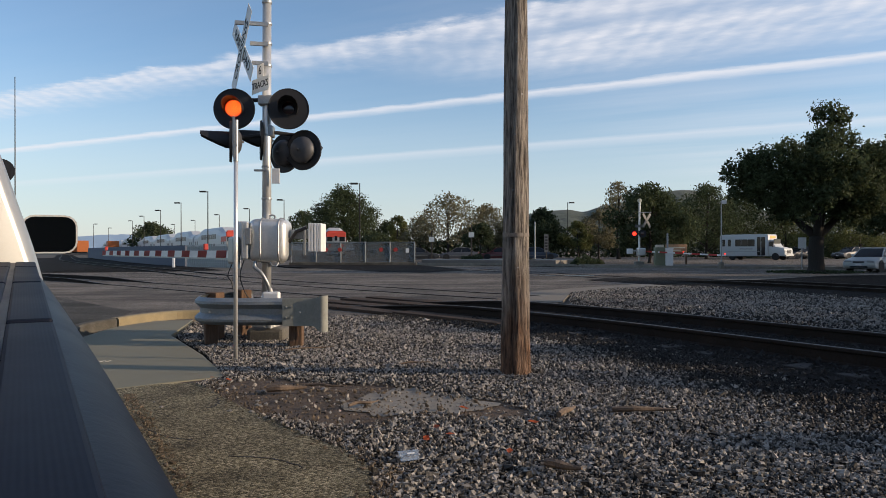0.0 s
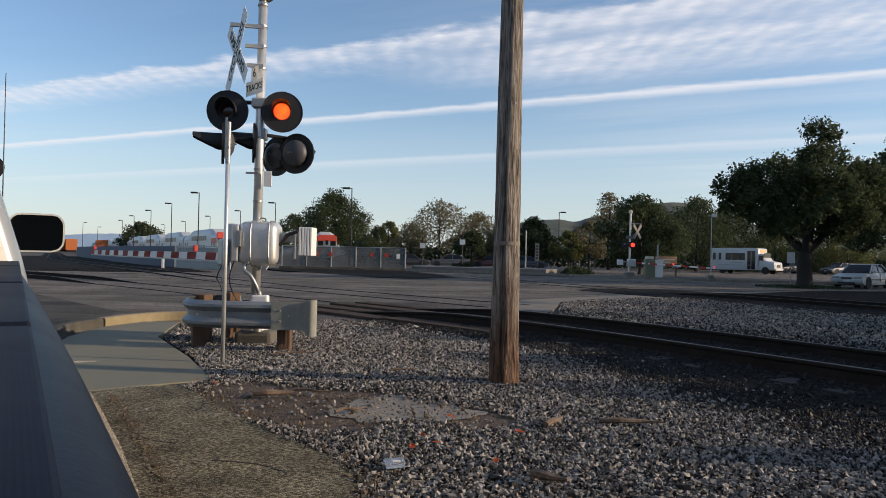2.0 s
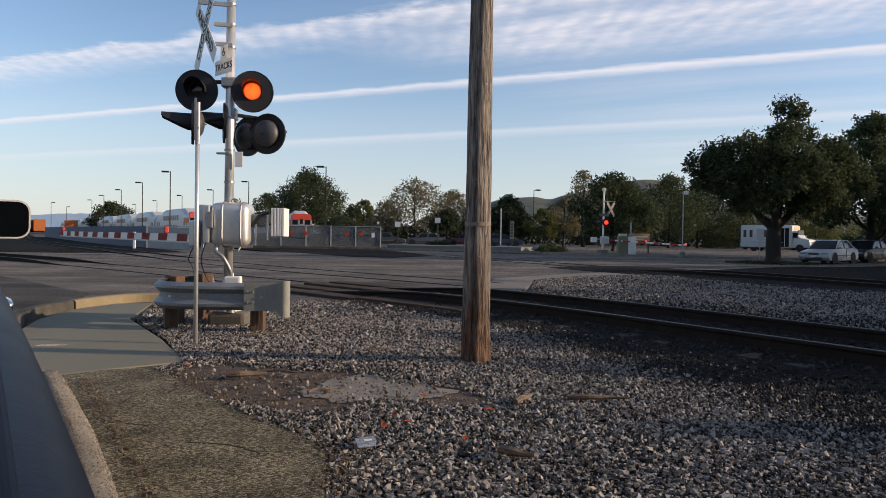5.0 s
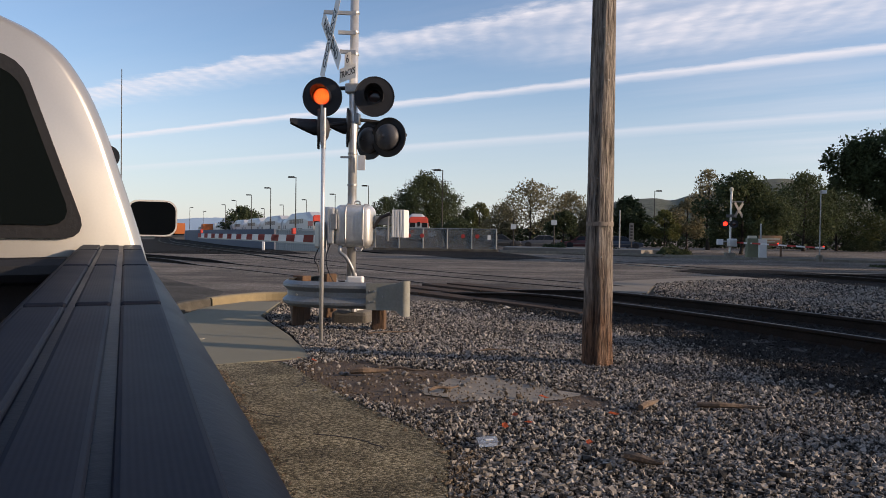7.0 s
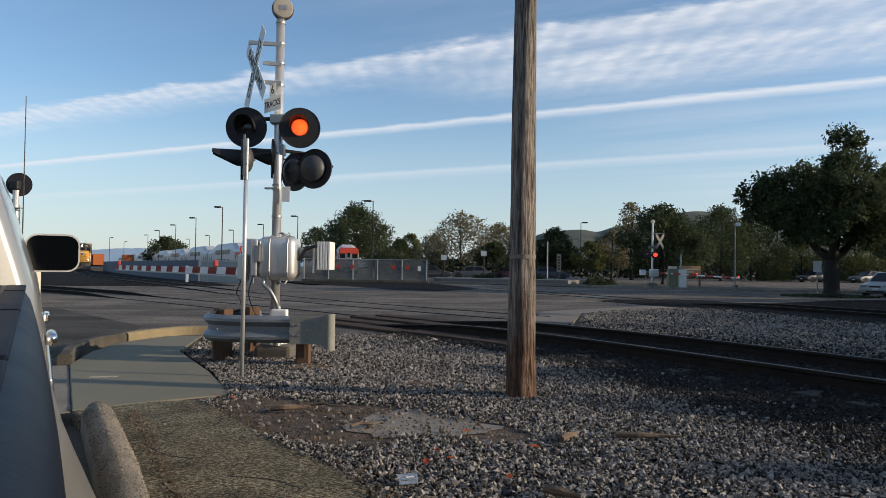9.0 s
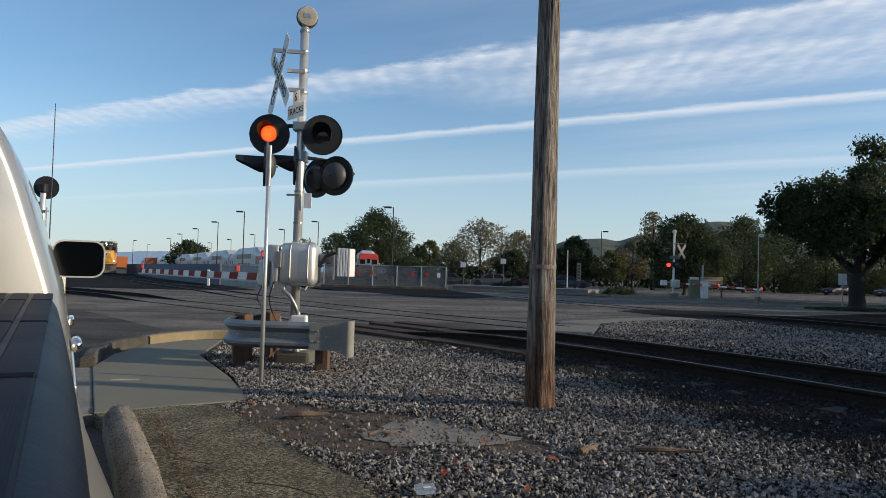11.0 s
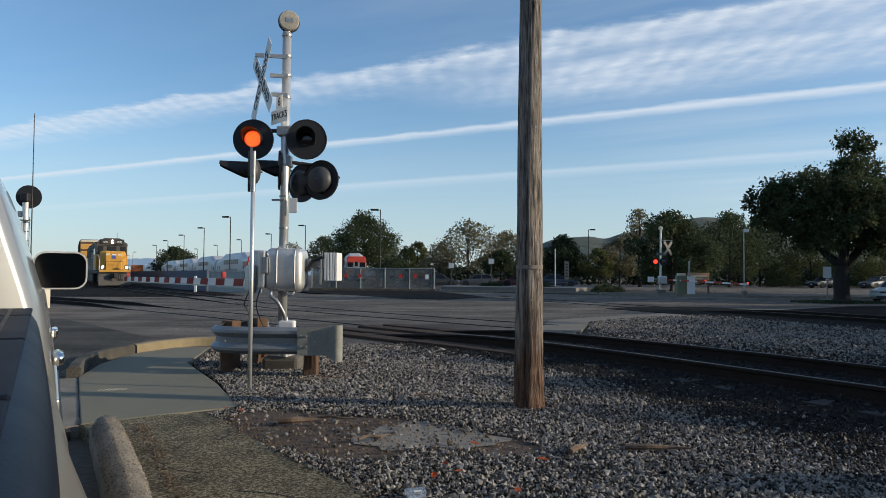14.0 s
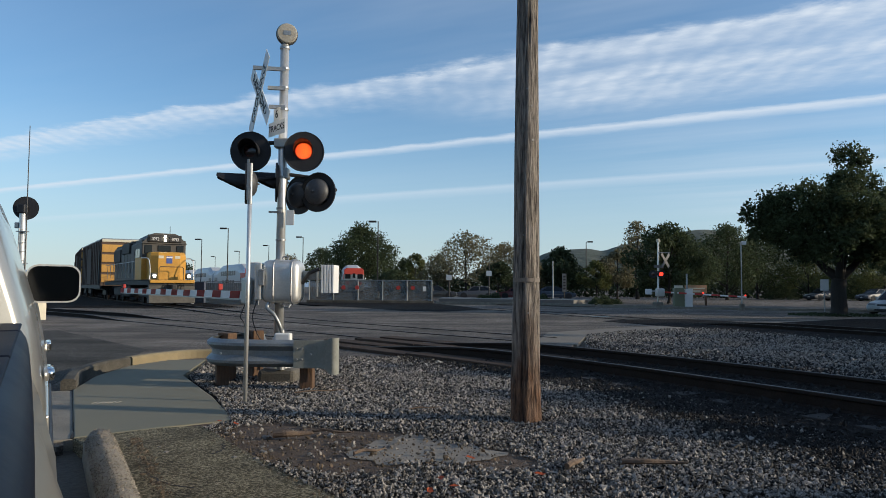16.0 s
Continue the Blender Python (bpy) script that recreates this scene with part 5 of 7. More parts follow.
def tree(x, y, height, spread, leaf, label, seed, low=0.3, count=3000, size=0.2, gaps=0.35, peak=1.0, trunk=None, lobes=16, group="trees", name="tree"):
    """A tapered trunk with limbs, and a crown of leaves gathered in uneven lobes."""
    rng = np.random.default_rng(seed)
    rnd = random.Random(seed)
    t = thing(name, label, "tree", pose(x, y, -0.05), group)
    r0 = trunk or 0.022 * height
    base = low * height
    top = Vector((rnd.uniform(-0.05, 0.05) * height, rnd.uniform(-0.05, 0.05) * height, height * 0.85))
    line = smooth_line([(0, 0, 0), (0.02 * height * rnd.uniform(-1, 1), 0, base), top * 0.75, top], 4)
    part("trunk", tube(line, r0, 10, [r0 * (1.35 if i == 0 else 1) * (1 - 0.85 * i / (len(line) - 1)) for i in range(len(line))]), F["bark"], t, "", True)
    centres = []
    for k in range(lobes):
        a = 2.399 * k + rnd.uniform(-0.4, 0.4)
        f = (k + 0.5) / lobes
        h = base + (height - base) * (0.10 + 0.80 * f)
        prof = math.sin(math.pi * min(1, (0.16 + 0.84 * f)) ** peak) ** 0.7
        r = spread * prof * rnd.uniform(0.45, 0.80)
        c = Vector((r * math.cos(a), r * math.sin(a), h))
        s = spread * rnd.uniform(0.22, 0.40) * (0.70 + 0.35 * prof)
        centres.append((c, s))
        if k % 2 == 0:
            p = line[min(len(line) - 1, 3 + k // 4)]
            mid = (Vector(p) + c) / 2 + Vector((0, 0, -0.04 * height))
            part("limb", tube(smooth_line([p, mid, c], 4), 0.02, 6, [r0 * 0.38 * (1 - 0.75 * i / 8) for i in range(9)]), F["bark"], t)
    centres.append((Vector((top.x, top.y, height * 0.90)), spread * 0.26))
    share = np.array([s ** 2 for _, s in centres])
    share /= share.sum()
    pts = []
    for (c, s), w in zip(centres, share):
        n = int(1.1 * count * w)
        d = rng.normal(size=(n, 3))
        d /= np.linalg.norm(d, axis=1)[:, None]
        rad = s * rng.uniform(0.35, 1.12, n) ** 0.6
        bumpy = 1 + 0.28 * np.sin(5 * d[:, 0] + c.x * 3) * np.sin(4 * d[:, 1] + c.y) + 0.15 * np.sin(11 * d[:, 2] + c.z)
        p = d * (rad * bumpy)[:, None] * np.array([1, 1, 0.78]) + np.array(c)
        keep = np.sin(p[:, 0] * 6 / spread + 1) * np.sin(p[:, 1] * 7 / spread) * np.sin(p[:, 2] * 8 / spread + seed) > -1 + gaps * rng.uniform(0.6, 2.0, n)
        pts.append(p[keep])
    pts = np.concatenate(pts)
    ob = leaves_mesh("crown", pts, 0.88 * size * rng.lognormal(0, 0.3, len(pts)), leaf, rng)
    ob.parent = t
    return t


SHADE_LOBES = [(-3.4, 4.75, 0.55), (-2.85, 5.5, 0.5), (-2.5, 5.05, 0.6), (-2.55, 4.25, 0.75), (-1.75, 5.55, 0.6), (-1.55, 4.55, 0.85), (-1.3, 3.4, 0.6), (-0.75, 4.85, 0.75), (-0.3, 3.8, 0.85), (0.45, 7.5, 0.36), (0.95, 7.25, 0.4), (0.6, 6.75, 0.55), (0.3, 6.1, 0.65), (1.0, 6.0, 0.65), (0.6, 4.8, 1.0), (1.95, 5.3, 0.6), (2.25, 4.55, 0.8), (2.55, 5.65, 0.5), (3.05, 5.1, 0.65), (3.75, 4.5, 0.55), (3.25, 3.85, 0.7), (2.2, 3.5, 0.7), (1.35, 3.8, 0.85), (0.5, 3.2, 0.5), (-2.1, 3.6, 0.45)]


def shade_tree():
    """The broad tree by the cars: a forked trunk, a tall middle lobe and wide side lobes with sky between them."""
    rng = np.random.default_rng(3)
    rnd = random.Random(3)
    t = thing("tree", "broad dark green shade tree with a thick forked trunk", "tree", pose(17.5, 35.0, -0.05), "trees")
    fork = Vector((0.05, 0, 1.75))
    part("trunk", tube(smooth_line([(0, 0, 0), (0.03, 0, 0.35), (0.0, 0, 1.1), fork], 4), 0.35, 12, [0.47, 0.43, 0.40, 0.38, 0.365, 0.355, 0.35, 0.345, 0.34, 0.335, 0.33, 0.325, 0.32]), F["bark"], t, "", True)
    for p in ((-1.5, 0.4, 3.9), (0.5, -0.3, 5.6), (1.7, 0.3, 4.0), (-0.3, -1.2, 3.8), (0.6, 1.3, 4.2)):
        q = Vector(p)
        mid = fork.lerp(q, 0.45) + Vector((0.12 * p[0], 0, -0.15))
        part("limb", tube(smooth_line([fork, mid, q], 4), 0.1, 8, [0.24 - 0.19 * i / 8 for i in range(9)]), F["bark"], t, "", True)
    pts = []
    for x, z, r in SHADE_LOBES + [(-1.0, 3.0, 0.6), (0.9, 3.05, 0.65), (2.9, 3.1, 0.55), (4.0, 3.7, 0.5), (-0.1, 5.6, 0.7), (-3.0, 3.9, 0.5)]:
        x, z = 1.11 * x, z + 0.05 * (z - 2.5)
        deep = max(0.0, 1 - abs(x) / 4.2) * (1 if z < 6 else 0.35)
        for y in (-1.7 * deep, 0.0, 1.7 * deep) if deep > 0.3 else (0.0,):
            c = np.array((x + rnd.uniform(-0.2, 0.2), y + rnd.uniform(-0.4, 0.4), z + rnd.uniform(-0.12, 0.12) - 0.12 * abs(y)))
            # each lobe is made of small sprays of leaves
            sprays = int(26 * r * r / 0.5)
            d = rng.normal(size=(sprays, 3))
            d /= np.linalg.norm(d, axis=1)[:, None]
            mids = c + d * (r * rng.uniform(0.45, 1.08, sprays) ** 0.7)[:, None] * np.array([1, 1, 0.8])
            per = 34
            e = rng.normal(size=(sprays, per, 3)) * np.array([0.15, 0.15, 0.17])
            pts.append((mids[:, None] + e).reshape(-1, 3))
    pts = np.concatenate(pts)
    ob = leaves_mesh("crown", pts, 0.075 * rng.lognormal(0, 0.3, len(pts)), F["oak"], rng)
    ob.parent = t


def woods():
    # the broad oak beside the far street, and its neighbour
    shade_tree()
    # four unseen trees, added to throw shade on the street and the parked cars
    for k, (x, y) in enumerate(((31.0, 21.5), (33.5, 26.5), (35.5, 31.5))):
        tree(x, y, 6.8, 3.6, F["dark"], "unseen dense tree added to shade the street", 51 + k, 0.1, 6000, 0.16, 0.2, 0.9, 0.25, 18)
    tree(35.5, 36.5, 8.5, 4.4, F["dark"], "unseen dense tree added to shade the parked cars", 24, 0.12, 9000, 0.15, 0.2, 0.9, 0.3, 20)
    tree(26.6, 41.5, 8.8, 3.6, F["oak"], "tall dark green tree beyond the parked cars", 4, 0.2, 25200, 0.102, 0.3, 0.9, 0.3, 22)
    tree(33.5, 46.0, 8.5, 4.6, F["dark"], "dense dark tree at the edge of the car park", 14, 0.15, 18900, 0.115, 0.3, 0.9, 0.3, 20)
    tree(16.4, 60.0, 6.6, 3.9, F["oak"], "dense dark green tree behind the far signal", 5, 0.16, 15750, 0.122, 0.25, 0.8, None, 20)
    tree(29.6, 84.0, 8.8, 4.9, F["oak"], "dense dark green tree near the street lamp", 6, 0.16, 13650, 0.122, 0.25, 0.8, None, 18)
    tree(36.2, 92.0, 8.6, 4.7, F["oak"], "dark green tree in the far row", 16, 0.14, 11550, 0.128, 0.25, 0.8, None, 18)
    tree(40.6, 88.0, 6.5, 4.2, F["lime"], "low yellow-green tree in evening light", 7, 0.15, 9450, 0.109, 0.3, 0.8, None, 16)
    tree(48.0, 85.0, 6.2, 4.5, F["lime"], "low yellow-green tree behind the cars", 8, 0.12, 9450, 0.109, 0.3, 0.8, None, 16)
    tree(19.2, 83.0, 9.3, 3.0, F["olive"], "tall thin grey-green tree with an open crown", 9, 0.3, 5460, 0.128, 0.75, 0.7, None, 18)
    tree(16.4, 80.5, 5.6, 2.4, F["olive"], "grey-green tree with thin leaves", 19, 0.25, 5040, 0.128, 0.6, 0.8, None, 14)
    tree(10.7, 84.6, 6.0, 3.0, F["dark"], "dark round tree behind the car park", 10, 0.22, 8820, 0.141, 0.3, 0.8, None, 16)
    tree(13.8, 79.0, 4.3, 1.9, F["lime"], "small light green street tree", 11, 0.25, 4620, 0.115, 0.5, 0.8, None, 12)
    tree(-0.4, 86.0, 7.9, 5.0, F["olive"], "wide grey-green tree with an open crown", 12, 0.25, 9240, 0.128, 0.7, 0.75, None, 22)
    tree(4.4, 87.0, 6.6, 3.9, F["olive"], "grey-green tree with sparse leaves", 13, 0.25, 6300, 0.128, 0.6, 0.8, None, 16)
    tree(-4.0, 90.0, 5.4, 2.6, F["olive"], "grey-green tree with sparse leaves", 23, 0.25, 5040, 0.128, 0.6, 0.8, None, 14)
    tree(3.2, 80.0, 4.2, 1.8, F["dark"], "small dark round tree on the platform edge", 15, 0.3, 4620, 0.109, 0.3, 0.8, None, 12)
    tree(7.2, 88.0, 5.5, 2.4, F["olive"], "grey-green tree in the far row", 33, 0.25, 5040, 0.128, 0.5, 0.8, None, 14)
    tree(-18.8, 125.0, 12.2, 7.4, F["oak"], "large round dark green tree behind the fence", 17, 0.12, 30000, 0.154, 0.08, 0.75, None, 26)
    tree(-7.2, 98.0, 6.0, 1.9, F["lime"], "small pointed light green tree", 18, 0.15, 4620, 0.128, 0.4, 1.3, None, 14)
    tree(-11.0, 124.0, 6.0, 3.4, F["dark"], "dark bushy tree behind the train", 28, 0.1, 5460, 0.154, 0.3, 0.8, None, 14)
    tree(-29.0, 140.0, 9.0, 4.4, F["oak"], "dark tree behind the parked train", 20, 0.2, 7560, 0.166, 0.4, 0.8, None, 16)
    tree(-38.0, 150.0, 8.0, 4.2, F["olive"], "sparse tree behind the parked train", 21, 0.2, 4620, 0.166, 0.6, 0.8, None, 14)
    tree(-86.0, 205.0, 9.0, 7.0, F["dark"], "dark wide tree far behind the train", 22, 0.1, 6300, 0.320, 0.3, 0.8, None, 16)
    # undergrowth along the far kerb
    rng = np.random.default_rng(41)
    spots = [(2, 62, 0.7, 1.2), (6, 60, 0.6, 1.2), (10.5, 56, 0.6, 1.1), (9.4, 52.4, 0.5, 0.9), (38, 90, 1.4, 2.4), (45, 87, 1.5, 2.6)]
    for k, (x, y, h, w) in enumerate(spots):
        n = 2000
        d = rng.normal(size=(n, 3))
        d /= np.linalg.norm(d, axis=1)[:, None]
        p = d * np.array([w, w * 0.7, h]) * rng.uniform(0.5, 1.05, (n, 1)) * (1 + 0.2 * np.sin(6 * d[:, :1] + k))
        p[:, 2] = np.abs(p[:, 2])
        p += np.array([x, y, -0.05])
        ob = leaves_mesh("shrub", p, 0.075 * rng.lognormal(0, 0.3, n), F["dark"], rng)
        tagged(ob, "low dusty shrub along the far kerb", "shrub", "shrubs")
    # dark woods that close the gaps between the trunks
    n = 30000
    x = rng.uniform(-14, 85, n)
    z = 4.2 * rng.uniform(0, 1, n) ** 0.8 * (0.7 + 0.3 * np.sin(x * 0.7) * np.sin(x * 0.31 + 1))
    q = np.stack([x, 104 - 0.05 * x + rng.uniform(-2, 2, n), z - 0.05], -1)
    tagged(leaves_mesh("far_woods", q, 0.20 * rng.lognormal(0, 0.3, n), F["dark"], rng), "dark band of far trees and hedges", "woods", kind="stuff")
    # strip of grass and weeds round the oak's foot
    n = 1300
    a, r = rng.uniform(0, 6.28, n), 1.7 * np.sqrt(rng.uniform(0, 1, n))
    p = np.stack([17.4 + r * np.cos(a) * 1.3, 34.9 + r * np.sin(a), rng.uniform(-0.05, 0.12, n) * (1 - r / 2.4)], -1)
    tagged(leaves_mesh("weeds", p, 0.05 * rng.lognormal(0, 0.3, n), F["dark"], rng), "dark weeds and litter round the tree foot", "weeds", kind="stuff")
    # unseen scrub added off to the side, to cast shade over the ballast
    for k, (x, y, h, w) in enumerate([(9.8, 0.2, 1.9, 1.3), (10.4, 1.9, 1.75, 1.3), (10.7, 3.3, 1.75, 1.2), (10.0, -1.8, 2.0, 1.4), (12.4, 5.2, 2.4, 1.3), (11.9, 6.9, 2.7, 1.2), (13.1, 8.6, 2.9, 1.2), (15.5, 6.2, 3.2, 1.6), (17.0, 8.4, 3.8, 1.9), (18.6, 11.0, 4.2, 2.0), (20.4, 13.6, 4.4, 2.0), (22.5, 16.5, 4.6, 2.2), (25.0, 19.5, 4.6, 2.4)]):
        n = 4200
        d = rng.normal(size=(n, 3))
        d /= np.linalg.norm(d, axis=1)[:, None]
        q = d * np.array([w, w, h]) * rng.uniform(0.4, 1.1, (n, 1)) * (1 + 0.3 * np.sin(5 * d[:, :1] + k) * np.cos(4 * d[:, 1:2]))
        q[:, 2] = np.abs(q[:, 2])
        q += np.array([x, y, -0.05])
        tagged(leaves_mesh("shrub", q, 0.15 * rng.lognormal(0, 0.3, n), F["dark"], rng), "unseen scrub bush added to shade the ballast", "shrub", "shrubs")


def ridge(name, pts, depth, mat, label, seed):
    """A hill whose skyline follows (x, y, height) rows, with a slope in front and behind."""
    bm = bmesh.new()
    line = smooth_line(pts, 10)
    rows = []
    for i, p in enumerate(line):
        d = Vector((p.x, p.y, 0)).normalized()
        row = []
        for f, k in ((-1, 0.0), (-0.75, 0.28), (-0.5, 0.55), (-0.25, 0.82), (0, 1.0), (0.4, 0.7), (1, 0.0)):
            q = p + d * depth * f
            n = noise.noise((q.x * 0.012 + seed, q.y * 0.012, 0)) * 0.10 + noise.noise((q.x * 0.05, q.y * 0.05, seed)) * 0.035
            row.append(bm.verts.new((q.x, q.y, max(-1, p.z * (k + (n if 0 < k else 0))))))
        rows.append(row)
    for p, q in zip(rows, rows[1:]):
        for k in range(6):
            bm.faces.new((p[k], p[k + 1], q[k + 1], q[k]))
    bmesh.ops.recalc_face_normals(bm, faces=bm.faces)
    return solid(name, bm, mat, label, "hill", kind="structure", smooth=True)


def distance():
    hill = material("hill_scrub", (0.075, 0.085, 0.060), 0.95, vary=0.5, scale=0.02, fine=0.12, bump=0.6, depth=4)
    # haze over the hills is painted: a bluish base colour and a faint glow
    blue = material("far_hills_painted_haze", (0.15, 0.20, 0.26), 1.0, vary=0.12, scale=0.001, fine=0.01, bump=0, emit=(0.33, 0.46, 0.62), power=0.30)
    ridge("hill", [(20, 700, 4), (41, 699, 16), (71, 697, 34), (108, 692, 38), (127, 689, 36), (145, 685, 42), (185, 676, 51), (218, 666, 58), (254, 653, 43), (346, 609, 24), (480, 520, 30)], 160, hill, "wooded hill behind the car park", 3)
    ridge("far_hill", [(-2300, 2000, 40), (-1600, 2500, 52), (-1392, 2658, 56), (-1312, 2698, 62), (-1238, 2733, 63), (-1142, 2774, 55), (-900, 2860, 46), (-500, 2950, 30), (-100, 3000, 10)], 300, blue, "line of distant hills with haze painted blue", 8)


METAL_DARK = material("dark_bronze_paint", (0.022, 0.020, 0.018), 0.75, 0.0, vary=0.2)


def street_lamp(x, y, h, arm, label, group="car park lamps"):
    t = thing("street_lamp", label, "street lamp", pose(x, y, 0), group)
    part("lamp_base", C((0, 0, -0.3), (0, 0, 0.75), 0.28, 0.26, 14), M["kerb"], t, "round concrete footing")
    part("lamp_pole", C((0, 0, 0.7), (0, 0, h), 0.075, 0.055, 10), METAL_DARK, t)
    part("lamp_arm", C((0, 0, h - 0.08), (arm * 0.4, 0, h - 0.05), 0.03, None, 8), METAL_DARK, t)
    part("lamp_head", B((arm * 0.62, 0, h - 0.03), (0.82, 0.38, 0.20), None, 0.04), METAL_DARK, t, "flat box lamp head")


def lamps():
    for x, y, a in ((-30.4, 89.7, -1), (-41.8, 111, -1), (-53.3, 131.5, -1), (-65.9, 153.7, -1), (-79.3, 178.2, -1), (-112.3, 234.4, 1), (-99.6, 199.3, 1), (-78.4, 203.1, -1), (-63, 176.3, -1), (-48, 148.5, -1), (-35.7, 127, -1), (-24.4, 104.9, -1), (-10.1, 79.5, -1), (18.2, 112.8, 1)):
        street_lamp(x, y, 8.45, a, "dark bronze car park lamp with a box head")
    t = thing("street_lamp", "slim grey lamp post with a white panel head", "street lamp", pose(15.6, 42.0, 0), "car park lamps")
    part("lamp_base", C((0, 0, -0.2), (0, 0, 0.35), 0.18, 0.16, 12), M["kerb"], t)
    part("lamp_pole", C((0, 0, 0.3), (0, 0, 3.9), 0.035, 0.03, 10), M["galv"], t)
    part("lamp_head", B((0.16, 0, 3.82), (0.26, 0.12, 0.2), None, 0.02), M["white"], t, "small white lamp head")


def far_signal():
    t = thing("crossing_signal", "far crossing signal mast with a lowered striped gate", "crossing signal", pose(11.9, 46.0, 0, 0, 0.6, 0))
    part("mast", C((0, 0, 0.2), (0, 0, 4.1), 0.065, 0.06, 12), M["alu"], t)
    part("foundation", B((0, 0, 0.1), (0.55, 0.55, 0.5), None, 0.04), M["kerb"], t)
    part("bell", lathe([(0.05, -0.06), (0.13, -0.05), (0.13, 0.04), (0.0, 0.06)], facing(0, 0, 4.2, 0, -1), 16), M["cream"], t)
    cb = facing(0.42, -0.12, 2.95, 0.62, -0.78)
    for ang in (48, -48):
        part("crossbuck_blade", B((0, 0, 0.01 if ang > 0 else 0), (1.15, 0.2, 0.01), cb @ pose(0, 0, 0, 0, 0, ang)), M["backing"], t, "grey back of a crossbuck blade")
    part("sign_bracket", B((0.35, -0.06, 3.45), (0.75, 0.05, 0.05)), M["galv"], t)
    part("tracks_plate", B((0.02, -0.1, 2.58), (0.62, 0.02, 0.18)), M["backing"], t)
    part("lamp_crossarm", C((-0.40, -0.05, 2.25), (0.40, -0.05, 2.25), 0.03, None, 8), M["black"], t)
    for x, side in ((-0.34, "left"), (0.16, "right")):
        m = facing(x, -0.12, 2.10, -0.25, -0.97)
        d = part("background_disc", lathe([(0.05, -0.02), (0.25, -0.02), (0.25, 0.0), (0.05, 0.0)], m, 20), M["black"], t)
        part("lens", lathe([(0.11, 0.0), (0.11, 0.01), (0.0, 0.02)], m, 16), M["lens"], d)
        bm = bmesh.new()
        bmesh.ops.create_cone(bm, cap_ends=True, segments=18, radius1=0.125, radius2=0.12, depth=0.006)
        led = part("lit_insert", bm, M["far_led"], t, "glowing red lamp")
        LED_PARTS.append((led, m, side))
    g = part("gate_machine", B((0.06, -0.2, 0.95), (0.5, 0.45, 0.5), None, 0.06), M["alu"], t)
    part("counterweight", B((-0.62, -0.1, 0.98), (0.34, 0.3, 0.34), None, 0.02), M["white"], t)
    part("weight_arm", B((-0.3, -0.1, 1.02), (0.6, 0.06, 0.1)), M["galv"], t)
    a0, a1 = Vector((0.3, -0.1, 0.98)), Vector((4.1, -3.6, 0.78))
    d = (a1 - a0).normalized()
    L = (a1 - a0).length
    am = Matrix.Translation(a0) @ d.to_track_quat("X", "Z").to_matrix().to_4x4()
    arm = part("gate_arm", B((L / 2, 0, 0), (L, 0.03, 0.09), am), M["white"], t, "striped gate arm")
    n = 10
    for k in range(0, n, 2):
        part("stripe", B(((k + 0.5) * L / n, 0, 0), (L / n, 0.034, 0.094), am), M["red"], arm, "red stripe")
    for x in (0.5, 0.99):
        part("arm_lamp", B((x * L, 0, 0.09), (0.07, 0.07, 0.07), am, 0.015), M["far_led"], arm, "lit red arm lamp")


M["far_led"] = material("far_red_lamp", (0.9, 0.05, 0.02), 0.4, vary=0.05, emit=(1.0, 0.03, 0.012), power=3.0)


def left_signal():
    t = thing("railway_signal", "silver railway signal mast with ladder and black round head", "railway signal", pose(-14.0, 22.3, -0.08, 0, 0.2, 0))
    part("mast", C((0, 0, 0), (0, 0, 3.62), 0.10, 0.09, 14), M["alu"], t)
    part("foundation", B((0, 0, 0.05), (0.7, 0.7, 0.4), None, 0.04), M["kerb"], t)
    part("signal_disc", lathe([(0.05, -0.03), (0.37, -0.03), (0.37, 0.0), (0.05, 0.0)], facing(0.0, 0.16, 3.66, -0.35, 0.94), 32), M["black"], t, "black round signal background")
    part("signal_housing", B((0, -0.02, 3.62), (0.26, 0.24, 0.30), None, 0.05), M["black"], t)
    part("bracket_box", B((-0.14, 0, 3.10), (0.14, 0.16, 0.18), None, 0.02), M["galv"], t)
    for x in (0.02, 0.26):
        part("ladder_rail", C((x, -0.18, 0.1), (x, -0.18, 3.0), 0.018, None, 8), M["galv"], t)
    for k in range(10):
        part("ladder_rung", C((0.02, -0.18, 0.3 + 0.28 * k), (0.26, -0.18, 0.3 + 0.28 * k), 0.012, None, 6), M["galv"], t)
    for z in (0.9, 1.9, 2.9):
        part("ladder_bracket", B((0.08, -0.1, z), (0.30, 0.2, 0.03)), M["galv"], t)
    h = thing("relay_cabinet", "pale steel trackside relay cabinet", "cabinet", pose(-14.4, 23.4, 0))
    part("cabinet_body", B((0, 0, 0.75), (0.9, 0.6, 1.5), None, 0.02), M["cream"], h)
    part("cabinet_roof", B((0, 0, 1.53), (1.0, 0.7, 0.06), None, 0.01), M["galv"], h)
    part("cabinet_door", B((0, -0.31, 0.78), (0.78, 0.02, 1.3), None, 0.005), M["cream"], h)


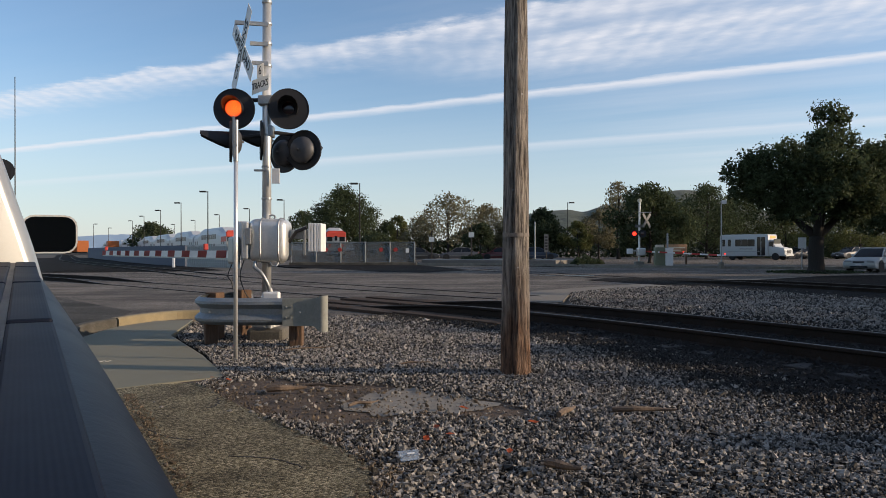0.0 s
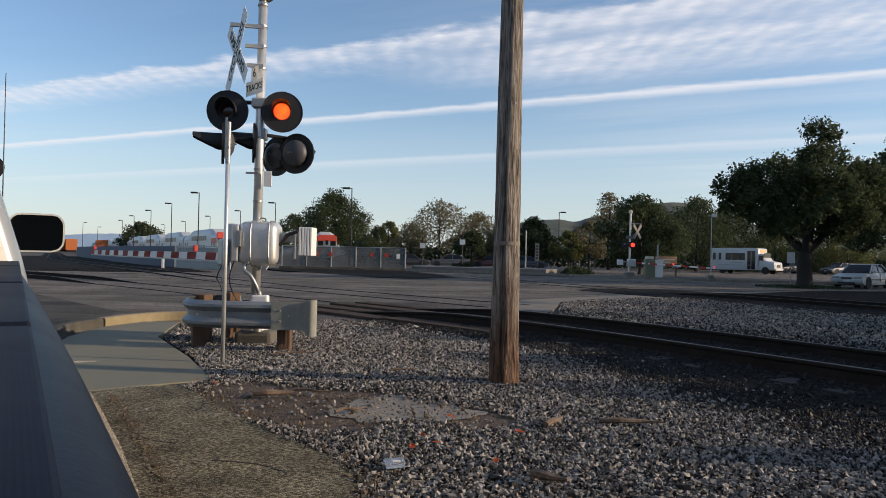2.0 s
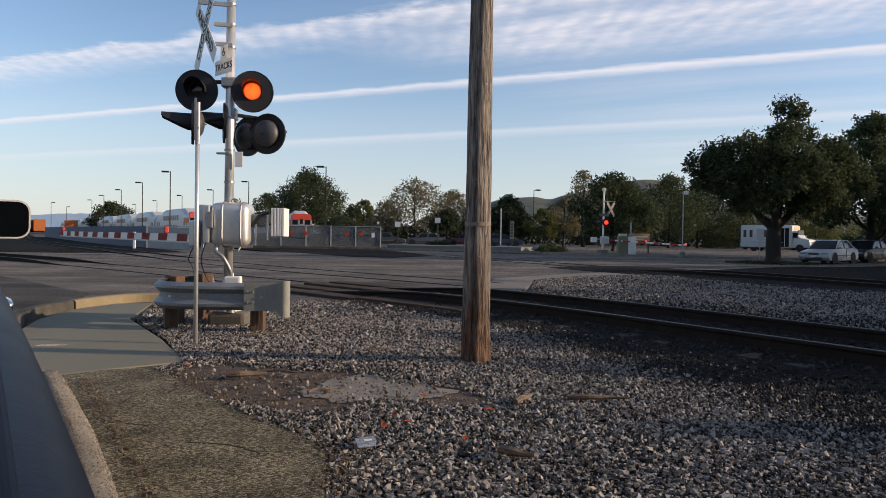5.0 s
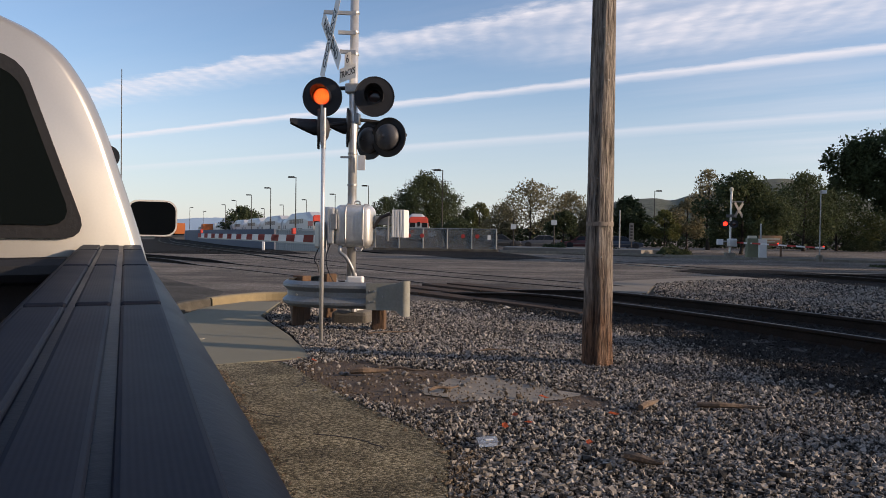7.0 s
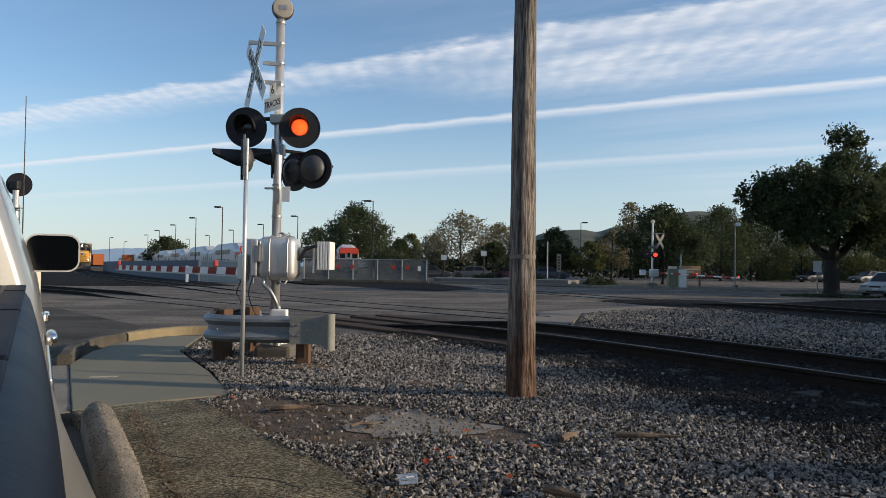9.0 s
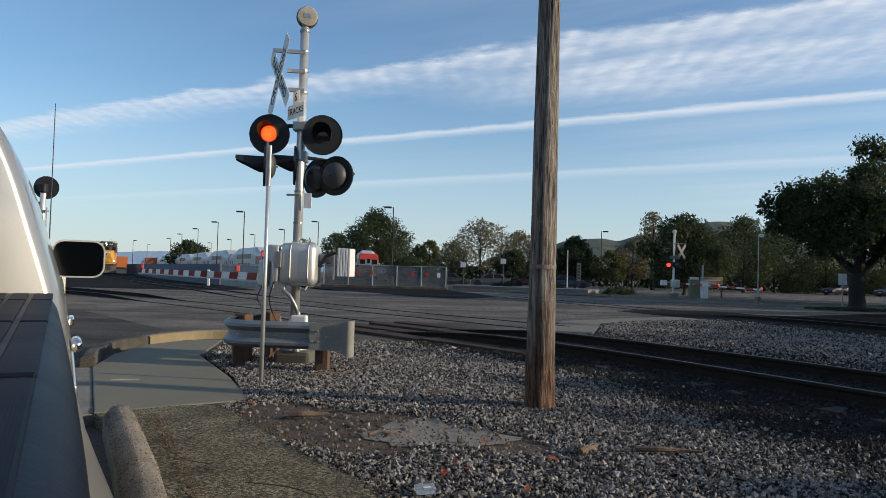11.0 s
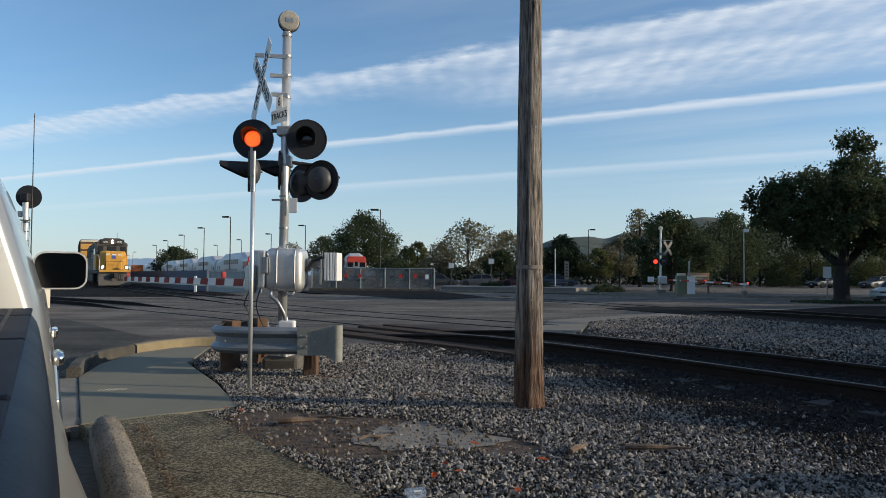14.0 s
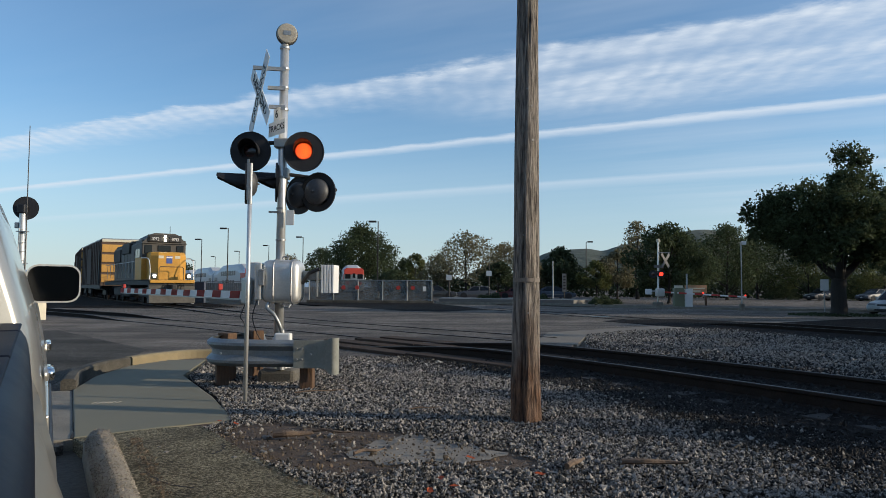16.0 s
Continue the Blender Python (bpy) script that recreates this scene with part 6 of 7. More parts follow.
def fences():
    chain = material("chain_link", (0.16, 0.165, 0.16), 0.6, 0.4, vary=0.25, scale=1.0, fine=40, bump=0.5)
    chain.node_tree.nodes["Principled BSDF"].inputs["Alpha"].default_value = 0.6      # open mesh
    t = thing("chain_fence", "grey chain-link fence with screening and red round markers", "fence")
    x0, x1, y, h = -12.2, -2.8, 55.0, 1.68
    part("fence_base", B(((x0 + x1) / 2, y, 0.0), (x1 - x0 + 0.3, 0.35, 0.3), None, 0.02), M["shaded_kerb"], t, "low concrete kerb")
    n = 5
    for k in range(n + 1):
        x = x0 + (x1 - x0) * k / n
        part("fence_post", C((x, y, 0), (x, y, h + 0.05), 0.045, None, 8), M["galv"], t)
    for k in range(n):
        a, b = x0 + (x1 - x0) * k / n, x0 + (x1 - x0) * (k + 1) / n
        part("fence_panel", B(((a + b) / 2, y + 0.02, h / 2 + 0.06), (b - a - 0.08, 0.02, h - 0.12)), chain, t)
    part("fence_rail", C((x0, y, h), (x1, y, h), 0.028, None, 8), M["galv"], t)
    for x in (-9.55, -8.5, -5.35, -4.25):
        part("marker_disc", C((x, y - 0.05, 1.12), (x, y - 0.07, 1.12), 0.16, None, 16), M["red"], t, "red round reflector")
    part("notice", B((-3.35, y - 0.05, 1.05), (0.24, 0.02, 0.36)), M["white"], t, "small white notice")
    wall_m = material("blue_grey_wall", (0.085, 0.10, 0.135), 0.8, vary=0.2, scale=0.6, fine=20, bump=0.2)
    w = thing("barrier_wall", "long blue-grey barrier wall beside the curved track", "wall", kind="structure")
    pts = [Vector(p) for p in ((-19.2, 52.2, 0), (-26, 61.5, 0), (-35, 76, 0), (-46, 94, 0), (-58.8, 116.2, 0))]
    sec = [(-0.12, -0.2), (-0.12, 1.45), (0.12, 1.45), (0.12, -0.2)]
    part("wall_face", sweep(smooth_line(pts, 4), sec), wall_m, w)
    picket = material("grey_fence_panel", (0.33, 0.34, 0.33), 0.7, 0.2, vary=0.25, scale=1.0, fine=20, bump=0.2)
    f = thing("panel_fence", "pale grey ribbed panel fence in front of the train", "fence")
    a, b = Vector((-19.0, 52.0, 0)), Vector((-12.4, 54.6, 0))
    a, b = Vector((-19.1, 52.0, 0)), Vector((-14.2, 48.6, 0))
    d = b - a
    ang = math.degrees(math.atan2(d.y, d.x))
    me = None
    n = 26
    for k in range(n):
        p = a + d * (k + 0.5) / n
        if me is None:
            ob = part("fence_panel", B((0, 0, 0.66), (d.length / n - 0.03, 0.05, 1.55), None, 0.01), picket, f)
            me = ob.data
        else:
            ob = new("fence_panel", me)
            ob.parent = f
        ob.matrix_local = pose(p.x, p.y, -0.05, 0, 0, ang)
    part("fence_rail", B((0, 0, 1.46), (d.length, 0.08, 0.06), pose(*((a + b) / 2), 0, 0, ang)), M["galv"], f)
    # white marker post and an orange barrier far left
    p = thing("marker_post", "short white marker post beside the wall", "post", pose(-18.6, 48.2, 0))
    part("post_body", B((0, 0, 0.5), (0.16, 0.1, 1.1), None, 0.01), M["white"], p)
    orange = material("orange_steel", (0.42, 0.12, 0.03), 0.7, vary=0.2)
    for k, (x, y) in enumerate(((-101, 196), (-97, 205), (-108, 206))):
        c = thing("freight_container", "rust-orange freight car standing far down the line", "freight car", pose(x, y, 0, 0, 0, 118), "far freight cars")
        part("container_body", B((0, 0, 2.2), (12, 2.8, 3.0), None, 0.05), orange, c)
        part("underframe", B((0, 0, 0.55), (11, 2.2, 0.5)), M["black"], c)


def far_street():
    # low kerbs and islands across the street
    for pts in ([(8.6, 48.6, 0), (11.6, 45.4, 0), (17.5, 42.2, 0), (24.5, 40.4, 0)], [(-2.4, 54.4, 0), (3.4, 52.8, 0), (8.4, 48.9, 0)]):
        sec = [(-0.1, -0.2), (-0.1, 0.08), (-0.07, 0.11), (0.1, 0.11), (0.1, -0.2)]
        solid("far_kerb", sweep(smooth_line(pts, 6), sec), M["kerb"], "pale concrete kerb across the street", "kerb", kind="structure")
    solid("far_island", plate([(8.7, 48.9), (11.7, 45.7), (17.5, 42.5), (24.5, 40.7), (29, 44), (20, 50), (12, 53)], -0.2, 0.06), M["earth"], "dry earth strip behind the far kerb", "ground", kind="structure")
    rim = material("platform_edge", (0.15, 0.14, 0.125), 0.8, vary=0.2, scale=1, fine=20)
    solid("platform", plate([(-2.4, 58), (8.0, 55.5), (12, 62), (-2.4, 66)], -0.2, 0.28), rim, "low concrete station platform", "platform", kind="structure")
    c = thing("control_cabinet", "olive green control cabinet beside the far gate", "cabinet", pose(13.05, 45.5, 0.06))
    part("cabinet_body", B((0, 0, 0.55), (0.62, 0.5, 1.25), None, 0.02), material("olive_steel", (0.17, 0.18, 0.11), 0.6, vary=0.15), c)
    part("cabinet_cap", B((0, 0, 1.22), (0.45, 0.4, 0.22), None, 0.02), M["cream"], c)
    c = thing("control_cabinet", "bright white control cabinet catching the low sun", "cabinet", pose(13.55, 45.2, 0.06))
    part("cabinet_body", B((0, 0, 0.5), (0.42, 0.4, 1.15), None, 0.02), M["white"], c)
    part("cabinet_cap", B((0, 0, 1.09), (0.46, 0.44, 0.05), None, 0.01), M["white"], c)
    b = thing("notice_board", "brown wooden station board with pale lettering bars", "sign board", pose(15.5, 50.0, 0.02, 0, 0, 3))
    part("board", B((0, 0, 1.16), (1.5, 0.06, 0.52), None, 0.01), material("brown_board", (0.42, 0.24, 0.13), 0.7, vary=0.15), b)
    for z, w in ((1.20, 1.2), (1.02, 0.6)):
        part("writing_bar", B((0, -0.035, z), (w, 0.01, 0.09)), M["cream"], b, "pale bar of lettering")
    for x in (-0.7, 0.7):
        part("board_post", B((x, 0.05, 0.5), (0.1, 0.1, 1.1)), M["post"], b)
    s = thing("road_sign", "white rectangular road sign on a steel post", "road sign", pose(19.7, 40.9, 0))
    part("sign_post", C((0, 0, -0.2), (0, 0, 1.75), 0.03, None, 8), M["galv"], s)
    part("sign_plate", B((0, -0.03, 1.45), (0.45, 0.01, 0.62)), M["alu"], s)
    for x, y, h, lab in ((8.1, 70.0, 3.8, "pale steel post on the platform"), (2.0, 72.0, 3.6, "dark station post with a small sign"), (-2.0, 73.0, 3.0, "dark station post with a small sign"), (14.6, 49.0, 2.2, "pale timber post by the far gate"), (27.6, 43.4, 2.7, "slim pale timber post behind the parked cars")):
        p = thing("steel_post", lab, "post", pose(x, y, 0))
        part("post_shaft", C((0, 0, -0.2), (0, 0, h), 0.07, 0.06, 8), M["galv"] if "pale" in lab else METAL_DARK, p)
        if "sign" in lab:
            part("sign_plate", B((0, -0.08, h * 0.72), (0.55, 0.02, 0.5)), M["alu"], p)
    p = thing("station_sign", "tall narrow black and white station sign", "sign", pose(9.0, 68.5, 0))
    part("sign_plate", B((0, 0, 1.7), (0.40, 0.05, 1.7)), M["backing"], p)
    for k in range(5):
        part("writing_bar", B((0, -0.03, 1.15 + 0.28 * k), (0.22, 0.01, 0.16)), M["text"], p)
    part("sign_post", C((0, 0.04, -0.2), (0, 0.04, 1.0), 0.05, None, 8), METAL_DARK, p)
    h = thing("low_building", "low beige building behind the trees", "building", pose(52, 108, 0, 0, 0, -25))
    part("wall", B((0, 0, 1.5), (14, 6, 3.1)), material("beige_stucco", (0.48, 0.38, 0.28), 0.9, vary=0.1, scale=1), h)
    part("roof", B((0, 0, 3.15), (14.8, 6.8, 0.3), None, 0.04), METAL_DARK, h)
    for k in range(4):
        wdw = part("window", B((-5 + 3.3 * k, -3.02, 1.6), (1.3, 0.06, 1.1)), M["black"], h)
        part("pane", B((-5 + 3.3 * k, -3.06, 1.6), (1.15, 0.02, 0.95)), glass_material("pane", (0.02, 0.025, 0.03)), wdw)
    # worn timbers beside the rails in the roadway
    pan = thing("crossing_timbers", "rust-brown timbers set along the rails in the street", "crossing timber", kind="structure")
    line = smooth_line([(4.27, 7.45, 0), (1.93, 11.15, 0), (-1.2, 14.7, 0), (-6.6, 20.4, 0)], 10)
    for off in (-1.10, -0.40, 0.40, 1.10):
        for i in range(11, 22, 3):
            p, q = line[i], line[i + 3]
            d = (q - p).normalized()
            side = Vector((d.y, -d.x, 0))
            c = (p + q) / 2 + side * off
            part("timber", B((0, 0, 0), ((q - p).length - 0.03, 0.42, 0.16), pose(c.x, c.y, -0.055 + 0.02 * (i < 15), 0, 0, math.degrees(math.atan2(d.y, d.x))), 0.012), M["panel"], pan)


def sky_blocking_walls():
    # two walls out of view, added to cut the sky light on the ground
    stucco = material("plain_stucco", (0.22, 0.19, 0.15), 0.9, vary=0.15, scale=0.6, fine=20)
    solid("wall_south", B((0, -17, 3.4), (60, 0.4, 7.2)), stucco, "unseen plain wall added across the side street to block sky light", "wall", kind="structure")
    solid("wall_west", B((-17, -5.5, 2.6), (0.4, 22.5, 5.6)), stucco, "unseen plain wall added along the side street to block sky light", "wall", kind="structure")


sky_blocking_walls()
woods()
distance()
lamps()
far_signal()
left_signal()
fences()
far_street()


# ---- vehicles ----
GLASS = glass_material("vehicle_glass", (0.012, 0.014, 0.016), 0.05)
GLASS.node_tree.nodes["Principled BSDF"].inputs["Specular IOR Level"].default_value = 0.3
TYRE = material("vehicle_tyre", (0.02, 0.02, 0.02), 0.9, vary=0.3)


def extruded(profile, y0, y1, inset=0.0):
    """A side outline (x, z) drawn across the width; the upper points lean in by inset."""
    bm = bmesh.new()
    top = max(z for _, z in profile)
    bot = min(z for _, z in profile)
    rows = []
    for y, s in ((y0, 1), (y1, -1)):
        rows.append([bm.verts.new((x, y + s * inset * max(0, (z - bot) / (top - bot) - 0.45) * 1.8, z)) for x, z in profile])
    n = len(profile)
    for k in range(n):
        j = (k + 1) % n
        bm.faces.new((rows[0][k], rows[0][j], rows[1][j], rows[1][k]))
    bm.faces.new(rows[0][::-1]), bm.faces.new(rows[1])
    bmesh.ops.recalc_face_normals(bm, faces=bm.faces)
    bmesh.ops.bevel(bm, geom=list(bm.edges), offset=0.03, segments=2, affect="EDGES", profile=0.5)
    return bm


def wheel_part(t, x, y, r, w, side):
    mw = facing(x, y, r, 0, side)
    wh = part("wheel", lathe([(r * 0.6, -w / 2), (r * 0.94, -w / 2), (r, -w / 3), (r, w / 3), (r * 0.94, w / 2), (r * 0.62, w / 2)], mw, 24), TYRE, t, "black tyre")
    part("rim", lathe([(r * 0.62, -w * 0.3), (r * 0.62, w * 0.4), (r * 0.2, w * 0.3), (0, w * 0.35)], mw, 16), M["galv"], wh, "grey wheel rim")


def cabin(k, glass_w, roof_w):
    """The glazed upper body: wide at the belt, narrower at the roof, sloped at both ends."""
    bm = bmesh.new()
    low = [(1.05, 0.84), (-1.72, 0.90)]
    high = [(0.30, 1.335), (-0.98, 1.35)]
    vs = []
    for (x, z), w in ((low[0], glass_w), (low[1], glass_w * 0.94), (high[1], roof_w), (high[0], roof_w)):
        vs.append([bm.verts.new((x * k, s * w, z)) for s in (-1, 1)])
    for p, q in zip(vs, vs[1:] + vs[:1]):
        bm.faces.new((p[0], q[0], q[1], p[1]))
    bm.faces.new([p[0] for p in vs]), bm.faces.new([p[1] for p in vs][::-1])
    bmesh.ops.recalc_face_normals(bm, faces=bm.faces)
    bmesh.ops.bevel(bm, geom=list(bm.edges), offset=0.05, segments=3, affect="EDGES", profile=0.6)
    return bm


def saloon(x, y, yaw, color, label, name="sedan_car", size=1.0):
    t = thing(name, label, "car", pose(x, y, -0.03, 0, 0, yaw) @ Matrix.Scale(size, 4), "parked cars")
    k = 1.0
    body = material("car_paint", color, 0.42, 0.0, vary=0.05, bump=0, coat=0.15)
    prof = [(2.10, 0.26), (2.20, 0.38), (2.20, 0.52), (2.08, 0.66), (1.75, 0.74), (1.10, 0.84), (0.2, 0.87), (-1.2, 0.90), (-1.75, 0.92), (-2.12, 0.86), (-2.22, 0.62), (-2.18, 0.34), (-2.0, 0.24), (-1.7, 0.20), (1.8, 0.18)]
    part("body", extruded(prof, -0.84, 0.84, 0.07), body, t, "", True).data.set_sharp_from_angle(angle=radians(40))
    part("window_band", cabin(k, 0.77, 0.60), GLASS, t, "dark window glass", True).data.set_sharp_from_angle(angle=radians(40))
    part("roof", extruded([(0.36, 1.315), (0.20, 1.365), (-0.35, 1.385), (-0.90, 1.37), (-1.08, 1.315)], -0.61, 0.61, 0.04), body, t, "", True)
    for s in (-1, 1):
        for top, low, w in (((0.31, 1.33), (1.02, 0.85), 0.05), ((-0.36, 1.34), (-0.30, 0.86), 0.045), ((-1.0, 1.34), (-1.66, 0.90), 0.075)):
            part("roof_pillar", C((top[0], s * 0.605, top[1]), (low[0], s * 0.765, low[1]), w * 0.6, w * 0.75, 8), body, t)
        for wx in (1.36, -1.34):
            part("wheel_arch", lathe([(0.33, 0.0), (0.37, 0.0), (0.37, 0.02), (0.33, 0.02)], facing(wx, s * 0.835, 0.31, 0, s), 20), M["black"], t, "dark wheel arch")
            wheel_part(t, wx, s * 0.76, 0.31, 0.2, s)
        part("headlamp", B((2.12, s * 0.58, 0.60), (0.14, 0.38, 0.12), None, 0.04), M["galv"], t, "clear headlamp")
        part("tail_lamp", B((-2.17, s * 0.60, 0.74), (0.07, 0.32, 0.16), None, 0.03), M["red"], t, "red tail lamp")
        part("door_mirror", B((0.70, s * 0.90, 0.93), (0.1, 0.15, 0.11), None, 0.03), body, t)
        part("door_seam", B((-0.32, s * 0.835, 0.60), (0.012, 0.02, 0.46)), M["black"], t)
        part("side_strip", B((-0.1, s * 0.845, 0.50), (2.2, 0.015, 0.05), None, 0.004), M["backing"], t)
    part("grille", B((2.205, 0, 0.57), (0.03, 0.56, 0.08)), M["black"], t)
    part("lower_grille", B((2.20, 0, 0.31), (0.04, 0.9, 0.08)), M["black"], t)
    part("plate_bar", B((2.215, 0, 0.43), (0.01, 0.3, 0.1)), M["white"], t, "blank plate")
    return t


saloon(21.2, 36.5, 219, (0.46, 0.47, 0.47), "white four-door sedan parked near the shade tree", size=0.88)
saloon(25.0, 39.4, 214, (0.014, 0.016, 0.022), "dark blue four-door sedan behind the white one", size=0.9)
saloon(40.5, 84.0, 200, (0.015, 0.015, 0.017), "black car parked under the trees")
saloon(45.0, 81.5, 200, (0.07, 0.07, 0.075), "dark grey car parked under the trees")
for cx, cy, col in ((-3.5, 78, (0.03, 0.03, 0.03)), (0.8, 79, (0.06, 0.06, 0.065)), (5.4, 82, (0.10, 0.02, 0.02)), (9.5, 80, (0.02, 0.03, 0.05))):
    saloon(cx, cy, 0 if col[0] < 0.05 else 180, col, "small car parked beyond the platform")


def shuttle_bus():
    t = thing("shuttle_bus", "white shuttle minibus with dark windows and a lit amber sign", "minibus", pose(29.65, 78.1, -0.02, 0, 0, -48))
    body = material("bus_white", (0.46, 0.47, 0.46), 0.45, vary=0.06, scale=1, fine=30, bump=0.03)
    amber = material("amber_sign", (0.6, 0.2, 0.05), 0.5, vary=0.1, emit=(1.0, 0.30, 0.06), power=0.9)
    part("body", extruded([(0, 0.45), (0, 2.5), (0.12, 2.66), (5.0, 2.66), (5.15, 2.55), (5.15, 0.40), (0.2, 0.38)], -1.08, 1.08, 0.05), body, t, "white box body", True).data.set_sharp_from_angle(angle=radians(30))
    part("cab", extruded([(5.1, 0.40), (5.1, 2.1), (5.35, 2.1), (5.85, 1.38), (6.7, 1.20), (6.78, 0.95), (6.78, 0.45)], -0.95, 0.95, 0.10), body, t, "white van nose", True).data.set_sharp_from_angle(angle=radians(30))
    part("windscreen", B((5.62, 0, 1.76), (0.04, 1.5, 0.80), pose(0, 0, 0), 0.01), GLASS, t)
    sign = part("destination_sign", B((5.17, 0, 2.36), (0.06, 1.25, 0.24), None, 0.02), amber, t, "lit amber destination sign")
    for s in (-1, 1):
        for x, w in ((0.45, 0.30), (1.08, 0.30), (2.02, 0.62), (2.70, 0.68), (3.42, 0.70)):
            part("side_window", B((x, s * 1.06, 1.78), (w, 0.05, 0.72), None, 0.02), GLASS, t, "dark window")
        part("cab_window", B((5.42, s * 0.90, 1.65), (0.46, 0.05, 0.5), None, 0.02), GLASS, t)
        wheel_part(t, 1.35, s * 0.90, 0.38, 0.3, s)
        wheel_part(t, 5.85, s * 0.86, 0.38, 0.24, s)
        part("headlamp", B((6.74, s * 0.66, 0.95), (0.1, 0.3, 0.2), None, 0.03), M["galv"], t)
        part("mirror", B((5.7, s * 1.16, 1.5), (0.08, 0.16, 0.34), None, 0.03), M["black"], t)
    part("passenger_door", B((4.45, -1.07, 1.42), (0.82, 0.05, 1.9), None, 0.02), GLASS, t, "glazed folding door")
    part("door_frame", B((4.45, -1.085, 1.42), (0.05, 0.05, 1.9)), body, t)
    part("grille", B((6.79, 0, 0.85), (0.03, 0.8, 0.3)), M["black"], t)
    part("bumper", B((6.82, 0, 0.48), (0.16, 1.8, 0.2), None, 0.05), M["galv"], t)
    part("skirt_stripe", B((2.6, -1.09, 0.9), (3.4, 0.01, 0.06)), M["galv"], t)
    part("lettering_bar", B((2.9, -1.09, 1.16), (1.4, 0.01, 0.1)), M["galv"], t, "grey bar of lettering")
    return t


BUS = shuttle_bus()


def commuter_train():
    shell = material("train_white", (0.50, 0.50, 0.50), 0.45, 0.2, vary=0.08, scale=0.3, fine=10, bump=0.03)
    redp = material("train_red", (0.50, 0.055, 0.03), 0.45, vary=0.12, scale=0.5)
    coach_glass = material("coach_window", (0.025, 0.028, 0.032), 0.35, vary=0.2, bump=0)
    stripe = material("train_stripe", (0.10, 0.14, 0.24), 0.5, vary=0.1)

    def coach(m, label, cab):
        t = thing("train_coach", label, "train coach", m, "parked commuter train")
        L, w = 25.0, 1.5
        prof = [(-w, 0.9), (-w, 3.55), (-1.3, 4.25), (-0.8, 4.62), (0.8, 4.62), (1.3, 4.25), (w, 3.55), (w, 0.9), (1.1, 0.55), (-1.1, 0.55)]
        bm = bmesh.new()
        rows = [[bm.verts.new((x, -y, z - (drop if z > 4 else 0.6 * drop if z > 3 else 0))) for y, z in prof] for x, drop in ((0, 0.75), (-3.4, 0.75), (-5.6, 0.0), (-L + 5.6, 0.0), (-L + 3.4, 0.75), (-L, 0.75))]
        n = len(prof)
        for p, q in zip(rows, rows[1:]):
            for k in range(n):
                j = (k + 1) % n
                bm.faces.new((p[k], p[j], q[j], q[k]))
        bm.faces.new(rows[0][::-1]), bm.faces.new(rows[-1])
        bmesh.ops.recalc_face_normals(bm, faces=bm.faces)
        part("body", bm, shell, t, "white double-deck coach body")
        for s in (-1, 1):
            for k in range(8):
                x = -7.4 - 1.45 * k
                part("window", B((x, s * 1.505, 3.2), (1.15, 0.05, 0.75), None, 0.02), coach_glass, t, "dark upper window")
            for k in range(5):
                x = -8.2 - 2.0 * k
                part("window", B((x, s * 1.505, 1.75), (1.35, 0.05, 0.7), None, 0.02), coach_glass, t, "dark lower window")
            for x in (-1.4, -2.9, -21.8, -23.4):
                part("window", B((x, s * 1.505, 2.3), (0.8, 0.04, 0.6), None, 0.02), coach_glass, t, "dark end window")
            part("stripe", B((-L / 2, s * 1.51, 1.15), (L - 0.4, 0.02, 0.22)), stripe, t, "dark stripe")
        for x in (-4, -21):
            part("bogie", B((x, 0, 0.48), (2.6, 2.3, 0.6), None, 0.05), M["black"], t)
        if cab:
            part("front_panel", B((0.04, 0, 3.40), (0.14, 2.96, 0.85), None, 0.12), redp, t, "red front band")
            part("front_apron", B((0.03, 0, 1.95), (0.08, 2.98, 2.15), None, 0.05), M["galv"], t, "grey steel cab front")
            for s in (-1, 1):
                part("side_red", B((-1.6, s * 1.515, 2.75), (3.1, 0.03, 0.75)), redp, t, "red side band")
                part("cab_window", B((0.06, s * 0.92, 2.75), (0.1, 0.8, 0.72), None, 0.03), GLASS, t)
                part("marker_lamp", C((0.06, s * 0.95, 1.75), (0.12, s * 0.95, 1.75), 0.26, None, 16), redp, t, "red round front marker")
            part("end_door", B((0.06, 0, 2.35), (0.08, 0.72, 1.9), None, 0.03), M["galv"], t)
            part("door_window", B((0.11, 0, 2.85), (0.02, 0.42, 0.7), None, 0.01), GLASS, t)
            part("roof_hood", B((-0.4, 0, 3.82), (0.9, 2.5, 0.36), None, 0.08), redp, t)
            part("coupler", B((0.25, 0, 0.85), (0.5, 0.3, 0.3), None, 0.05), M["black"], t)
        return t

    first = Vector((-31.6, 105.6, 0))
    d = Vector((-0.50, 0.866, 0))
    yaw = math.degrees(math.atan2(-d.y, -d.x))
    for k in range(9):
        p = first + d * 26.2 * k
        coach(pose(p.x, p.y, 0, 0, 0, yaw), "white double-deck commuter coach" + (" with a red end" if k == 0 else ""), k == 0)
    coach(pose(-17.4, 108.5, 0, 0, 0, -78), "double-deck commuter cab coach with a red and silver front", True)


commuter_train()


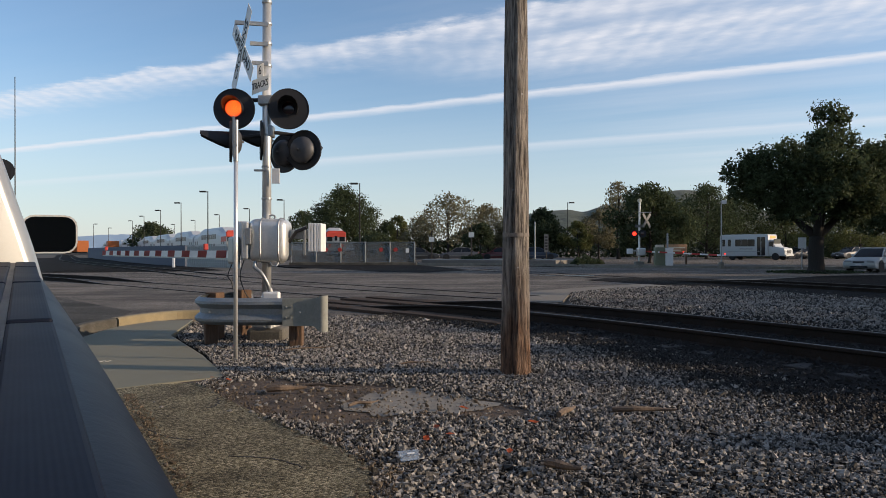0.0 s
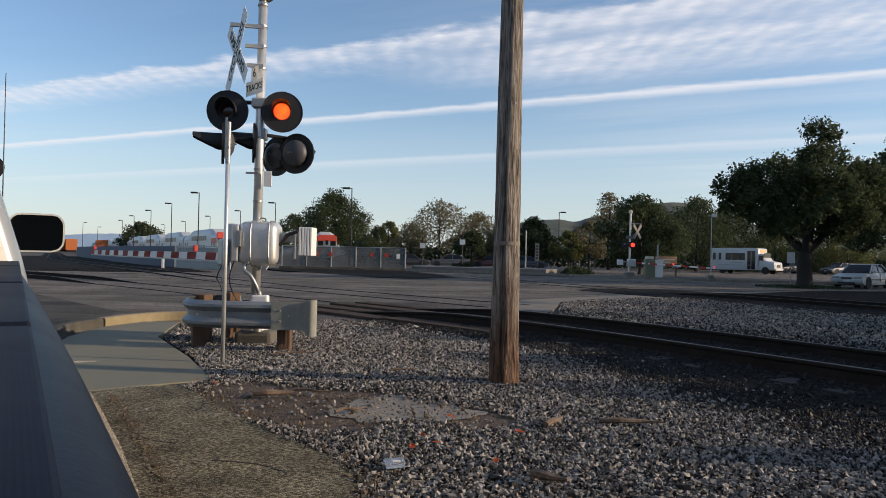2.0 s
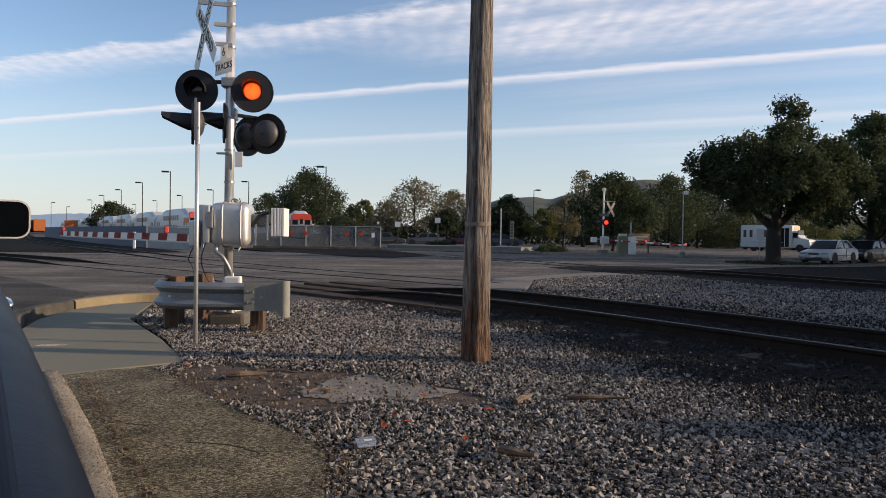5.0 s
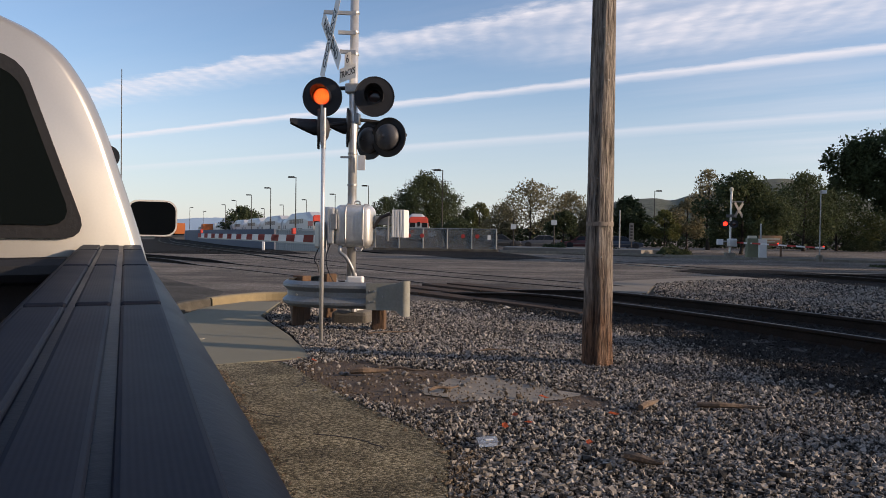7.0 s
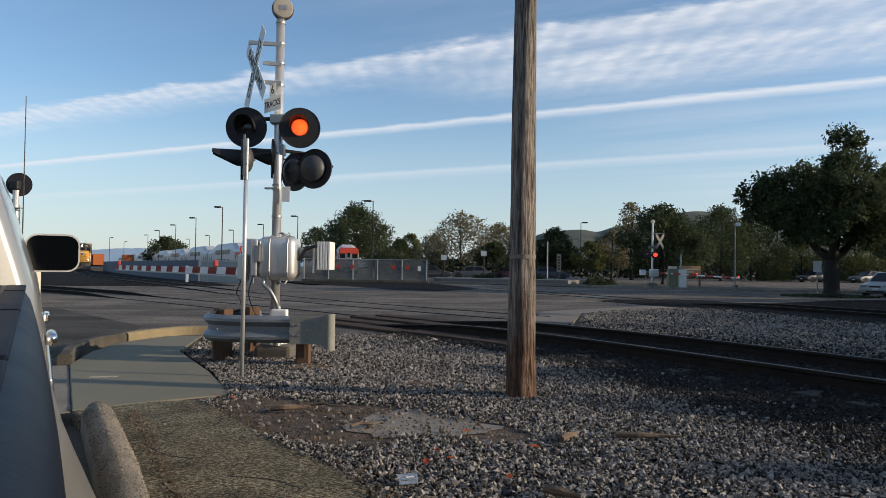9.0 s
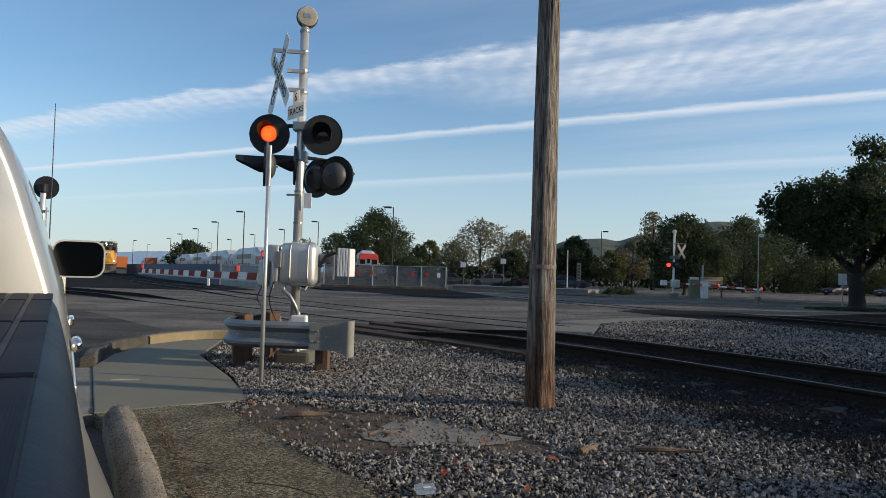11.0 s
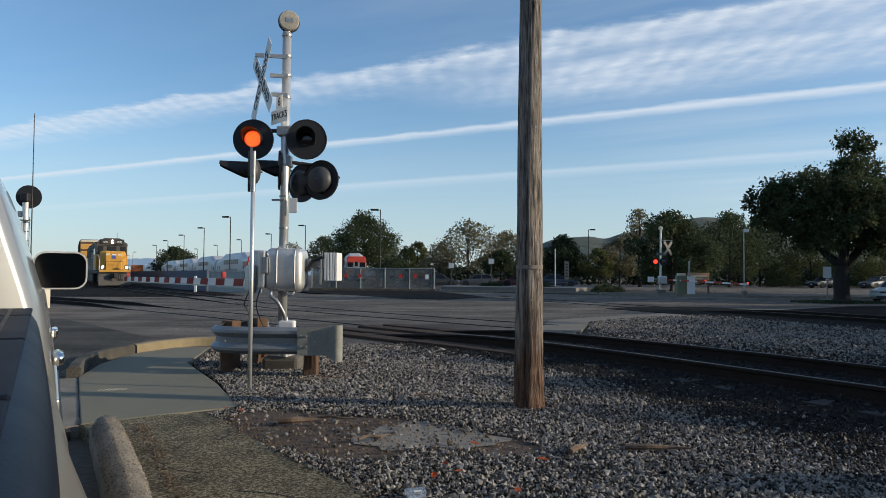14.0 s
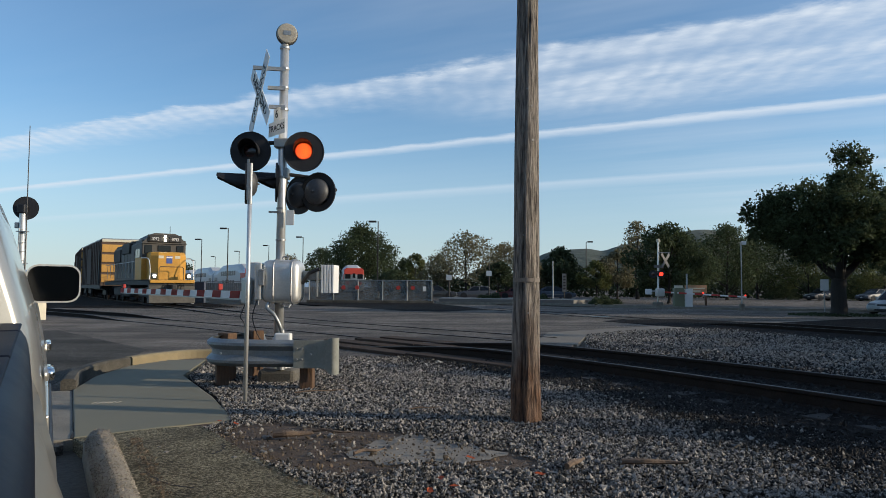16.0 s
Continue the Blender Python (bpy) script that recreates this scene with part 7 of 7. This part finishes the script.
def track_place(back):
    """The place and heading on the goods track, so many metres behind the point (-18.5, 43.5)."""
    line = TRACK_LINE
    i = TRACK_ZERO
    left = back
    if left < 0:
        while left < 0:
            seg = (line[i + 1] - line[i]).length
            if seg > -left:
                p = line[i] + (line[i + 1] - line[i]) * (-left / seg)
                break
            left += seg
            i += 1
        else:
            p = line[i]
        return p
    while i > 0:
        seg = (line[i] - line[i - 1]).length
        if seg >= left:
            return line[i] + (line[i - 1] - line[i]) * (left / seg)
        left -= seg
        i -= 1
    return line[0] + (line[0] - line[1]).normalized() * left


TRACK_LINE = smooth_line(TRACK_2, 10)
TRACK_ZERO = min(range(len(TRACK_LINE)), key=lambda i: (TRACK_LINE[i] - Vector((-18.5, 43.5, 0))).length)


def locomotive():
    yellow = material("loco_yellow", (0.52, 0.26, 0.03), 0.5, vary=0.22, scale=1.2, fine=20, bump=0.05)
    grey = material("loco_grey", (0.062, 0.056, 0.048), 0.6, vary=0.25, scale=0.8, fine=20, bump=0.05)
    dark = material("loco_black", (0.025, 0.024, 0.023), 0.7, vary=0.3, scale=1, fine=20)
    head = material("headlight_glow", (1, 0.9, 0.7), 0.3, vary=0.02, emit=(1.0, 0.86, 0.62), power=14.0)
    t = thing("locomotive", "yellow and grey diesel goods locomotive with lit headlights", "locomotive", pose(-18.5, 43.5, 0.08))
    L = 17.6
    part("frame", B((-L / 2, 0, 1.27), (L, 3.0, 0.26), None, 0.03), dark, t, "black walkway frame")
    part("walkway_edge", B((-L / 2, 0, 1.44), (L, 3.1, 0.05)), dark, t)
    bm = bmesh.new()
    plan = [(-2.5, -1.18), (-1.25, -1.18), (-0.92, -0.72), (-0.92, 0.72), (-1.25, 1.18), (-2.5, 1.18)]
    rows = [[bm.verts.new((x - lean * (x + 2.5), y * (1 - 0.6 * lean), z)) for x, y in plan] for z, lean in ((1.46, 0.0), (2.86, 0.0), (3.02, 0.06), (3.08, 0.16))]
    for p, q in zip(rows, rows[1:]):
        for k in range(6):
            bm.faces.new((p[k], p[(k + 1) % 6], q[(k + 1) % 6], q[k]))
    bm.faces.new(rows[0][::-1]), bm.faces.new(rows[-1])
    bmesh.ops.recalc_face_normals(bm, faces=bm.faces)
    part("low_nose", bm, yellow, t, "yellow low nose with chamfered corners")
    for y in (-0.55, 0.55):
        part("nose_patch", B((-0.915, y, 2.78), (0.012, 0.34, 0.16)), M["cream"], t, "pale nose panel")
    part("nose_rail", tube([(-0.30, -0.80, 1.45), (-0.30, -0.80, 2.10), (-0.30, -0.72, 2.2), (-0.30, 0.72, 2.2), (-0.30, 0.80, 2.10), (-0.30, 0.80, 1.45)], 0.024, 6), dark, t, "dark handrail before the nose")
    part("cab", B((-3.5, 0, 2.64), (2.1, 3.0, 2.42), None, 0.06), grey, t, "grey driver's cab")
    part("cab_apron", B((-3.5, 0, 2.13), (2.13, 3.04, 1.36), None, 0.03), yellow, t, "yellow lower part of the cab")
    bm = bmesh.new()
    prof = [(-1.55, 3.62), (-1.0, 4.12), (-0.7, 4.24), (0.7, 4.24), (1.0, 4.12), (1.55, 3.62)]
    rows = [[bm.verts.new((x, y, z)) for y, z in prof] for x in (-2.35, -4.7)]
    for k in range(len(prof) - 1):
        bm.faces.new((rows[0][k], rows[0][k + 1], rows[1][k + 1], rows[1][k]))
    bm.faces.new((rows[0][0], rows[1][0], rows[1][-1], rows[0][-1]))
    bm.faces.new(rows[0][::-1]), bm.faces.new(rows[1])
    bmesh.ops.recalc_face_normals(bm, faces=bm.faces)
    part("cab_roof", bm, grey, t, "sloped grey cab roof")
    part("headlight_box", B((-2.36, 0, 3.92), (0.14, 2.3, 0.44), None, 0.03), dark, t)
    for s in (-1, 1):
        nb = part("number_box", B((-2.27, s * 0.68, 3.88), (0.06, 0.74, 0.30), None, 0.01), dark, t, "lit number box")
        lettering("1092", 0.27, facing(-2.235, s * 0.68, 3.88, 1, 0), M["white"], nb)
        part("front_window", B((-2.44, s * 1.08, 3.28), (0.06, 0.52, 0.50), None, 0.03), GLASS, t, "dark cab window")
        part("side_window", B((-3.4, s * 1.51, 3.05), (0.8, 0.04, 0.55), None, 0.02), GLASS, t)
        part("side_window", B((-4.15, s * 1.51, 3.05), (0.5, 0.04, 0.55), None, 0.02), GLASS, t)
        part("ditch_light", C((-0.18, s * 1.12, 1.68), (-0.08, s * 1.12, 1.68), 0.10, None, 16), head, t, "lit ditch light")
        part("ditch_light_box", B((-0.30, s * 1.12, 1.68), (0.22, 0.34, 0.34), None, 0.03), dark, t)
        part("handrail", tube(smooth_line([(-0.15, s * 1.42, 1.45), (-0.15, s * 1.42, 2.15), (-0.6, s * 1.46, 2.65), (-2.4, s * 1.5, 2.75)], 5), 0.028, 6), M["white"], t, "pale step handrail")
        part("step_rail", tube([(-0.10, s * 1.45, 0.55), (-0.10, s * 1.45, 1.7)], 0.03, 6), M["white"], t)
        for k in range(9):
            part("stanchion", C((-5.6 - 1.35 * k, s * 1.46, 1.6), (-5.6 - 1.35 * k, s * 1.46, 2.6), 0.022, None, 6), M["galv"], t)
        part("hood_rail", C((-5.0, s * 1.46, 2.6), (-17.2, s * 1.46, 2.6), 0.022, None, 6), M["galv"], t)
        for k in range(4):
            part("step", B((-0.5, s * 1.32, 0.45 + 0.28 * k), (0.55, 0.3, 0.04)), dark, t)
        for k in range(8):
            part("hood_door", B((-5.7 - 1.3 * k, s * 0.965, 2.62), (1.2, 0.03, 1.4), None, 0.01), grey, t)
    part("centre_window", B((-2.44, 0, 3.34), (0.06, 0.9, 0.36), None, 0.03), GLASS, t)
    for z in (3.82, 4.02):
        part("headlight", C((-2.30, 0, z), (-2.20, 0, z), 0.085, None, 16), head, t, "lit headlight")
    part("nose_emblem", B((-0.915, 0.0, 2.62), (0.02, 0.40, 0.42), None, 0.008), stripe_blue(), t, "blue and white shield shape")
    part("emblem_bar", B((-0.903, 0.0, 2.76), (0.01, 0.40, 0.09)), M["white"], t)
    part("front_plate", B((0.06, 0, 1.36), (0.14, 2.9, 0.18), None, 0.03), yellow, t, "yellow front sill")
    part("plough", extruded([(0.12, 0.14), (-0.35, 0.14), (-0.35, 1.20), (-0.05, 1.20)], -1.5, 1.5), material("dirty_grey_steel", (0.085, 0.078, 0.066), 0.8, vary=0.5, scale=2, fine=15), t, "dirty grey snow plough")
    part("coupler", B((0.30, 0, 1.0), (0.7, 0.34, 0.36), None, 0.06), dark, t)
    for y in (-0.5, -0.3, 0.35, 0.55, 0.75):
        part("brake_hose", tube(smooth_line([(0.0, y, 1.2), (0.16, y, 0.95), (0.10, y, 0.55)], 4), 0.03, 6), dark, t)
    part("engine_hood", B((-10.4, 0, 2.62), (11.6, 1.9, 2.4), None, 0.08), grey, t, "long grey engine hood")
    part("hood_roof", B((-10.4, 0, 3.86), (11.4, 1.7, 0.16), None, 0.04), dark, t)
    part("blower_duct", B((-5.4, 0.0, 3.95), (1.6, 1.8, 0.4), None, 0.08), dark, t)
    for x in (-8.0, -11.0, -12.6, -14.2):
        part("roof_fan", C((x, 0, 3.9), (x, 0, 4.16), 0.62, 0.58, 20), dark, t, "black roof fan")
    part("radiator", B((-14.6, 0, 3.2), (3.0, 2.1, 0.9), None, 0.04), dark, t)
    part("dynamic_brake", B((-10.6, 0, 3.6), (3.0, 2.2, 0.7), None, 0.06), dark, t)
    part("fuel_tank", B((-9.0, 0, 0.85), (3.6, 2.6, 0.95), None, 0.18), dark, t)
    for x in (-3.6, -13.9):
        tr = part("bogie", B((x, 0, 0.72), (3.4, 2.1, 0.55), None, 0.06), dark, t)
        for dx in (-1.3, 1.3):
            for s in (-1, 1):
                part("wheel", C((x + dx, s * 0.70, 0.50), (x + dx, s * 0.84, 0.50), 0.5, None, 24), M["rail"], tr)
    part("aerial", C((-3.4, 0.6, 4.2), (-3.4, 0.6, 4.75), 0.02, None, 6), dark, t)
    return t


def stripe_blue():
    return material("emblem_blue", (0.05, 0.09, 0.30), 0.5, vary=0.1, bump=0)


def box_car(label, side, end):
    t = thing("box_car", label, "goods wagon", None, "goods wagons")
    L = 15.5
    body = part("body", B((-L / 2, 0, 2.95), (L, 3.0, 3.7), None, 0.04), side, t)
    part("roof", B((-L / 2, 0, 4.84), (L + 0.1, 2.9, 0.12), None, 0.04), M["galv"], t, "pale metal roof")
    for z in (1.5, 2.3, 3.1, 3.9):
        part("end_rib", B((0.03, 0, z + 0.2), (0.10, 2.9, 0.62), None, 0.05), end, t, "yellow corrugated end panel")
    part("end_cap", B((0.03, 0, 4.72), (0.10, 2.9, 0.2), None, 0.03), M["cream"], t)
    for s in (-1, 1):
        for k in range(12):
            part("side_post", B((-0.7 - 1.27 * k, s * 1.52, 2.95), (0.14, 0.08, 3.5)), side, t)
        part("sliding_door", B((-L / 2, s * 1.56, 2.8), (3.0, 0.08, 3.1), None, 0.02), side, t)
        part("sill", B((-L / 2, s * 1.45, 1.0), (L, 0.12, 0.26)), M["black"], t)
        part("ladder", B((-0.35, s * 1.58, 2.6), (0.4, 0.04, 2.6), None, 0.01), M["black"], t)
    part("underframe", B((-L / 2, 0, 0.92), (L + 0.3, 1.2, 0.36)), M["black"], t)
    for x in (-2.0, -13.5):
        tr = part("bogie", B((x, 0, 0.58), (2.4, 1.9, 0.4), None, 0.05), M["black"], t)
        for dx in (-0.85, 0.85):
            for s in (-1, 1):
                part("wheel", C((x + dx, s * 0.70, 0.42), (x + dx, s * 0.82, 0.42), 0.42, None, 20), M["rail"], tr)
    return t


LOCO = locomotive()
for piece in LOCO.children_recursive:          # to its true height and width over the handrails
    piece.data.transform(Matrix.Diagonal((1, 0.86, 1.03, 1)))
RUST = material("wagon_brown", (0.085, 0.055, 0.040), 0.8, vary=0.35, scale=0.8, fine=15, bump=0.2)
ORANGE_END = material("wagon_yellow", (0.50, 0.27, 0.06), 0.7, vary=0.25, scale=0.8, fine=15, bump=0.1)
WAGONS = [box_car("brown goods wagon with a yellow ribbed end", RUST, ORANGE_END)]
for k in range(5):
    WAGONS.append(copy_thing(WAGONS[0], Matrix()))


# ---- litter and small things ----
def litter():
    rng = random.Random(9)
    wood = material("grey_stick", (0.14, 0.10, 0.07), 0.9, vary=0.4, scale=8, fine=60, bump=0.6)
    clear = glass_material("clouded_plastic", (0.75, 0.76, 0.75), 0.22, 0.8)
    leaf = material("orange_leaf", (0.48, 0.10, 0.03), 0.8, vary=0.3)
    # clear food box
    t = thing("plastic_box", "crushed clear plastic food box lying in the gravel", "litter", pose(-0.23, 4.02, 0.018, 4, -3, 12))
    bm = bmesh.new()
    box(bm, (0, 0, 0.012), (0.098, 0.08, 0.024), None, 0.006)
    part("box_tray", bm, clear, t)
    part("box_rim", B((0, 0, 0.026), (0.108, 0.09, 0.004), None, 0.001), clear, t)
    part("box_label", B((0.01, -0.01, 0.0295), (0.04, 0.018, 0.002)), M["white"], t)
    # sticks
    for x, y, L, r, yaw, lab in ((0.76, 5.07, 0.24, 0.018, 55, "short broken grey stick"), (1.28, 5.10, 0.42, 0.016, -6, "dark splintered board piece"), (-1.28, 5.83, 0.30, 0.022, 10, "brown broken bark piece"), (-0.62, 5.30, 0.24, 0.010, 35, "thin bent twig on the mud"), (-1.55, 8.1, 0.55, 0.007, 25, "long pale twig on the gravel"), (0.55, 3.85, 0.2, 0.02, -40, "dark wood scrap on the gravel"), (-0.35, 7.1, 0.30, 0.006, 20, "thin pale twig on the gravel"), (-1.0, 5.95, 0.34, 0.010, -10, "thin dry twig on the soil")):
        pts = [(-L / 2, 0, 0), (-L / 6, rng.uniform(-0.02, 0.02), 0.01), (L / 6, rng.uniform(-0.02, 0.02), 0.004), (L / 2, 0, 0.008)]
        ob = solid("stick", tube(smooth_line(pts, 3), r, 7, [r * (0.7 + 0.5 * math.sin(1 + i * 0.3)) for i in range(10)]), wood, lab, "stick", "sticks")
        ob.matrix_world = pose(x, y, 0.03, 0, 0, yaw)
    # fallen leaves
    for x, y in ((0.08, 5.14), (-0.10, 4.62), (-0.02, 4.45), (0.30, 4.10), (-0.15, 4.35), (-2.02, 6.30), (-1.85, 6.2), (0.5, 4.75)):
        bm = bmesh.new()
        vs = [bm.verts.new((0.035 * a, 0.035 * b, 0.01 * c)) for a, b, c in ((-1, 0, 0.4), (-0.3, -0.55, 0), (0.6, -0.4, 0.6), (1.1, 0, 0.1), (0.5, 0.5, 0.7), (-0.4, 0.5, 0.1))]
        bm.faces.new(vs)
        bmesh.ops.solidify(bm, geom=list(bm.faces), thickness=0.001)
        ob = solid("fallen_leaf", bm, leaf, "curled orange fallen leaf on the gravel", "leaf", "fallen leaves")
        ob.matrix_world = pose(x, y, 0.035, rng.uniform(-15, 15), rng.uniform(-15, 15), rng.uniform(0, 360))
    # larger stones on the bare patch
    stone = material("pale_stone", (0.16, 0.15, 0.135), 0.85, vary=0.3, scale=10, fine=60, bump=0.5)
    g = np.random.default_rng(3)
    for k in range(46):
        a, r = g.uniform(0, 6.28), g.uniform(0, 1.2)
        x, y = -0.8 + 1.2 * r * math.cos(a), 5.5 + 0.6 * r * math.sin(a)
        s = g.uniform(0.009, 0.024)
        bm = bmesh.new()
        bmesh.ops.create_icosphere(bm, subdivisions=1, radius=1)
        for v in bm.verts:
            v.co = Vector((v.co.x * s * g.uniform(0.8, 1.3), v.co.y * s * g.uniform(0.8, 1.3), v.co.z * s * 0.7))
        ob = solid("stone", bm, stone, "loose pale stone on the dried mud", "stone", "loose stones")
        ob.matrix_world = pose(x, y, 0.004, 0, 0, g.uniform(0, 360))
    # crumbs and dead leaves along the path's edges
    n = 2000
    u = g.uniform(0, 1, n)
    edge = smooth_line([(-2.10, 6.24, 0), (-1.41, 5.24, 0), (-0.83, 4.52, 0), (-0.41, 3.92, 0), (-0.37, 3.48, 0), (-0.32, 2.8, 0)], 12)
    kerb = smooth_line([(-2.55, 5.62, 0), (-1.55, 3.9, 0), (-0.62, 2.1, 0)], 16)
    pts = []
    for i in range(n):
        line = edge if i % 2 else kerb
        p = line[min(len(line) - 1, int(u[i] * len(line)))]
        off = g.normal(0.05, 0.05) if i % 2 else abs(g.normal(0.0, 0.02)) + 0.10
        pts.append((p.x + off * 0.83 + g.normal(0, 0.025), p.y + off * 0.56 + g.normal(0, 0.025), 0.008))
    dirt = material("dirt_crumbs", (0.10, 0.075, 0.05), 0.95, vary=0.5, scale=8, island=0.5)
    ob = scatter_mesh("debris", np.array(pts), 0.006 * g.lognormal(0, 0.4, n), dirt, 0.5, g)
    tagged(ob, "brown crumbs and dead leaves along the path edge", "debris", kind="stuff")
    # brown soil and bark round the bare patch
    n = 900
    a, r = g.uniform(0, 6.28, n), np.sqrt(g.uniform(0, 1, n))
    x, y = -1.1 + 1.5 * r * np.cos(a) * 0.93, 5.5 + 0.62 * r * np.sin(a) - 0.33 * 1.5 * r * np.cos(a) * 0.6
    ok = ~((x + y * 0.665 < 2.02))
    ob = scatter_mesh("debris", np.stack([x, y, np.full(n, 0.006)], -1)[ok], 0.007 * g.lognormal(0, 0.4, int(ok.sum())), dirt, 0.5, g)
    tagged(ob, "brown soil crumbs and bark on the mud", "debris", kind="stuff")
    # chalk scribble on the slab, joint in the gutter and cracks in the path
    chalk = material("chalk_mark", (0.27, 0.265, 0.235), 0.9, vary=0.2)
    t = thing("chalk_mark", "white scribbled chalk mark on the slab", "marking", pose(-3.55, 7.35, 0.002, 0, 0, 12))
    for k in range(4):
        part("chalk_stroke", tube(smooth_line([(0.05 * k - 0.1, -0.05, 0), (0.05 * k - 0.06, 0.05, 0), (0.05 * k - 0.03, -0.03, 0), (0.05 * k, 0.05, 0)], 3), 0.004, 5), chalk, t)
    tar = material("dark_crack", (0.02, 0.018, 0.016), 0.95, vary=0.3)
    for name, pts in (("gutter_joint", [(-4.35, 8.22, 0), (-3.6, 6.95, 0), (-2.96, 5.75, 0)]), ("path_crack", [(-1.95, 4.75, 0), (-1.7, 4.5, 0), (-1.5, 4.42, 0)]), ("path_crack", [(-1.75, 5.6, 0), (-1.68, 5.4, 0), (-1.7, 5.25, 0)]), ("path_crack", [(-1.2, 4.1, 0), (-0.95, 4.05, 0), (-0.75, 3.9, 0)])):
        line = smooth_line(pts, 8)
        for i, p in enumerate(line):
            p.x += 0.012 * math.sin(i * 1.9)
            p.z = 0.006 if name == "path_crack" else -0.006
        w = 0.014 if name == "gutter_joint" else 0.006
        solid(name, sweep(line, [(-w, -0.02), (-w, 0.001), (w, 0.001), (w, -0.02)]), tar, "dark crack line in the surface", "crack", kind="structure")
    # damp streaks across the far street
    wet = material("damp_asphalt", (0.03, 0.03, 0.032), 0.18, vary=0.2, scale=0.6, fine=8, bump=0.05)
    for x, y, a, b in ((5.4, 31.5, 1.6, 0.35), (10.5, 37.5, 0.7, 0.2)):
        bm = bmesh.new()
        bmesh.ops.create_circle(bm, cap_ends=True, segments=24, radius=1)
        for v in bm.verts:
            ang = math.atan2(v.co.y, v.co.x)
            k = 1 + 0.2 * math.sin(3 * ang + x) + 0.12 * math.sin(7 * ang)
            v.co = (x + a * v.co.x * k, y + b * v.co.y * k, -0.026)
        solid("puddle", bm, wet, "shallow puddle reflecting the sky on the street", "puddle", kind="structure")


litter()


# ---- what moves ----
def motions():
    # crossing lamps: the lit insert of one side comes forward as that of the other goes back
    edges = [0.0] + [math.ceil((0.517 + 0.6893 * n) * FPS - 0.5) / FPS for n in range(23)]
    for led, m, side in LED_PARTS:
        rows = []
        for n in range(len(edges)):
            a = edges[n]
            b = edges[n + 1] if n + 1 < len(edges) else 16.0
            on = (n % 2 == 0) == (side == "left")
            at = m @ Matrix.Translation((0, 0, 0.022 if on else -0.03))
            rows += [(a, at), (b - 1 / FPS if b < 16.0 else 16.0, at)]
        walk(led, rows)

    # goods train on its curved track, at twelve metres a second
    def rows_for(offset, length, h):
        rows = []
        for k in range(33):
            t = k * 0.5
            back = 12.0 * (16.0 - t) + offset - 2.0
            a, b = track_place(back + 0.18 * length), track_place(back + 0.82 * length)
            d = (a - b).normalized()
            front = a + d * 0.18 * length
            rows.append((t, pose(front.x, front.y, h, 0, 0, math.degrees(math.atan2(d.y, d.x)))))
        return rows

    walk(LOCO, rows_for(0.0, 17.6, 0.0))
    for k, w in enumerate(WAGONS):
        walk(w, rows_for(18.6 + 16.4 * k, 15.5, 0.0))
    # the minibus waits, then drives off along the far street
    yaw = -48.0
    bus = [(0, 29.5, 78.2), (2.5, 29.65, 78.1), (3.0, 30.2, 77.8), (3.5, 30.8, 77.5), (3.7, 31.2, 77.2), (5.8, 37.0, 73.0), (6.5, 39.5, 71.0), (9.0, 51.0, 62.5), (16.0, 86.0, 36.5)]
    walk(BUS, [(t, pose(x, y, -0.02, 0, 0, yaw)) for t, x, y in bus])


motions()
